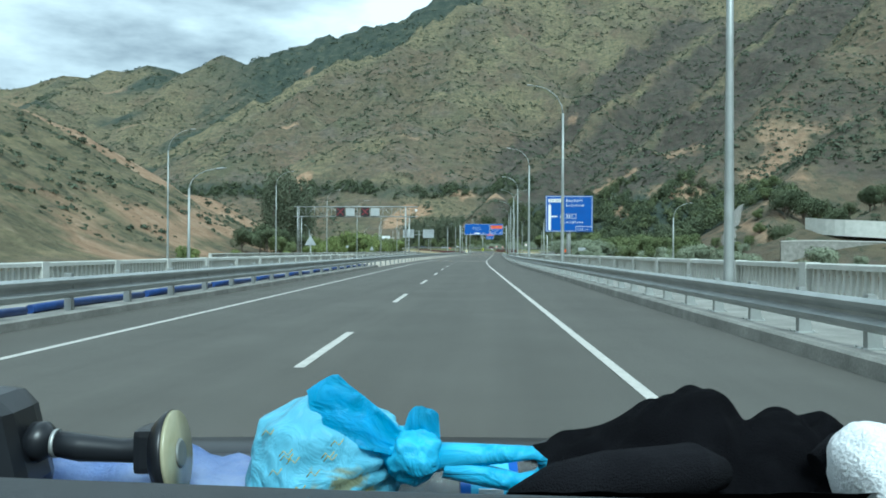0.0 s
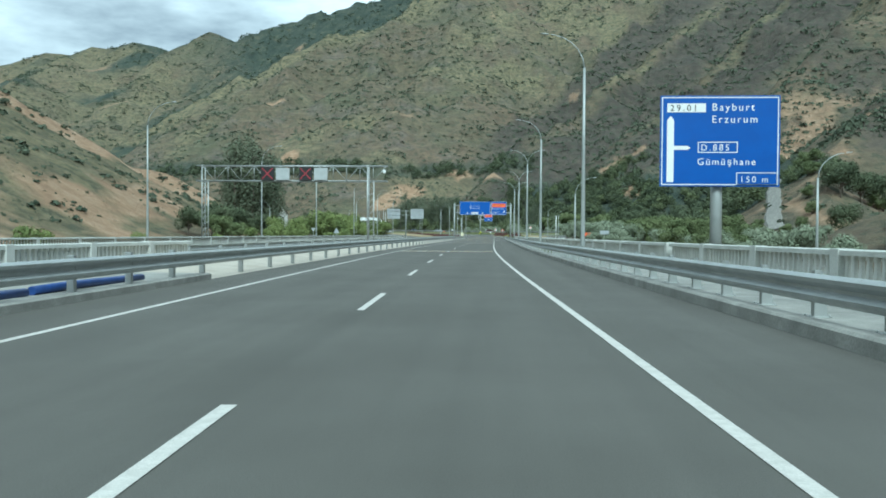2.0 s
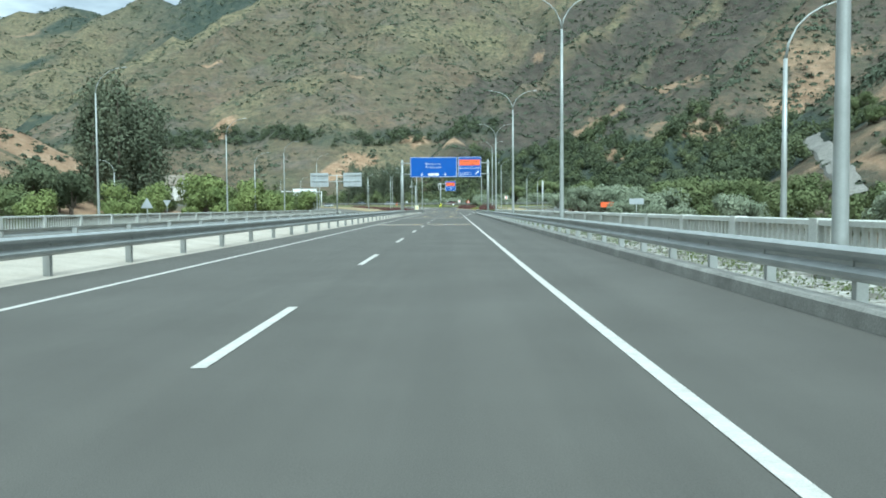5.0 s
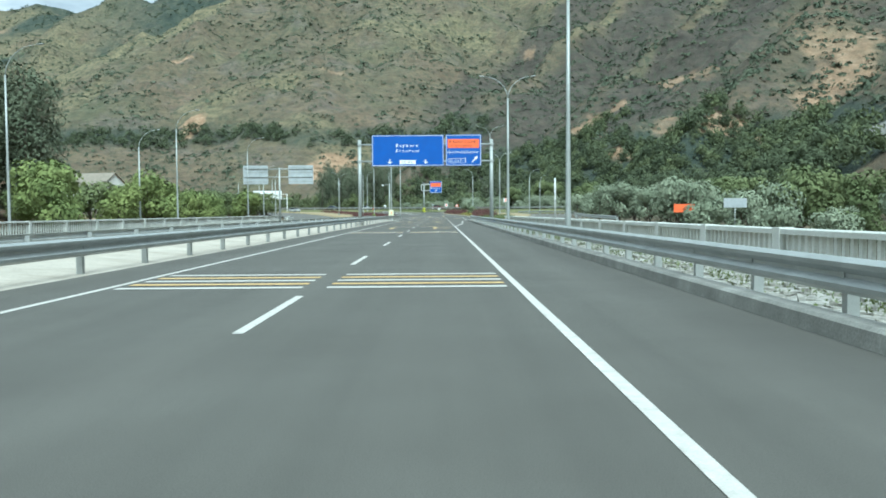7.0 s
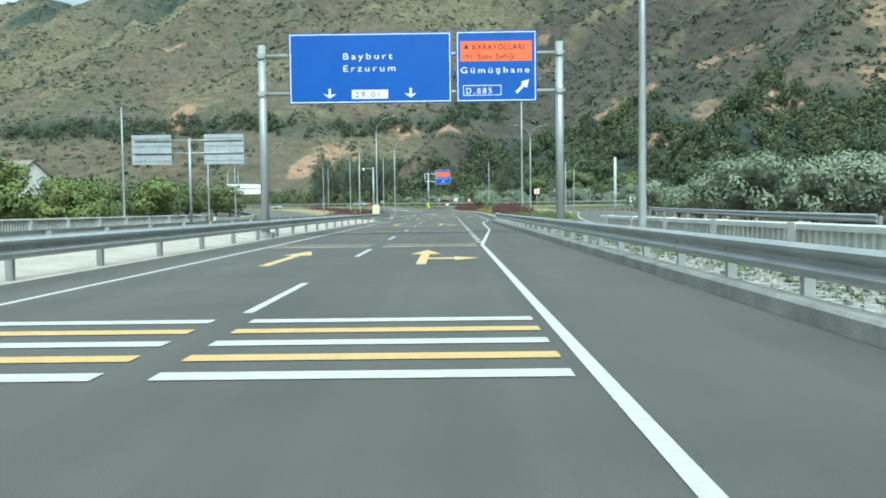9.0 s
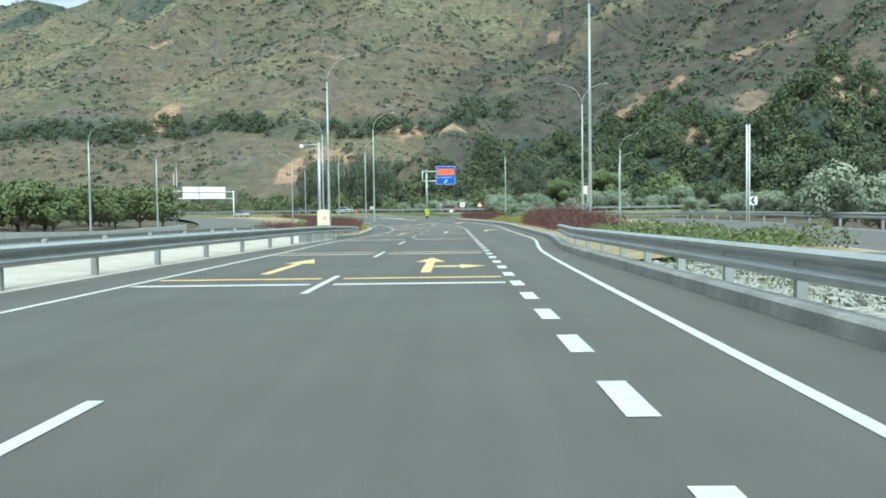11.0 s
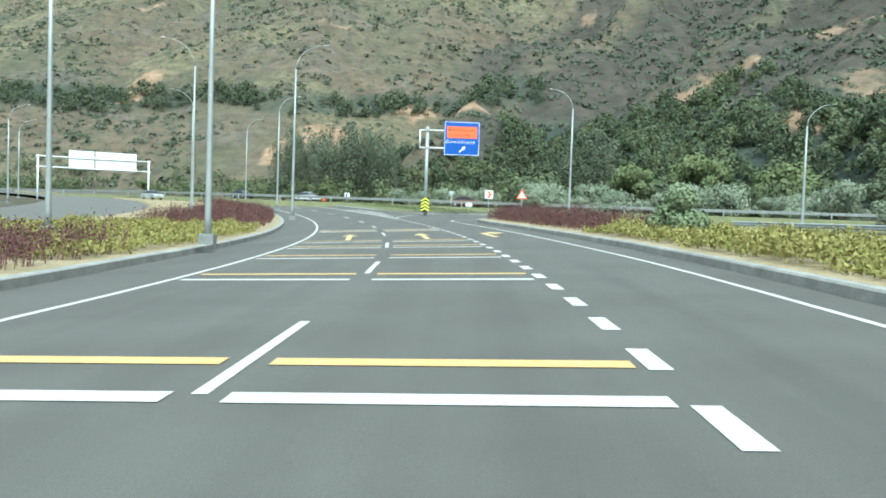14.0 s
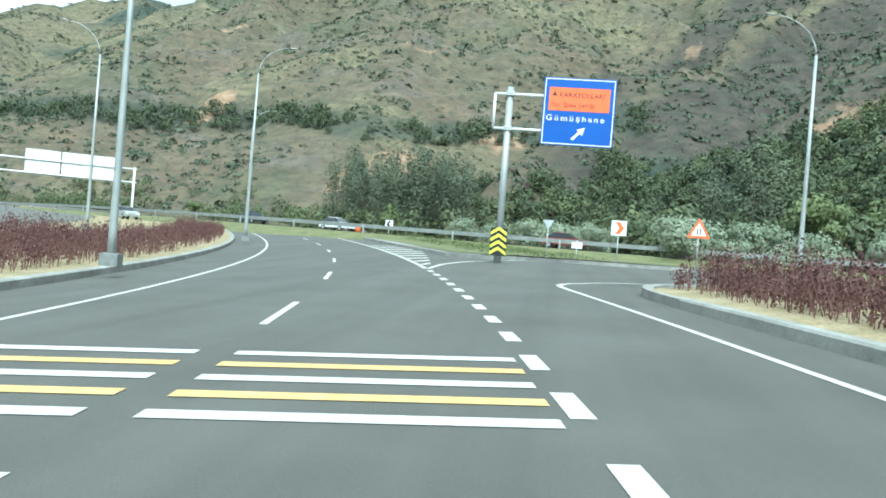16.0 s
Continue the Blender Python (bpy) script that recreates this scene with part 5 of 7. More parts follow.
TREES = {
    "broad": [tree_parts("broad", 8.0, M_LEAF_DARK, 0.39, 2560) for _ in range(3)],
    "green": [tree_parts("broad", 7.0, M_LEAF_GREEN, 0.37, 2400) for _ in range(2)],
    "fresh": [tree_parts("bush", 5.0, M_LEAF_FRESH, 0.28, 2240) for _ in range(2)],
    "shrub": [tree_parts("bush", 2.7, M_LEAF_SHRUB, 0.15, 3000)],
    "thicket": [tree_parts("bush", 6.0, M_LEAF_GREEN, 0.32, 2400) for _ in range(2)],
    "silver": [tree_parts("bush", 5.0, M_LEAF_SILVER, 0.24, 2560) for _ in range(3)],
    "poplar": [tree_parts("poplar", 20.0, M_LEAF_POPLAR, 0.39, 2880) for _ in range(3)],
}
TREE_LABELS = {
    "broad": "dark green broadleaved tree at the foot of the slope",
    "green": "mid-green broadleaved tree on the valley floor",
    "fresh": "bright green bushy tree beside the other road",
    "shrub": "grey-green feathery shrub among the low planting",
    "thicket": "dense mid-green thicket of low trees on the valley floor",
    "silver": "silvery grey-green willow bush on the river bank",
    "poplar": "tall slender poplar with a feathery crown",
}


def tree(kind, x, y, k, z=None):
    tr, cr = TREES[kind][int(RNG.integers(len(TREES[kind])))]
    th = new("tree")
    th.matrix_world = pose(x, y, (terrain_z(x, y) if z is None else z) - 0.1, 0, 0, RNG.random() * 360) @ Matrix.Diagonal((k, k, k * (0.9 + 0.25 * RNG.random()), 1))
    tagged(th, TREE_LABELS[kind], "tree", kind + " trees")
    part_me("trunk", tr, None, th)
    part_me("crown", cr, None, th)
    return th


def scatter(kind, n, x0, x1, y0, y1, k0, k1, keep=lambda x, y: True):
    done = 0
    for _ in range(n * 6):
        x, y = x0 + (x1 - x0) * RNG.random(), y0 + (y1 - y0) * RNG.random()
        if keep(x, y):
            tree(kind, x, y, k0 + (k1 - k0) * RNG.random())
            done += 1
            if done >= n:
                break


def off_track(x, y):
    """Clear of the gravel track and of the low ground before it."""
    if 130 < y < 264 and 0.24 * y < x < 84:
        return False
    line = [(112, 366), (105, 360), (91, 318), (81, 288), (75, 268), (73, 250)]
    for (x0, y0), (x1, y1) in zip(line, line[1:]):
        ex, ey = x1 - x0, y1 - y0
        t = min(1.0, max(0.0, ((x - x0) * ex + (y - y0) * ey) / (ex * ex + ey * ey)))
        if math.hypot(x - x0 - t * ex, y - y0 - t * ey) < 3.8:
            return False
    return True


# river bank on the right of the bridge
scatter("silver", 26, 20, 48, 95, 300, 0.6, 1.15, lambda x, y: x > 24 + 0.02 * y)
scatter("thicket", 26, 36, 66, 190, 330, 0.8, 1.35, off_track)
scatter("broad", 14, 84, 118, 205, 300, 0.8, 1.3, off_track)
scatter("thicket", 14, 30, 60, 150, 330, 0.6, 1.0, off_track)
scatter("silver", 30, 22, 40, 205, 300, 0.8, 1.35)
scatter("silver", 8, 48, 74, 140, 215, 0.35, 0.6)
scatter("thicket", 26, 92, 134, 280, 352, 0.55, 1.0, off_track)
for x, y, k in ((70, 258, 0.55), (74, 256, 0.7), (79, 259, 0.6), (84, 266, 0.75), (88, 280, 0.7), (72, 272, 0.6)):
    tree("thicket", x, y, k)
# foot of the slope behind the slip road and the junction
scatter("silver", 50, 6, 66, 424, 446, 0.6, 1.25)
scatter("silver", 14, 36, 60, 300, 420, 0.7, 1.2)
scatter("green", 8, 20, 60, 448, 462, 1.0, 1.7)
scatter("broad", 18, 46, 92, 320, 440, 0.9, 1.4, off_track)
scatter("silver", 10, -16, 6, 440, 462, 0.5, 0.9)
for x, y, k in ((19.5, 455, 0.85), (22.5, 458, 0.75), (16, 460, 0.7)):
    tree("poplar", x, y, k)
# left of the other carriageway
scatter("fresh", 18, -50, -33, 225, 300, 0.9, 1.6)
scatter("green", 5, -62, -40, 170, 300, 0.6, 1.0)
scatter("fresh", 10, -46, -33, 120, 222, 0.45, 0.8)
scatter("thicket", 10, -84, -52, 250, 350, 0.8, 1.2)
scatter("thicket", 18, -84, -48, 345, 405, 0.95, 1.3, lambda x, y: x < -56 - (y - 400) * 0.42 and x < -44)
scatter("thicket", 10, -80, -48, 345, 400, 0.9, 1.3, lambda x, y: x < -56 - (y - 400) * 0.42)
for x, y, k in ((-73, 286, 1.50), (-69.5, 290, 1.45), (-77, 283, 1.35), (-66, 285, 1.2), (-80, 291, 1.25), (-75, 293, 1.5), (-71, 281, 1.4), (-68, 295, 1.3), (-79, 287, 1.3), (-73, 297, 1.35)):
    tree("poplar", x, y, k)
for x, y, k in ((-66, 236, 1.1), (-62, 240, 0.95), (-70, 243, 1.25), (-58, 246, 0.8), (-67, 250, 1.1), (-74, 238, 0.9)):
    tree("broad", x, y, k)
scatter("green", 18, -130, -40, 520, 640, 0.7, 1.2, lambda x, y: road_gap(x, y) > 60)
for k in range(26):
    tree("poplar", -60 + k * 1.35 + RNG.random(), 556 + 22 * RNG.random(), 0.85 + 0.35 * RNG.random())


# ---------- scrub on the mountains ----------
def blobs(name, places, sizes, mat, n=9):
    """Thousands of far shrubs as one mesh of small leafy clumps."""
    P0, S0 = np.repeat(np.array(places), n, axis=0), np.repeat(np.array(sizes), n)
    d = RNG.normal(size=P0.shape)
    d /= np.linalg.norm(d, axis=1, keepdims=True)
    d[:, 2] = np.abs(d[:, 2])
    out = d + RNG.normal(size=P0.shape) * 0.35
    out /= np.linalg.norm(out, axis=1, keepdims=True)
    wide = np.repeat(0.8 + 0.6 * RNG.random(len(places)), n)[:, None]
    d = d * np.concatenate((wide, wide, 0.75 / wide), axis=1) * 0.55 * S0[:, None] * (0.75 + 0.3 * RNG.random(len(S0)))[:, None]
    return part_me(name, leaves_mesh(name, P0 + d, S0 * (0.34 + 0.25 * RNG.random(len(S0))), mat, 0.0, 0.85, out, 3), None)


M_SCRUB = leafy("scrub", (0.066, 0.082, 0.056), (0.106, 0.122, 0.082), 0.05)
places, sizes = [], []
while len(places) < 46000:
    y = 380 + 1320 * RNG.random() ** 1.25
    x = (-0.66 + 1.24 * RNG.random()) * (y + 60)
    if fbm(x, y, 45.0, 4, 31.0) + 0.4 * fbm(x, y, 220.0, 2, 9.0) < -0.55 + 0.85 * RNG.random():
        continue
    z = terrain_z(x, y)
    if z < 6:
        continue
    places.append((x, y, z - 0.3))
    sizes.append((1.0 + 2.6 * RNG.random() ** 2.0) * (1.0 + 0.0004 * y))
tagged(blobs("mountain_scrub", places, sizes, M_SCRUB, 11), "dark green scrub dotted over the dry slopes", "shrubs", kind="stuff")
places, sizes = [], []
while len(places) < 5200:
    x, y = (-84 - 170 * RNG.random(), 130 + 210 * RNG.random()) if len(places) < 3400 else (78 + 190 * RNG.random(), 165 + 230 * RNG.random())
    z = terrain_z(x, y)
    if z < 1 or fbm(x, y, 25.0, 3, 13.0) < -0.25:
        continue
    places.append((x, y, z - 0.15))
    sizes.append(0.5 + 1.9 * RNG.random() ** 3)
tagged(blobs("hill_scrub", places, sizes, M_SCRUB, 22), "low scrub on the rocky slopes beside the valley", "shrubs", kind="stuff")


def woods(name, n, where, mat, label, leaves=270, leaf=0.52):
    """A wood: n crowns of several lobes each, set close over the slope."""
    pts, big, out = [], [], []
    done = tries = 0
    while done < n and tries < n * 40:
        tries += 1
        p = where()
        if p is None:
            continue
        x, y, z = p
        h = 3.2 + 5.0 * RNG.random() ** 1.6
        lobes = [(0, 0, h * 0.74, h * 0.30)]
        for k in range(5):
            a = k * 1.26 + RNG.random()
            lobes.append((math.cos(a) * h * 0.30, math.sin(a) * h * 0.30, h * (0.34 + 0.30 * RNG.random()), h * (0.17 + 0.09 * RNG.random())))
        c, skin = crown_points(leaves, lobes, 0.9)
        pts.append(c + np.array((x, y, z - 0.3)))
        out.append(skin)
        big.append(leaf * (h / 5.2) * (0.6 + 0.7 * RNG.random(leaves)))
        done += 1
    me = leaves_mesh(name, np.concatenate(pts), np.concatenate(big), mat, 0.0, 0.85, np.concatenate(out), 3)
    return tagged(part_me(name, me, None), label, "woods", kind="stuff")


def lower_slope():
    """The wooded foot of the right mountain."""
    x, y = -50 + 246 * RNG.random(), 320 + 330 * RNG.random()
    if x < 6 and y < 560 + 0.8 * (6 - x):
        return None
    if y < 446 and x < 62 - 0.0 * y:
        return None
    if not off_track(x, y) or (y < 420 and x > 128):
        return None
    z = terrain_z(x, y)
    top = 38 + 16 * fbm(x, y, 45.0, 3, 17.0) - 0.10 * max(0, x - 100) - 0.35 * max(0, 30 - x)
    if y < 430:
        top = 24
    return (x, y, z) if 0.5 < z < top else None


def terrace():
    """The planted band low across the main mountain."""
    x = -300 + 330 * RNG.random()
    y = 640 + 240 * RNG.random()
    z = terrain_z(x, y)
    return (x, y, z) if abs(z - 55 - 8 * fbm(x, y, 70.0, 2, 3.0)) < 6 and fbm(x, y, 50.0, 2, 8.0) > -0.30 else None


M_WOOD_MID = leafy("leaves_wood_mid", (0.078, 0.096, 0.052), (0.140, 0.158, 0.078), 0.10)
woods("woods", 1250, lower_slope, M_LEAF_DARK, "dense dark green wood on the lower mountain")
woods("woods", 800, lower_slope, M_WOOD_MID, "lighter green trees mixed into the wood on the lower mountain")
woods("woods", 420, terrace, M_LEAF_DARK, "dark band of planted trees across the mountain's foot", 110, 0.7)


def mountain_foot():
    """Bushes and trees on the flat ground where the main mountain begins."""
    x, y = -230 + 235 * RNG.random(), 500 + 200 * RNG.random()
    z = terrain_z(x, y)
    return (x, y, z) if z < 15 and road_gap(x, y) > 55 and fbm(x, y, 40.0, 2, 6.0) > -0.2 else None


woods("woods", 330, mountain_foot, M_WOOD_MID, "green bushes and trees at the mountain's foot", 120, 0.6)


# ---------- planted islands ----------
def hedge(name, s0, s1, o0, o1, h, n, label):
    """Barberry: upright twigs set with small dark red leaves."""
    st, lf = [], []
    bm = bmesh.new()
    for _ in range(n):
        s = s0 + (s1 - s0) * RNG.random()
        a, b = (o0(s) if callable(o0) else o0), (o1(s) if callable(o1) else o1)
        o = a + (b - a) * RNG.random()
        p = np.array(at_road(s, o, 0.2))
        hh = h * (0.65 + 0.5 * RNG.random()) * max(0.35, 0.92 + 0.75 * noise.noise(Vector((s * 0.55, o * 0.7, 2.0))))
        lean = RNG.normal(size=2) * 0.18
        if RNG.random() < 0.06:
            hh *= 1.35
        q = p + np.array((lean[0] * hh, lean[1] * hh, hh))
        w = 0.014
        vs = [bm.verts.new(v) for v in (p + (w, 0, -0.1), p + (-w, 0, -0.1), q)]
        bm.faces.new(vs)
        k = 15
        t = 0.25 + 0.78 * RNG.random(k)
        lf.append(p + (q - p) * t[:, None] + RNG.normal(size=(k, 3)) * 0.075)
    c = np.concatenate(lf)
    th = new(name)
    tagged(th, label, "hedge", "barberry hedges", "stuff")
    part("twigs", bm, M_TWIG, th)
    part_me("leaves", leaves_mesh("leaves", c, 0.050 + 0.055 * RNG.random(len(c)), M_LEAF_RED, 0.5), None, th)


def low_shrubs(name, s0, s1, o0, o1, h, n, mat, label, leaf=0.11, bare=0.0):
    """Leaves over uneven mounds; where the mounds are lower than bare, nothing grows."""
    pts = []
    for _ in range(n):
        s = s0 + (s1 - s0) * RNG.random()
        a, b = (o0(s) if callable(o0) else o0), (o1(s) if callable(o1) else o1)
        o = a + (b - a) * RNG.random()
        mound = max(0.0, 0.45 + 0.75 * noise.noise(Vector((s * 0.55, o * 0.8, 5.0))))
        if mound < bare:
            continue
        mound -= bare
        p = np.array(at_road(s, o, 0.22 if not bare else 0.12))
        pts.append(p + np.array((0, 0, h * mound * (0.35 + 0.65 * RNG.random()))) + RNG.normal(size=3) * 0.05)
    pts = np.array(pts)
    ob = part_me(name, leaves_mesh(name, pts, leaf * (0.7 + 0.8 * RNG.random(len(pts))), mat, 0.3), None)
    return tagged(ob, label, "shrubs", kind="stuff")


KR = lambda d: (lambda s: interp(KERB_RIGHT, s) + d)
KL = lambda d: (lambda s: interp(KERB_LEFT, s) - d)
hedge("barberry_hedge", 291, 326, KR(0.9), KR(4.2), 1.25, 2600, "dark red barberry hedge with bare twigs on dry earth")
hedge("barberry_hedge", 350, 377, KR(0.9), KR(3.6), 0.95, 2000, "dark red barberry hedge on the island beside the turning lane")
hedge("barberry_hedge", 315, 338, KL(0.9), KL(9.5), 0.85, 2800, "dark red barberry hedge on the planted median")
hedge("barberry_hedge", 362, 396, KL(0.9), KL(7.5), 0.95, 2800, "dark red barberry hedge on the planted median")
hedge("barberry_hedge", 398, 450, KL(0.9), KL(5.0), 0.8, 1600, "dark red barberry hedge further along the median")
low_shrubs("low_shrubs_right", 322, 352, KR(0.7), KR(6.0), 0.8, 42000, M_LEAF_YELLOW, "yellow-green low shrubs on the island beside the turning lane")
low_shrubs("low_shrubs_left", 334, 363, KL(0.7), KL(11.0), 0.65, 50000, M_LEAF_YELLOW, "yellow-green low shrubs on the planted median")
low_shrubs("low_shrubs_verge", 268, 294, KR(1.6), KR(6.5), 0.8, 18000, M_LEAF_GREEN, "mixed green weeds behind the guardrail end")
low_shrubs("verge_weeds", 95, 268, KR(0.6), KR(2.1), 0.5, 34000, M_LEAF_GREEN, "tufts of green weeds in the stony verge", 0.05, 0.30)


def rubble(n):
    """Broken slabs and stones thrown into the verge behind the rail."""
    vs, fs = [], []
    for _ in range(n):
        s = 92 + 175 * RNG.random()
        c = np.array(at_road(s, interp(KERB_RIGHT, s) + 0.5 + 1.7 * RNG.random(), 0.13))
        w, d, h = (0.04 + 0.17 * RNG.random(3) ** 2.5) * (1, 1, 0.35)
        ang, tip = RNG.random() * 6.28, 0.5 * (RNG.random() - 0.5)
        b = len(vs)
        for z in (-1, 1):
            for x, y in ((-1, -1), (1, -1), (1, 1), (-1, 1)):
                k = 0.75 + 0.45 * RNG.random()
                px, py = x * w * k, y * d * k
                vs.append(c + np.array((px * math.cos(ang) - py * math.sin(ang), px * math.sin(ang) + py * math.cos(ang), z * h + tip * px)))
        fs += [tuple(b + i for i in f) for f in ((3, 2, 1, 0), (4, 5, 6, 7), (0, 1, 5, 4), (1, 2, 6, 5), (2, 3, 7, 6), (3, 0, 4, 7))]
    me = bpy.data.meshes.new("rubble")
    me.from_pydata([tuple(v) for v in vs], [], fs)
    return tagged(part_me("rubble", me, M_RUBBLE), "broken grey slabs and stones behind the guardrail", "rubble", kind="stuff")


rubble(2600)
tree("shrub", 6.1, 345.4, 0.95, 0.4)
tree("shrub", 9.6, 362.5, 0.6, 0.6)
tree("fresh", -14.5, 318.5, 0.22, 0.2)
low_shrubs("roadside_grass", 404, 446, 5.5, 13.0, 0.35, 8000, M_LEAF_GREEN, "tall roadside grass beyond the exit road")

# ---------- junction ----------
# painted gore and kerbed island at the exit
bm = bmesh.new()
P = lambda s, o, z=0.012: at_road(s, o, z)
for k in range(9):
    s = 392 + k * 3.2
    w = 0.25 + (s - 388) * 0.115
    poly(bm, [P(s, 0.15), P(s + 0.9, 0.15), P(s + 2.4, w), P(s + 1.5, w)])
strip(bm, 389, 445, -0.10, 0.10, 0.010)
structure("road_marking_gore", bm, M_WHITE_LINE, "white hatching between the through lanes and the exit", "road marking")
gl = [at_road(389, 0.1, 0.012), at_road(394, 1.5, 0.012), at_road(398, 4.2, 0.03), at_road(401, 9, 0.05), at_road(403, 18, 0.06), at_road(404.5, 30, 0.08)]
structure("road_marking_exit", ribbon(bmesh.new(), smooth_line(gl, 5), -0.09, 0.09), M_WHITE_LINE, "white line along the exit road", "road marking")

ISLAND = [(404, 3.0), (401.5, 4.6), (400.6, 6.4), (402, 10), (404.2, 17), (406, 30), (412, 30), (416, 16), (426, 9), (440, 4.2), (452, 2.2), (436, 2.2), (420, 2.3)]
bm = bmesh.new()
ring = [Vector(p) for p in ISLAND]
top = [bm.verts.new(at_road(s, o, 0.2)) for s, o in ISLAND]
low = [bm.verts.new(at_road(s, o, -0.3)) for s, o in ISLAND]
bm.faces.new(top)
for k in range(len(top)):
    bm.faces.new((top[k], low[k], low[(k + 1) % len(top)], top[(k + 1) % len(top)]))
structure("kerb_exit_island", bm, M_CONCRETE, "concrete kerb round the exit island", "kerb")
bm = bmesh.new()
mid = Vector((sum(s for s, o in ISLAND) / len(ISLAND), sum(o for s, o in ISLAND) / len(ISLAND)))
f = bm.faces.new([bm.verts.new(at_road(mid.x + (s - mid.x) * 0.965, mid.y + (o - mid.y) * 0.95, 0.24)) for s, o in ISLAND])
structure("exit_island", bm, M_GRASS, "rough grass on the exit island", "grass")

# asphalt apron of the exit
bm = bmesh.new()
sweep(bm, [(2.9, -0.012), (8.0, -0.012), (16.0, -0.03), (32.0, -0.05)], steps(374.0, 407, 3.0))
structure("road_exit", bm, M_ASPHALT, "grey asphalt exit road crossing behind the hedge", "road")
bm = bmesh.new()
sweep(bm, [(2.9, -0.02), (9.0, -0.02)], steps(405, 470, 3.0))
structure("road_apron", bm, M_ASPHALT, "grey asphalt shoulder past the exit", "road")
bm = bmesh.new()
nose = smooth_line([at_road(373.6, 4.40), at_road(376.4, 4.62), at_road(378.4, 5.2), at_road(379.4, 6.4), at_road(380.2, 9), at_road(381.2, 14), at_road(382.4, 22)], 5)
for i, (p, q) in enumerate(zip(nose, nose[1:])):
    d = (q - p).normalized()
    n2 = Vector((d.y, -d.x, 0)) * 0.3
    lo, hi = Vector((0, 0, -0.2)), Vector((0, 0, 0.21))
    a = [bm.verts.new(v) for v in (p + lo, p + hi, p + n2 + hi, p + n2 + lo)]
    b = [bm.verts.new(v) for v in (q + lo, q + hi, q + n2 + hi, q + n2 + lo)]
    for k in range(3):
        bm.faces.new((a[k], a[k + 1], b[k + 1], b[k]))
structure("kerb_nose", bm, M_CONCRETE, "rounded concrete kerb at the end of the hedge island", "kerb")

# rail along the road beyond, and the road itself
far_road = smooth_line([(-150, 560, 2.6), (-95, 500, 2.6), (-52, 462, 2.5), (-20, 441, 2.3), (20, 428, 2.1), (70, 418, 2.2), (120, 400, 2.6)], 8)
structure("road_cross", ribbon(bmesh.new(), far_road, -4, 4, 0.0), M_ASPHALT_OLD, "grey asphalt road crossing at the foot of the mountain", "road")
bm = bmesh.new()
rows = []
for i, p in enumerate(far_road):
    d = far_road[min(i + 1, len(far_road) - 1)] - far_road[max(i - 1, 0)]
    side = Vector((d.y, -d.x, 0)).normalized()
    rows.append([bm.verts.new(p + side * o + Vector((0, 0, z))) for o, z in ((-18, -3.2), (-9, -0.15), (-4, -0.04), (4, -0.04), (7, -0.12), (18, -3.4))])
for a, b in zip(rows, rows[1:]):
    for k in range(5):
        bm.faces.new((a[k], a[k + 1], b[k + 1], b[k]))
structure("verge_cross", bm, M_GRASS, "rough grass verges of the crossing road", "verge")
M_GALV_DULL = material("dull_galvanised_steel", [(0.3, (0.20, 0.21, 0.20)), (0.7, (0.29, 0.30, 0.29))], scale=1.5, rough=0.65, metal=0.3, fine=0.1)


def line_rail(th, line, face, dull):
    """A guardrail along a line: one bent beam a length, posts behind."""
    inv = th.matrix_world.inverted()
    shape = [(0.0, 0.44), (-0.06, 0.50), (-0.06, 0.55), (0.0, 0.61), (0.0, 0.64), (-0.06, 0.70), (-0.06, 0.75), (0.0, 0.81), (0.02, 0.80), (0.02, 0.45)]
    nrm = []
    for i, p in enumerate(line):
        d = line[min(i + 1, len(line) - 1)] - line[max(i - 1, 0)]
        nrm.append(Vector((d.y, -d.x, 0)).normalized())
    for i in range(0, len(line) - 1, 2):
        bm = bmesh.new()
        rows = [[bm.verts.new(inv @ (line[j] + nrm[j] * (face + o) + Vector((0, 0, z)))) for o, z in shape] for j in range(i, min(i + 3, len(line)))]
        m = len(shape)
        for a, b in zip(rows, rows[1:]):
            for k in range(m):
                bm.faces.new((a[k], a[(k + 1) % m], b[(k + 1) % m], b[k]))
        bm.faces.new(rows[0])
        bm.faces.new(rows[-1][::-1])
        part("beam", bm, dull, th)
        p = line[i] + nrm[i] * (face + 0.12)
        ob = part_me("post", POST_PLAIN, None, th)
        ob.matrix_local = inv @ pose(p.x, p.y, p.z - 0.05, 0, 0, 0)


rail = thing("guardrail", (-20, 436, 1.8), "dull galvanised guardrail along the crossing road", "guardrail", "guardrails")
line_rail(rail, far_road, 4.7, M_GALV_DULL)

# ramp guardrail
rr = thing("guardrail", (24, 320, 0.4), "galvanised guardrail on the outer side of the slip road", "guardrail", "guardrails")
line_rail(rr, RAMP_LINE[8:-18], 4.6, M_GALV)

# ---------- parked cars on the crossing road ----------
M_GLASS_DARK = material("car_glass", [(0.3, (0.02, 0.024, 0.028)), (0.7, (0.03, 0.034, 0.04))], scale=2, rough=0.1)
M_TYRE = material("tyre", [(0.3, (0.015, 0.015, 0.016)), (0.7, (0.025, 0.025, 0.026))], scale=12, rough=0.9)


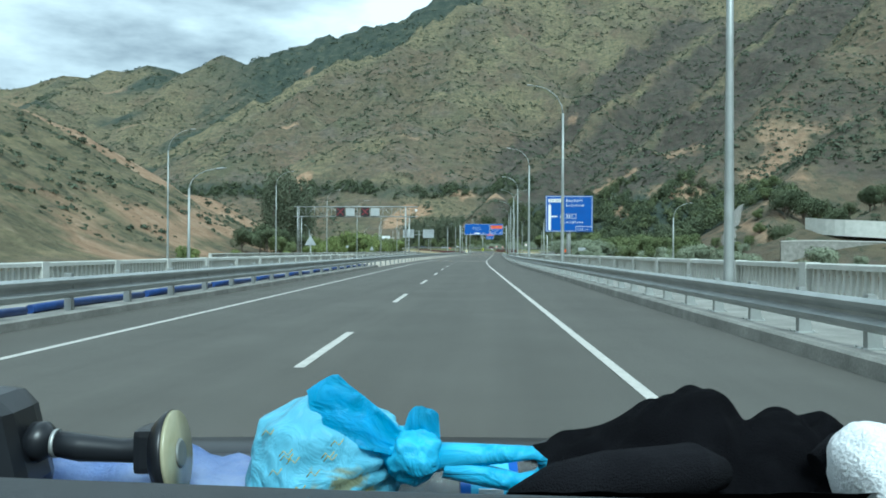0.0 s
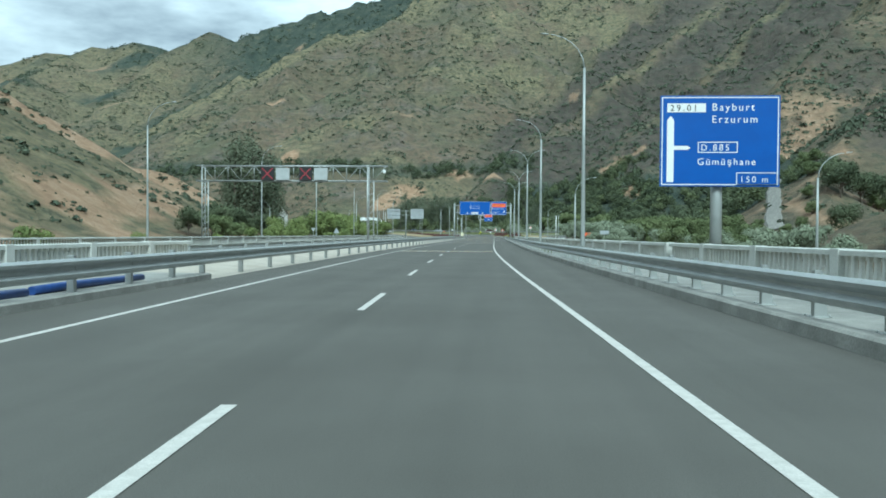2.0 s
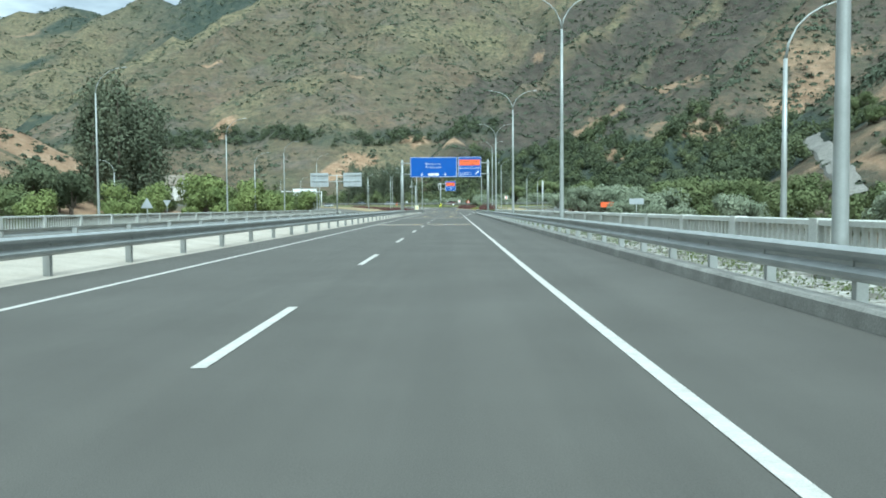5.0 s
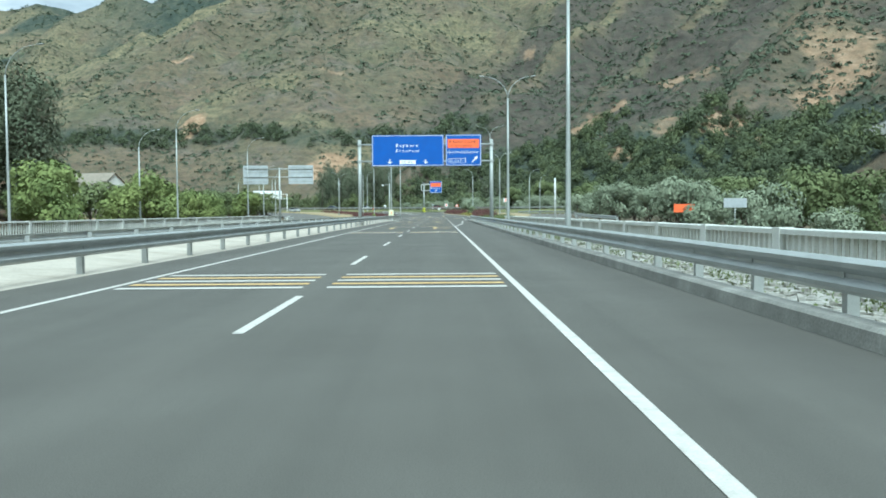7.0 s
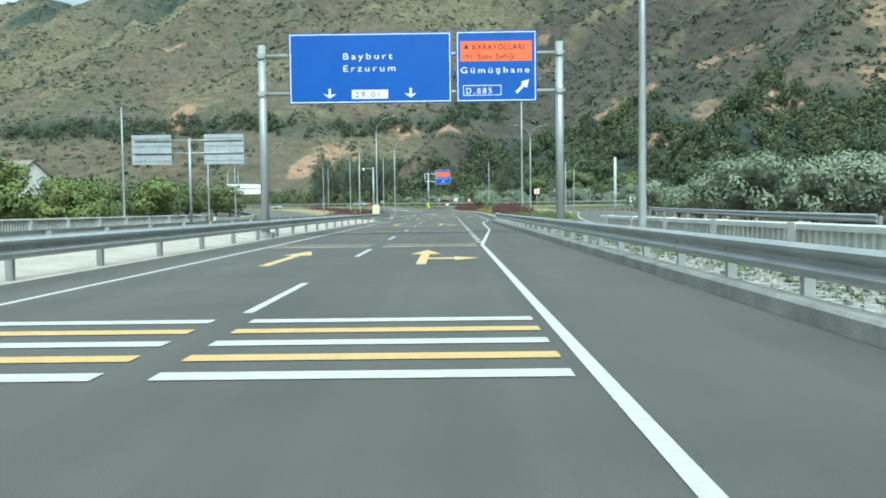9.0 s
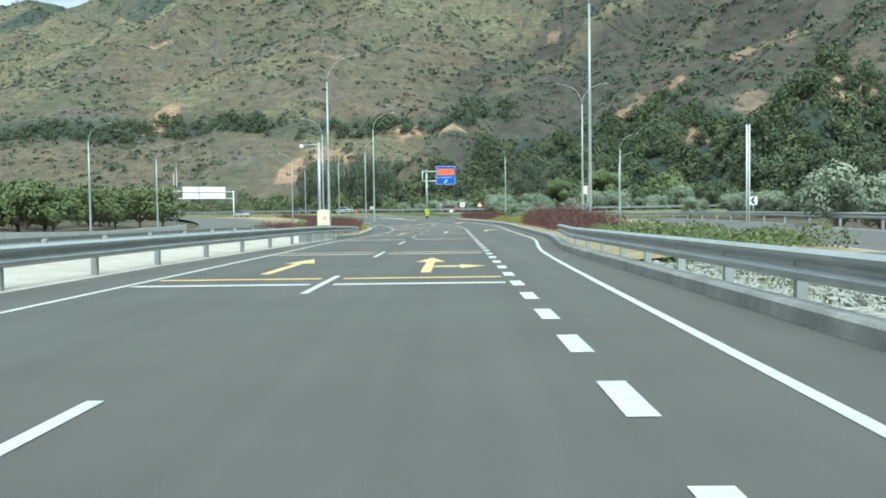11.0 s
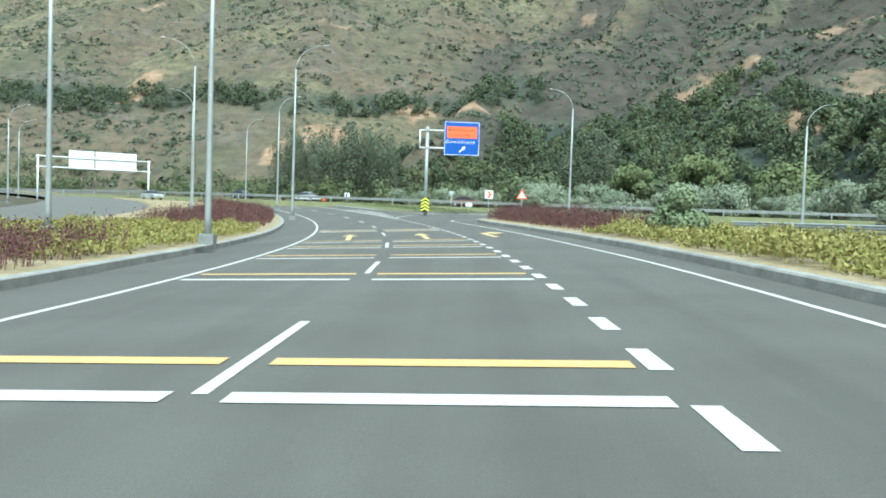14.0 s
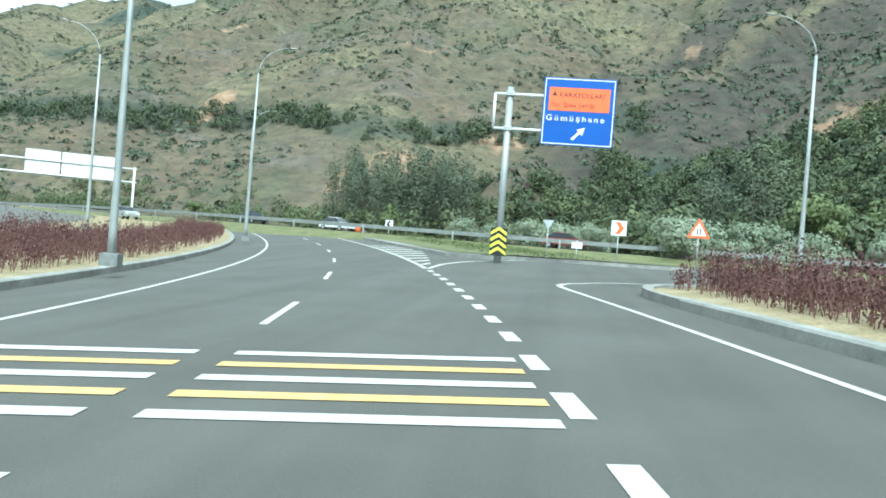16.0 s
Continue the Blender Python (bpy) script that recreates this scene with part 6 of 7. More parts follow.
def car(p, rz, paint, label):
    th = thing("car", p, label, "car", "parked cars", rz=rz)
    prof = [(-2.1, 0.35), (-2.12, 0.75), (-1.95, 0.92), (-1.1, 1.0), (1.9, 0.98), (2.05, 0.85), (2.1, 0.35)]
    cab = [(-1.0, 1.0), (-0.35, 1.44), (1.0, 1.46), (1.75, 0.98)]
    def loft(pr, w0, w1):
        bm = bmesh.new()
        zt = max(z for _, z in pr)
        zb = min(z for _, z in pr)
        W = lambda z: w0 + (w1 - w0) * (z - zb) / (zt - zb)
        a = [bm.verts.new((-W(z), y, z)) for y, z in pr]
        b = [bm.verts.new((W(z), y, z)) for y, z in pr]
        bm.faces.new(a)
        bm.faces.new(b[::-1])
        for k in range(len(pr)):
            bm.faces.new((a[k], b[k], b[(k + 1) % len(pr)], a[(k + 1) % len(pr)]))
        bmesh.ops.recalc_face_normals(bm, faces=bm.faces)
        bmesh.ops.bevel(bm, geom=list(bm.edges), offset=0.04, segments=2, affect="EDGES")
        return bm
    body = part("body", loft(prof, 0.86, 0.84), paint, th)
    part("glazing", loft(cab, 0.80, 0.62), M_GLASS_DARK, th, "dark car windows")
    part("roof", loft([(-0.3, 1.44), (-0.28, 1.50), (0.95, 1.51), (0.98, 1.46)], 0.64, 0.60), paint, th)
    for x in (-0.78, 0.78):
        for y in (-1.3, 1.32):
            w = part("wheel", tube(bmesh.new(), [(x - 0.1, y, 0.31), (x + 0.1, y, 0.31)], 0.31, 14), M_TYRE, th)
            part("rim", tube(bmesh.new(), [(x - 0.115, y, 0.31), (x + 0.115, y, 0.31)], 0.19, 10), M_GALV, w)
    for x in (-0.6, 0.6):
        part("headlight", box(bmesh.new(), x - 0.16, x + 0.16, -2.15, -2.05, 0.62, 0.76, 0.02), M_SIGN_WHITE, th)


M_CAR_WHITE = material("car_paint_white", [(0.3, (0.68, 0.69, 0.70)), (0.7, (0.76, 0.77, 0.78))], scale=1, rough=0.25)
M_CAR_DARK = material("car_paint_dark_blue", [(0.3, (0.02, 0.03, 0.06)), (0.7, (0.03, 0.045, 0.085))], scale=1, rough=0.25)
M_CAR_SILVER = material("car_paint_silver", [(0.3, (0.42, 0.44, 0.45)), (0.7, (0.5, 0.52, 0.53))], scale=1, rough=0.3, metal=0.4)
M_CAR_RED = material("car_paint_maroon", [(0.3, (0.16, 0.03, 0.03)), (0.7, (0.22, 0.045, 0.04))], scale=1, rough=0.3)
M_ORANGE = material("traffic_orange", [(0.3, (0.75, 0.14, 0.03)), (0.7, (0.82, 0.18, 0.05))], scale=3, rough=0.5)
car((-27.5, 447, 2.3), 60, M_CAR_WHITE, "white car standing on the crossing road")
car((-40, 453.6, 2.45), 52, M_CAR_DARK, "dark blue car standing on the crossing road")
car((-52.5, 446, 1.7), 50, M_CAR_SILVER, "silver car on the far carriageway")
car((-2, 434.5, 2.2), 70, M_CAR_RED, "maroon car beyond the exit island")
bar = thing("traffic_barrel", (-24.6, 445.2, 2.3), "orange plastic traffic barrel beside the white car", "barrel")
part("drum", tube(bmesh.new(), [(0, 0, 0), (0, 0, 0.5), (0, 0, 0.95)], [0.32, 0.29, 0.24], 12), M_ORANGE, bar)
part("band", tube(bmesh.new(), [(0, 0, 0.55), (0, 0, 0.72)], [0.295, 0.28], 12), M_SIGN_WHITE, bar)

# ---------- small buildings on the left ----------
M_TILE = material("pale_roof_sheet", [(0.3, (0.19, 0.165, 0.13)), (0.7, (0.27, 0.235, 0.19))], scale=0.8, rough=0.8, bump=0.3, bump_scale=6, fine=0.1)
M_PLASTER = material("white_plaster", [(0.3, (0.58, 0.57, 0.53)), (0.7, (0.70, 0.69, 0.66))], scale=0.7, rough=0.9, fine=0.1)


def small_house(p, rz, w, d, h, rise, roof_mat, label):
    """A low building with a pitched roof, a door and two windows."""
    th = thing("house", p, label, "house", "small buildings", rz=rz)
    bm = bmesh.new()
    prof = [(-d / 2, -2.0), (d / 2, -2.0), (d / 2, h), (0, h + rise), (-d / 2, h)]
    ends = [[bm.verts.new((x, y, z)) for y, z in prof] for x in (-w / 2, w / 2)]
    bm.faces.new(ends[0])
    bm.faces.new(ends[1][::-1])
    for k in range(5):
        bm.faces.new((ends[0][k], ends[0][(k + 1) % 5], ends[1][(k + 1) % 5], ends[1][k]))
    bmesh.ops.recalc_face_normals(bm, faces=bm.faces)
    part("wall", bm, M_PLASTER, th)
    for sgn in (-1, 1):
        bm = bmesh.new()
        lo, hi = (sgn * (d / 2 + 0.4), h - 0.4 * rise / (d / 2) + 0.02), (0.0, h + rise + 0.02)
        q = [bm.verts.new((x, y, z + o)) for x in (-w / 2 - 0.4, w / 2 + 0.4) for (y, z), o in ((lo, 0), (hi, 0), (hi, 0.16), (lo, 0.16))]
        for f in ((0, 1, 2, 3), (7, 6, 5, 4), (0, 4, 5, 1), (1, 5, 6, 2), (2, 6, 7, 3), (3, 7, 4, 0)):
            bm.faces.new([q[i] for i in f])
        bmesh.ops.recalc_face_normals(bm, faces=bm.faces)
        part("roof", bm, roof_mat, th)
    part("door", box(bmesh.new(), -0.45, 0.45, -d / 2 - 0.04, -d / 2 + 0.02, 0.0, min(2.0, h - 0.2), 0.01), M_STEEL_DARK, th)
    for x in (-w * 0.3, w * 0.3):
        part("window", box(bmesh.new(), x - 0.5, x + 0.5, -d / 2 - 0.03, -d / 2 + 0.02, 0.9, min(2.0, h - 0.3), 0.01), M_BLACK, th)
    return th


small_house((-157, 291, terrain_z(-157, 291) + 0.2), 20, 4.0, 3.0, 2.4, 0.5, M_PLASTER, "small white hut on the crest above the sandy cut")
small_house((-91.7, 371.5, terrain_z(-91.7, 371.5) + 6.0), -18, 13.0, 9.0, 3.0, 3.0, M_TILE, "low house with a pale pitched roof among the trees")

# ---------- hillside on the right of the bridge ----------
def slope_ribbon(line, w, lift):
    """A strip laid over the slope, nearly level across."""
    bm = bmesh.new()
    pts = smooth_line([(x, y, 0) for x, y in line], 8)
    rows = []
    for i, p in enumerate(pts):
        d = (pts[min(i + 1, len(pts) - 1)] - pts[max(i - 1, 0)]).normalized()
        n2 = Vector((d.y, -d.x, 0))
        k = w * (1.0 + 0.18 * noise.noise(Vector((i * 0.4, 2.0, 0))))
        row = []
        for o in (-1.5, -1.0, -0.5, 0.0, 0.5, 1.0, 1.5):
            q = p + n2 * o * k
            low = 0.0 if abs(o) < 1.2 else 1.2
            row.append(bm.verts.new((q.x, q.y, terrain_z(q.x, q.y) + lift - low)))
        rows.append(row)
    for a, b in zip(rows, rows[1:]):
        for k in range(6):
            bm.faces.new((a[k], a[k + 1], b[k + 1], b[k]))
    return bm


structure("track", slope_ribbon([(108, 368), (105, 358), (98, 340), (91, 318), (86, 302), (81, 288), (77.5, 277), (75.5, 268)], 1.8, 0.55), M_TRACK, "pale gravel track climbing the slope through the wood", "track")
wl2 = [(58, 168, 1.2), (66, 171, 1.4), (78, 172, 1.2), (92, 168, 0.8), (108, 160, 0.2)]
rw = thing("retaining_wall", (58, 168, 0), "long grey concrete retaining wall below the hillside road", "wall")
inv = rw.matrix_world.inverted()
line = smooth_line(wl2, 4)
for i in range(0, len(line) - 4, 4):
    bm = bmesh.new()
    for a, b in zip(line[i:i + 5], line[i + 1:i + 5]):
        q = [bm.verts.new(v + Vector((0, o, z))) for v in (a, b) for o, z in ((0, -4), (0, 2.3), (0.35, 2.3), (0.35, -4))]
        for k in range(4):
            bm.faces.new((q[k], q[(k + 1) % 4], q[4 + (k + 1) % 4], q[4 + k]))
    bmesh.ops.remove_doubles(bm, verts=bm.verts, dist=0.001)
    bmesh.ops.recalc_face_normals(bm, faces=bm.faces)
    bm.transform(inv)
    part("wall_panel", bm, M_CONCRETE, rw)
    bm = bmesh.new()
    for a, b in zip(line[i:i + 5], line[i + 1:i + 5]):
        q = [bm.verts.new(v + Vector((0, o, z))) for v in (a, b) for o, z in ((-0.08, 2.3), (-0.08, 2.5), (0.43, 2.5), (0.43, 2.3))]
        for k in range(4):
            bm.faces.new((q[k], q[(k + 1) % 4], q[4 + (k + 1) % 4], q[4 + k]))
    bmesh.ops.remove_doubles(bm, verts=bm.verts, dist=0.001)
    bmesh.ops.recalc_face_normals(bm, faces=bm.faces)
    bm.transform(inv)
    part("coping", bm, M_PARAPET, rw, "white-painted coping")
bm = bmesh.new()
up = smooth_line([(72, 186, 8.2), (76, 178, 7.4), (86, 173, 6.6), (100, 168, 5.8), (118, 160, 5.0)], 6)
ribbon(bm, up, -3.2, 3.2, 0)
structure("road_hillside", bm, M_PARAPET, "pale concrete road bending along the hillside", "road")
bm = bmesh.new()
rows = []
for i, p in enumerate(up):
    d = up[min(i + 1, len(up) - 1)] - up[max(i - 1, 0)]
    n2 = Vector((d.y, -d.x, 0)).normalized()
    rows.append([bm.verts.new(p + n2 * o + Vector((0, 0, z))) for o, z in ((3.2, -2.6), (3.2, 0.8), (3.5, 0.8), (3.5, -2.6))])
for a, b in zip(rows, rows[1:]):
    for k in range(4):
        bm.faces.new((a[k], a[(k + 1) % 4], b[(k + 1) % 4], b[k]))
bm.faces.new(rows[0])
bm.faces.new(rows[-1][::-1])
bmesh.ops.recalc_face_normals(bm, faces=bm.faces)
tagged(part("barrier_wall", bm, M_PARAPET), "concrete wall with a parapet below the hillside road", "wall")

# ---------- the car's dashboard and the things on it, where the drive begins ----------
CAR = pose(1.692, -0.774, 0.0, 0, 0, 3.85)
M_PAD = material("dashboard_vinyl", [(0.3, (0.030, 0.032, 0.035)), (0.7, (0.045, 0.048, 0.052))], scale=20, rough=0.6, bump=0.25, bump_scale=900, fine=0.15)
M_TRIM = material("dark_trim_plastic", [(0.3, (0.008, 0.009, 0.012)), (0.7, (0.014, 0.016, 0.02))], scale=20, rough=0.35)
M_CLOTH = material("black_fleece", [(0.3, (0.006, 0.006, 0.008)), (0.7, (0.012, 0.012, 0.015))], scale=30, rough=0.95, bump=0.5, bump_scale=700, spec=0.1)
M_PLUSH = material("white_plush", [(0.3, (0.78, 0.80, 0.82)), (0.7, (0.86, 0.87, 0.88))], scale=60, rough=0.95, bump=0.35, bump_scale=300, fine=0.05)
M_PAPER = material("pale_blue_cloth", [(0.3, (0.16, 0.26, 0.62)), (0.55, (0.38, 0.48, 0.78)), (0.75, (0.62, 0.70, 0.86))], scale=9, rough=0.8, bump=0.3, bump_scale=120)
M_LABEL_BLUE = material("bottle_label_blue", [(0.3, (0.01, 0.07, 0.36)), (0.7, (0.015, 0.10, 0.45))], scale=20, rough=0.35)
M_LABEL_CYAN = material("bottle_label_cyan", [(0.3, (0.10, 0.42, 0.70)), (0.7, (0.16, 0.52, 0.78))], scale=20, rough=0.35)
M_CUP = material("suction_cup_rubber", [(0.3, (0.30, 0.29, 0.18)), (0.7, (0.42, 0.40, 0.27))], scale=40, rough=0.25)
M_PRINT = material("gold_print", [(0.3, (0.32, 0.27, 0.05)), (0.7, (0.45, 0.38, 0.08))], scale=30, rough=0.5)


def thin_plastic(name, colour, alpha_trans, rough, crease=0.35, inside=None):
    """Thin film with creases; inside: the colour of what lies against it in the lower corner."""
    m = bpy.data.materials.new(name)
    m.use_nodes = True
    b = m.node_tree.nodes["Principled BSDF"]
    b.inputs["Base Color"].default_value = (*colour, 1)
    b.inputs["Roughness"].default_value, b.inputs["Transmission Weight"].default_value, b.inputs["IOR"].default_value = rough, alpha_trans, 1.2
    n, l = m.node_tree.nodes, m.node_tree.links
    co = n.new("ShaderNodeTexCoord")
    t = n.new("ShaderNodeTexNoise")
    t.inputs["Scale"].default_value, t.inputs["Detail"].default_value, t.inputs["Distortion"].default_value = 26, 4.0, 2.4
    l.new(co.outputs["Object"], t.inputs["Vector"])
    bp = n.new("ShaderNodeBump")
    bp.inputs["Strength"].default_value, bp.inputs["Distance"].default_value = crease, 0.008
    l.new(t.outputs["Fac"], bp.inputs["Height"])
    l.new(bp.outputs["Normal"], b.inputs["Normal"])
    # colour follows the crease noise: darker in the folds, lighter on the ridges
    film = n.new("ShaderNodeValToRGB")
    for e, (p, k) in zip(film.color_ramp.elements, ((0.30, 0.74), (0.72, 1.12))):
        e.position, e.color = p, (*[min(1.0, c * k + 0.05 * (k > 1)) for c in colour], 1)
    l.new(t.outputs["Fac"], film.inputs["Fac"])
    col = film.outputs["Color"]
    if inside:
        gr = n.new("ShaderNodeVectorMath")
        gr.operation = "DISTANCE"
        gr.inputs[1].default_value = (0.024, -0.045, 0.024)
        l.new(co.outputs["Object"], gr.inputs[0])
        blot = n.new("ShaderNodeTexNoise")
        blot.inputs["Scale"].default_value, blot.inputs["Detail"].default_value, blot.inputs["Distortion"].default_value = 38, 3.0, 1.5
        l.new(co.outputs["Object"], blot.inputs["Vector"])
        add = n.new("ShaderNodeMath")
        add.operation = "MULTIPLY_ADD"
        l.new(blot.outputs["Fac"], add.inputs[0])
        add.inputs[1].default_value = 0.055
        l.new(gr.outputs["Value"], add.inputs[2])
        edge = n.new("ShaderNodeMapRange")
        edge.inputs["From Min"].default_value, edge.inputs["From Max"].default_value = 0.058, 0.066
        edge.inputs["To Min"].default_value, edge.inputs["To Max"].default_value = 0.8, 0.0
        l.new(add.outputs[0], edge.inputs["Value"])
        mx = n.new("ShaderNodeMix")
        mx.data_type = "RGBA"
        l.new(edge.outputs["Result"], mx.inputs["Factor"])
        l.new(col, mx.inputs["A"])
        mx.inputs["B"].default_value = (*inside, 1)
        col = mx.outputs["Result"]
    l.new(col, b.inputs["Base Color"])
    return m


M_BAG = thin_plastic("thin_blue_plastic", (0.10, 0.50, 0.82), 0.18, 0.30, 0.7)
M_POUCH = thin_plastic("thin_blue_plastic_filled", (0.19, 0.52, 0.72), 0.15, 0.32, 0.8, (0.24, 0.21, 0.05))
M_PET = thin_plastic("clear_plastic", (0.92, 0.96, 0.98), 0.9, 0.05)


def car_thing(name, p, label, category, rz=0.0):
    th = new(name)
    th.matrix_world = CAR @ pose(*p, 0, 0, rz)
    return tagged(th, label, category)


def lump(bm, centre, radii, amount, scale, seed, sub=4, folds=0.0):
    """A soft uneven ball with creases."""
    r = bmesh.ops.create_icosphere(bm, subdivisions=sub, radius=1.0)
    for v in r["verts"]:
        d = v.co.normalized()
        k = 1 + amount * noise.fractal(d * scale + Vector((seed, 0, 0)), 1.0, 2.0, 3)
        if folds:
            k -= folds * abs(noise.noise(Vector((d.x * 6 + d.z * 3, d.y * 6, seed + 2.0))))
        v.co = Vector(centre) + Vector((d.x * radii[0], d.y * radii[1], d.z * radii[2])) * k
    for f in bm.faces:
        f.smooth = True
    return bm


dashb = car_thing("car_dashboard", (0, 0, 0), "dark grey car dashboard with its cowl, front bulkhead and wheels", "dashboard")


def across(profile, x0, x1, bend=0.0):
    bm = bmesh.new()
    rows = []
    n = 24
    for i in range(n + 1):
        x = x0 + (x1 - x0) * i / n
        rows.append([bm.verts.new((x, y - bend * x * x, z)) for y, z in profile])
    for a, b in zip(rows, rows[1:]):
        for k in range(len(profile) - 1):
            f = bm.faces.new((a[k], b[k], b[k + 1], a[k + 1]))
            f.smooth = True
    bm.faces.new(rows[0])
    bm.faces.new(rows[-1][::-1])
    bmesh.ops.recalc_face_normals(bm, faces=bm.faces)
    return bm


def pad_z(x, z, y):
    """The shelf behind the lip lies a little higher on the driver's side."""
    return z + (0.030 * smoothstep(0.09, 0.17, -x) * smoothstep(0.56, 0.60, y) * (1 - smoothstep(0.75, 0.9, y))) - 0.04 * x * (1 - smoothstep(0.5, 0.6, y))


bm = across([(0.40, 0.85), (0.41, 1.08), (0.44, 1.17), (0.48, 1.208), (0.52, 1.213), (0.55, 1.205), (0.58, 1.178), (0.62, 1.146), (0.68, 1.136), (0.85, 1.120), (0.94, 1.115), (0.99, 1.112), (1.0, 0.85)], -0.72, 0.72, 0.05)
for v in bm.verts:
    v.co.z = pad_z(v.co.x, v.co.z, v.co.y)
part("pad", bm, M_PAD, dashb)
part("cowl", across([(1.0, 0.9), (1.0, 1.095), (1.05, 1.112), (1.10, 1.115), (1.16, 1.09), (1.17, 0.9)], -0.72, 0.72, 0.08), M_TRIM, dashb, "dark cowl below the windscreen")
for k in range(3):
    part("vent_slat", across([(0.88 + k * 0.035, 1.10), (0.88 + k * 0.035, 1.122), (0.897 + k * 0.035, 1.126), (0.90 + k * 0.035, 1.10)], -0.46, 0.46, 0.05), M_TRIM, dashb)
part("bulkhead", box(bmesh.new(), -0.70, 0.70, 0.98, 1.05, 0.2, 0.95, 0.02), M_TRIM, dashb)
part("floor_pan", box(bmesh.new(), -0.70, 0.70, 0.1, 1.05, 0.18, 0.24, 0.02), M_TRIM, dashb)
for x in (-0.74, 0.74):
    w = part("wheel", tube(bmesh.new(), [(x - 0.1, 0.85, 0.31), (x - 0.085, 0.85, 0.31), (x + 0.085, 0.85, 0.31), (x + 0.1, 0.85, 0.31)], [0.285, 0.31, 0.31, 0.285], 24), M_TYRE, dashb)
    part("rim", tube(bmesh.new(), [(x - 0.112, 0.85, 0.31), (x + 0.112, 0.85, 0.31)], 0.2, 14), M_GALV, w)

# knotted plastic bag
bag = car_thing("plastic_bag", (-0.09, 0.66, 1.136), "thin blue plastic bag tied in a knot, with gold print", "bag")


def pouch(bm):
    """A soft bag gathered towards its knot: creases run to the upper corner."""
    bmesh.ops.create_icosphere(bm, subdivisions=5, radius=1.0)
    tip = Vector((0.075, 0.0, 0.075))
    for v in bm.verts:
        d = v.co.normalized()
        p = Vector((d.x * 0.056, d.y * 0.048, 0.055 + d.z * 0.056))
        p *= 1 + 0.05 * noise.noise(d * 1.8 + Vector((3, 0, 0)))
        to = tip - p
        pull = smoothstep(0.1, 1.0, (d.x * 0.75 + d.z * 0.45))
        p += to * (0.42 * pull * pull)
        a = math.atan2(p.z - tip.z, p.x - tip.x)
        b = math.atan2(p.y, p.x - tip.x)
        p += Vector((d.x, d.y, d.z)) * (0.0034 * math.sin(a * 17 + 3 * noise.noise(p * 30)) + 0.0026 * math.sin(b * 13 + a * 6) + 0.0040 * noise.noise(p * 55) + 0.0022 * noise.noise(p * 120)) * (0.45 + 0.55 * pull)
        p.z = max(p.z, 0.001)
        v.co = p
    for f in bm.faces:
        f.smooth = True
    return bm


def sheet(bm, top, low, n, m, ripple):
    """A rippled strip of film between two lines."""
    def along(line, t):
        k = min(len(line) - 2, int(t * (len(line) - 1)))
        return Vector(line[k]).lerp(Vector(line[k + 1]), t * (len(line) - 1) - k)
    rows = []
    for i in range(n + 1):
        t = i / n
        a, b = along(top, t), along(low, t)
        rows.append([bm.verts.new(a.lerp(b, j / m) + Vector((0, ripple * math.sin(j * 2.1 + t * 5), ripple * 0.5 * math.sin(t * 9 + j)))) for j in range(m + 1)])
    for a, b in zip(rows, rows[1:]):
        for k in range(m):
            bm.faces.new((a[k], b[k], b[k + 1], a[k + 1])).smooth = True
    bmesh.ops.solidify(bm, geom=list(bm.faces), thickness=0.0015)
    return bm


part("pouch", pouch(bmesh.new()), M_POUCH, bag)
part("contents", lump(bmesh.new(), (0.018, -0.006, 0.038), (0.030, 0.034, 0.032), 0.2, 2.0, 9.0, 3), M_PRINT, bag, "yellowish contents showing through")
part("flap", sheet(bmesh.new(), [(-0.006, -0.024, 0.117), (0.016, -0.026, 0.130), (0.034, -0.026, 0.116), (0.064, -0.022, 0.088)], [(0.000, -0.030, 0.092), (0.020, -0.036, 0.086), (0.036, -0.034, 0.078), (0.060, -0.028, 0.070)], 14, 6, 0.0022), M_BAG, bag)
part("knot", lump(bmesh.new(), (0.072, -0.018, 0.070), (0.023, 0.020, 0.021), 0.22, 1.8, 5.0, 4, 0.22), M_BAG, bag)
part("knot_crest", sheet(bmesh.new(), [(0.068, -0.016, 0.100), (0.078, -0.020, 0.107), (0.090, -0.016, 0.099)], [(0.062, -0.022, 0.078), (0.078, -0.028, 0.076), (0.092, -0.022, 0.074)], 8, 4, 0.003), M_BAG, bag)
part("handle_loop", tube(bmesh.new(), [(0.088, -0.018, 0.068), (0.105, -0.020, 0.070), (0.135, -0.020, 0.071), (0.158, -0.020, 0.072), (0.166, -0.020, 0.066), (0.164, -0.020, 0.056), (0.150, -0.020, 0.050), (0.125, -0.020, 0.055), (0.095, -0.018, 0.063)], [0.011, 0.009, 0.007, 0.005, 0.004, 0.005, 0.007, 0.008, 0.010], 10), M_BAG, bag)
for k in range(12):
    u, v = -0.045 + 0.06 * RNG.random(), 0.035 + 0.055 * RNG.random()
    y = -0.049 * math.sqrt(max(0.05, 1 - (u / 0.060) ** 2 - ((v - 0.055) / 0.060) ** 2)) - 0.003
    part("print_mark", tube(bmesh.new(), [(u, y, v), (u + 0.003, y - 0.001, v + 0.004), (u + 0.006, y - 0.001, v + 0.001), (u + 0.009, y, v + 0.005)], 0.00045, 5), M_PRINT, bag)

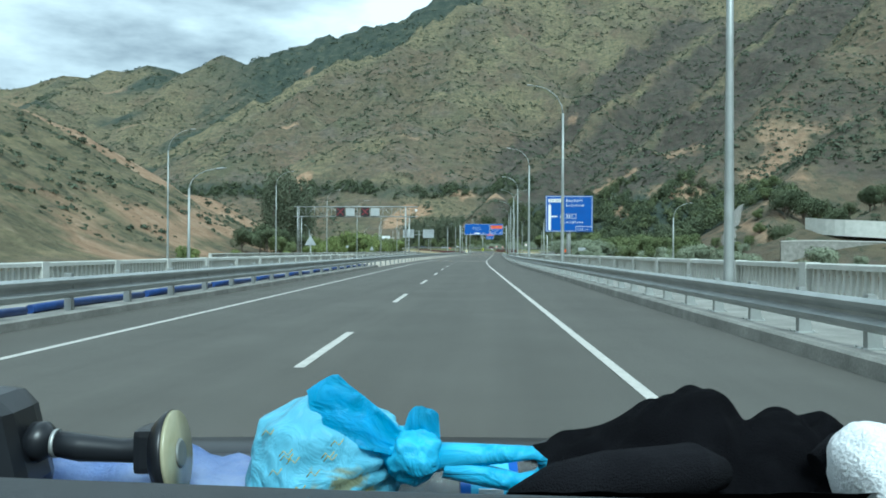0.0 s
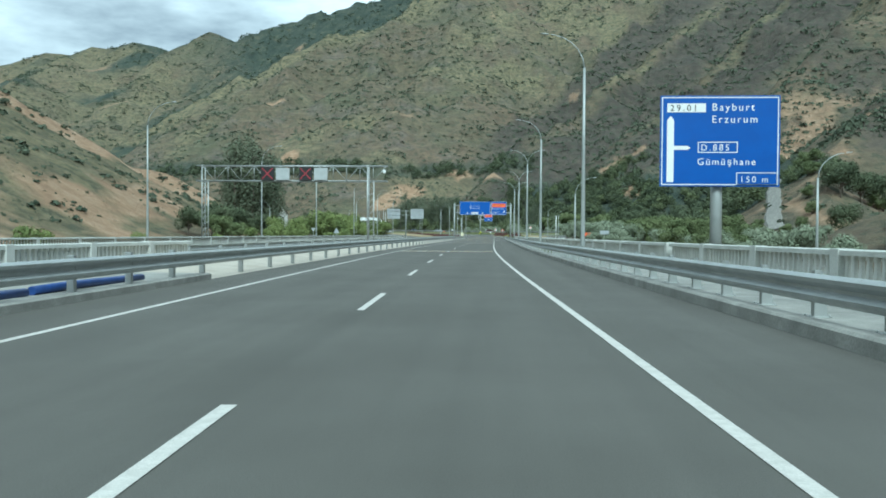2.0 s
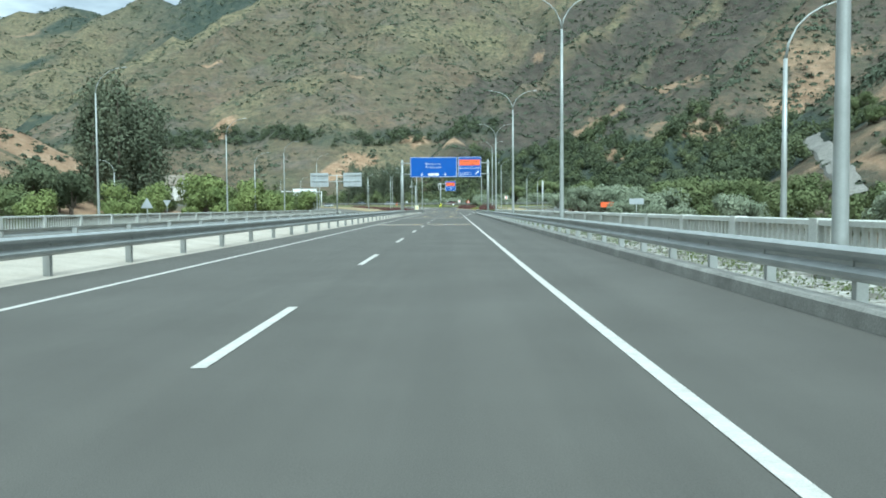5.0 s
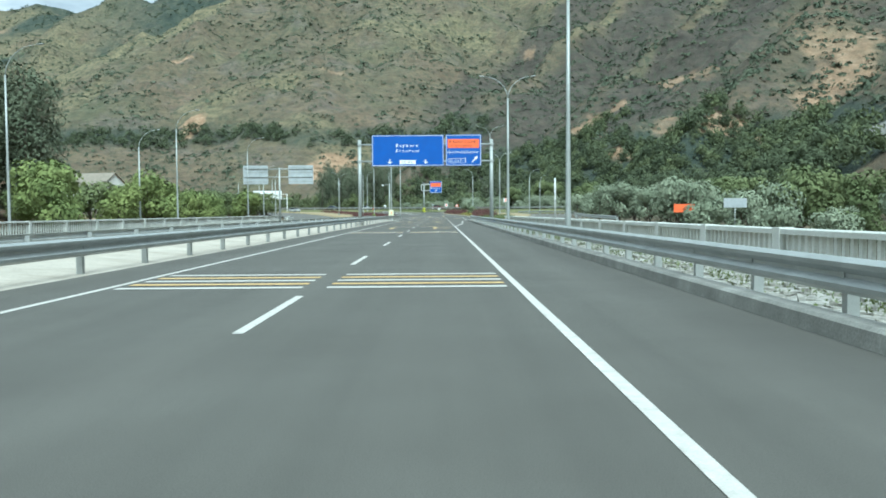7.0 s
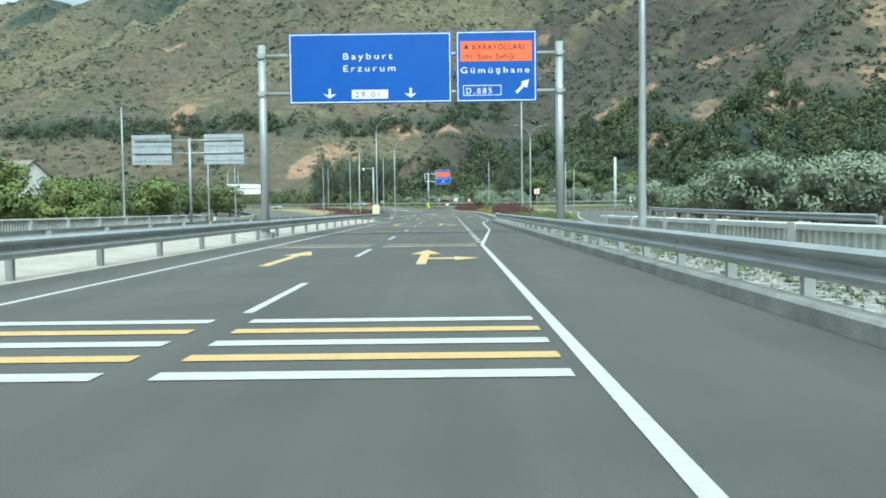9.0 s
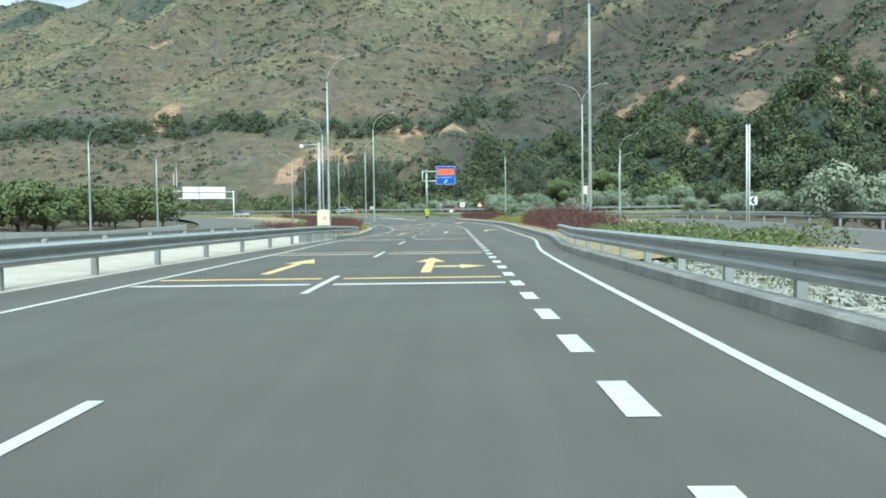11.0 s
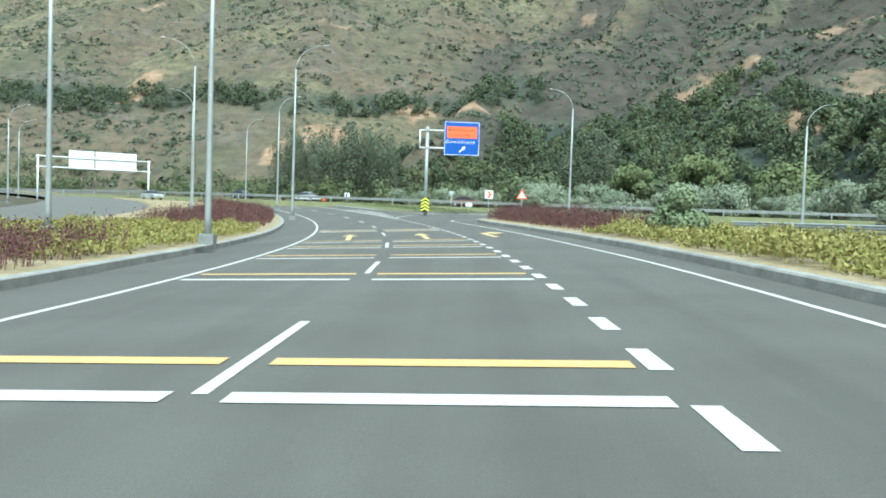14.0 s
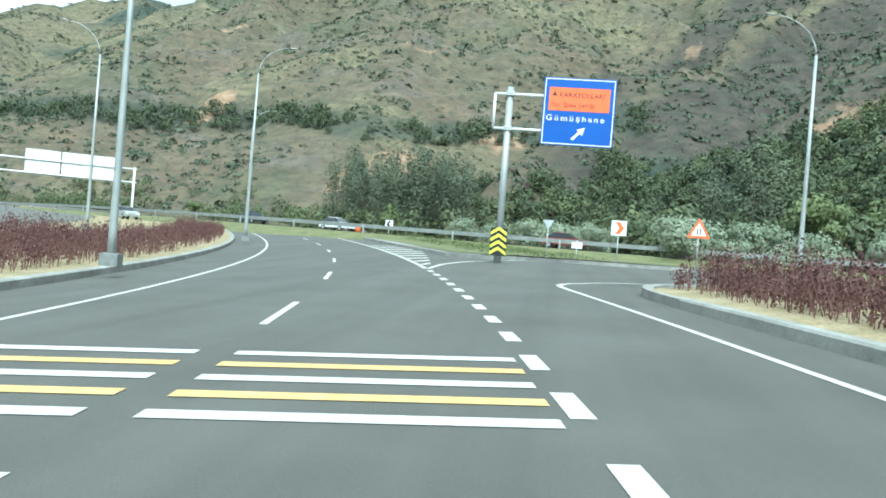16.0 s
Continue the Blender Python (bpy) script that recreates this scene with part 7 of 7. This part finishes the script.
# water bottle on its side
bot = car_thing("water_bottle", (-0.005, 0.70, 1.162), "clear plastic water bottle with a blue label lying on its side", "bottle")
part("body", tube(bmesh.new(), [(-0.075, 0, 0), (-0.07, 0, 0), (-0.045, 0, 0), (-0.035, 0, 0), (-0.02, 0, 0), (-0.01, 0, 0), (0.0, 0, 0), (0.06, 0, 0), (0.085, 0, 0), (0.10, 0, 0), (0.12, 0, 0)], [0.020, 0.026, 0.0265, 0.0235, 0.0265, 0.0265, 0.0245, 0.0265, 0.022, 0.013, 0.012], 24), M_PET, bot)
part("water", tube(bmesh.new(), [(-0.068, 0, -0.004), (-0.02, 0, -0.004), (0.05, 0, -0.004), (0.08, 0, -0.004)], [0.018, 0.021, 0.021, 0.016], 20), M_PET, bot)
part("label", tube(bmesh.new(), [(0.024, 0, 0), (0.066, 0, 0)], 0.0272, 24, False), M_LABEL_CYAN, bot, "printed blue label")
for a, b in ((0.022, 0.030), (0.060, 0.067)):
    part("label_band", tube(bmesh.new(), [(a, 0, 0), (b, 0, 0)], 0.0276, 24, False), M_LABEL_BLUE, bot)
for k in range(3):
    part("label_mark", box(bmesh.new(), 0.036, 0.055, -0.0285, -0.0265, -0.010 + k * 0.008, -0.006 + k * 0.008, 0.0005), M_SIGN_WHITE if k else M_SIGN_RED, bot)
part("cap", tube(bmesh.new(), [(0.118, 0, 0), (0.135, 0, 0)], 0.0145, 16), M_SIGN_WHITE, bot)

# heap of black clothing
M = bmesh.new()
N = 96
CREST = [(0.050, 0.006), (0.064, 0.036), (0.101, 0.052), (0.138, 0.060), (0.162, 0.072), (0.180, 0.084), (0.194, 0.090), (0.229, 0.094), (0.262, 0.079), (0.297, 0.078), (0.308, 0.068), (0.330, 0.072), (0.350, 0.062), (0.40, 0.045), (0.43, 0.004)]
grid = []
for j in range(49):
    row = []
    for i in range(N + 1):
        u, v = i / N, j / 48
        x, y = 0.045 + 0.39 * u, 0.575 + 0.27 * v
        hgt = interp(CREST, x + 0.012 * noise.noise(Vector((u * 7, v * 4, 3))))
        rise = smoothstep(0.0, 0.5, v) * 0.45 + smoothstep(0.25, 0.58, v) * 0.55
        rise *= 1 - smoothstep(0.66, 1.0, v)
        fold = 0.010 * abs(noise.noise(Vector((u * 9 + v * 5, v * 4 - u * 3, 4.0)))) + 0.007 * noise.noise(Vector((u * 15 - v * 9, v * 6, 8.0))) - 0.008 * math.exp(-((u - 0.40 - 0.25 * v) / 0.03) ** 2)
        base = 1.140 + 0.058 * (1 - smoothstep(0.0, 0.20, v))
        row.append(M.verts.new((x + 0.008 * noise.noise(Vector((u * 5, v * 5, 1))), y, base + max(0.0, hgt * rise + fold * min(1.0, 4 * rise + 0.2)))))
    grid.append(row)
for a, b in zip(grid, grid[1:]):
    for k in range(N):
        M.faces.new((a[k], a[k + 1], b[k + 1], b[k])).smooth = True
bmesh.ops.solidify(M, geom=list(M.faces), thickness=-0.004)
jac = car_thing("jacket", (0, 0, 0), "crumpled black fleece jacket heaped on the dashboard", "jacket")
part("body", M, M_CLOTH, jac)
part("sleeve", tube(bmesh.new(), [(0.055, 0.625, 1.172), (0.085, 0.622, 1.185), (0.12, 0.625, 1.192), (0.155, 0.63, 1.196), (0.185, 0.64, 1.196), (0.21, 0.655, 1.190)], [0.014, 0.020, 0.021, 0.019, 0.020, 0.012], 14), M_CLOTH, jac)
part("collar", tube(bmesh.new(), [(0.285, 0.66, 1.195), (0.305, 0.665, 1.206), (0.325, 0.67, 1.207), (0.345, 0.675, 1.196)], [0.010, 0.013, 0.013, 0.010], 12), M_CLOTH, jac)

# white plush roll
plu = part("plush_roll", lump(bmesh.new(), (0, 0, 0), (0.034, 0.06, 0.044), 0.05, 2.0, 2.0, 5, 0.0), M_PLUSH)
plu.matrix_world = CAR @ pose(0.316, 0.62, 1.192, 0, -28, -8)
tagged(plu, "white fluffy roll lying on the dashboard beside the jacket", "plush")

# suction mount lying on its side
mnt = car_thing("suction_mount", (-0.20, 0.64, 1.170), "black phone mount with a suction cup lying on its side", "phone mount")
bm = box(bmesh.new(), -0.155, -0.090, -0.03, 0.03, 0.004, 0.082, 0.014)
for v in bm.verts:
    if v.co.z > 0.05:
        v.co.x -= (v.co.z - 0.05) * 0.7
    v.co.x += 0.004 * noise.noise(v.co * 40)
part("bracket", bm, M_TRIM, mnt)
part("ball_joint", tube(bmesh.new(), [(-0.098, 0, 0.046), (-0.088, 0, 0.044), (-0.080, 0, 0.043)], [0.013, 0.015, 0.009], 14), M_TRIM, mnt)
part("ring", tube(bmesh.new(), [(-0.080, 0, 0.043), (-0.077, 0, 0.043)], 0.0105, 14), M_GALV, mnt)
part("arm", tube(bmesh.new(), [(-0.078, 0, 0.043), (-0.06, 0, 0.040), (-0.03, 0, 0.038), (-0.012, 0, 0.039), (0.0, 0, 0.040)], [0.0095, 0.010, 0.0085, 0.010, 0.012], 14), M_TRIM, mnt)
part("collar", box(bmesh.new(), -0.018, 0.004, -0.015, 0.015, 0.024, 0.056, 0.005), M_TRIM, mnt)
cup_m = pose(0.008, 0.0, 0.036, 0, 84, 0)
bm = tube(bmesh.new(), [(0, 0, -0.012), (0, 0, -0.004), (0, 0, 0.0)], [0.024, 0.031, 0.032], 28)
bm.transform(cup_m)
housing = part("housing", bm, M_TRIM, mnt)
bm = tube(bmesh.new(), [(0, 0, 0.0), (0, 0, 0.003), (0, 0, 0.004), (0, 0, 0.003), (0, 0, 0.0035)], [0.0315, 0.031, 0.026, 0.022, 0.012], 28)
bm.transform(cup_m)
part("suction_cup", bm, M_CUP, mnt, "yellowed clear rubber cup")
bm = tube(bmesh.new(), [(0, 0, 0.004), (0, 0, 0.0055)], [0.011, 0.009], 20)
bm.transform(cup_m)
part("cup_centre", bm, M_STEEL_DARK, mnt)

# crumpled cloth behind the mount
bm = bmesh.new()
rows = []
for j in range(9):
    row = []
    for i in range(37):
        x, y = -0.36 + 0.27 * i / 36, 0.655 + 0.13 * j / 8
        top = 0.016 + 0.010 * math.sin(i * 0.42) + 0.014 * math.exp(-((i - 11) / 4) ** 2) + 0.010 * math.exp(-((i - 30) / 4) ** 2)
        row.append(bm.verts.new((x, y, pad_z(x, 1.137, y) + max(0.003, top * math.sin(math.pi * j / 8) + 0.008 * noise.noise(Vector((i * 0.3, j * 0.5, 3)))))))
    rows.append(row)
for a, b in zip(rows, rows[1:]):
    for k in range(36):
        bm.faces.new((a[k], a[k + 1], b[k + 1], b[k])).smooth = True
bmesh.ops.solidify(bm, geom=list(bm.faces), thickness=-0.002)
pap = part("cloth", bm, M_PAPER)
pap.matrix_world = CAR
tagged(pap, "crumpled pale blue cloth lying on the dashboard", "cloth")
case = part("case", lump(bmesh.new(), (0, 0, 0), (0.052, 0.03, 0.018), 0.05, 1.5, 4.0, 4), M_TRIM)
case.matrix_world = CAR @ pose(0.152, 0.93, 1.136, 0, 3, 0)
tagged(case, "dark oval case on the dashboard behind the jacket", "case")
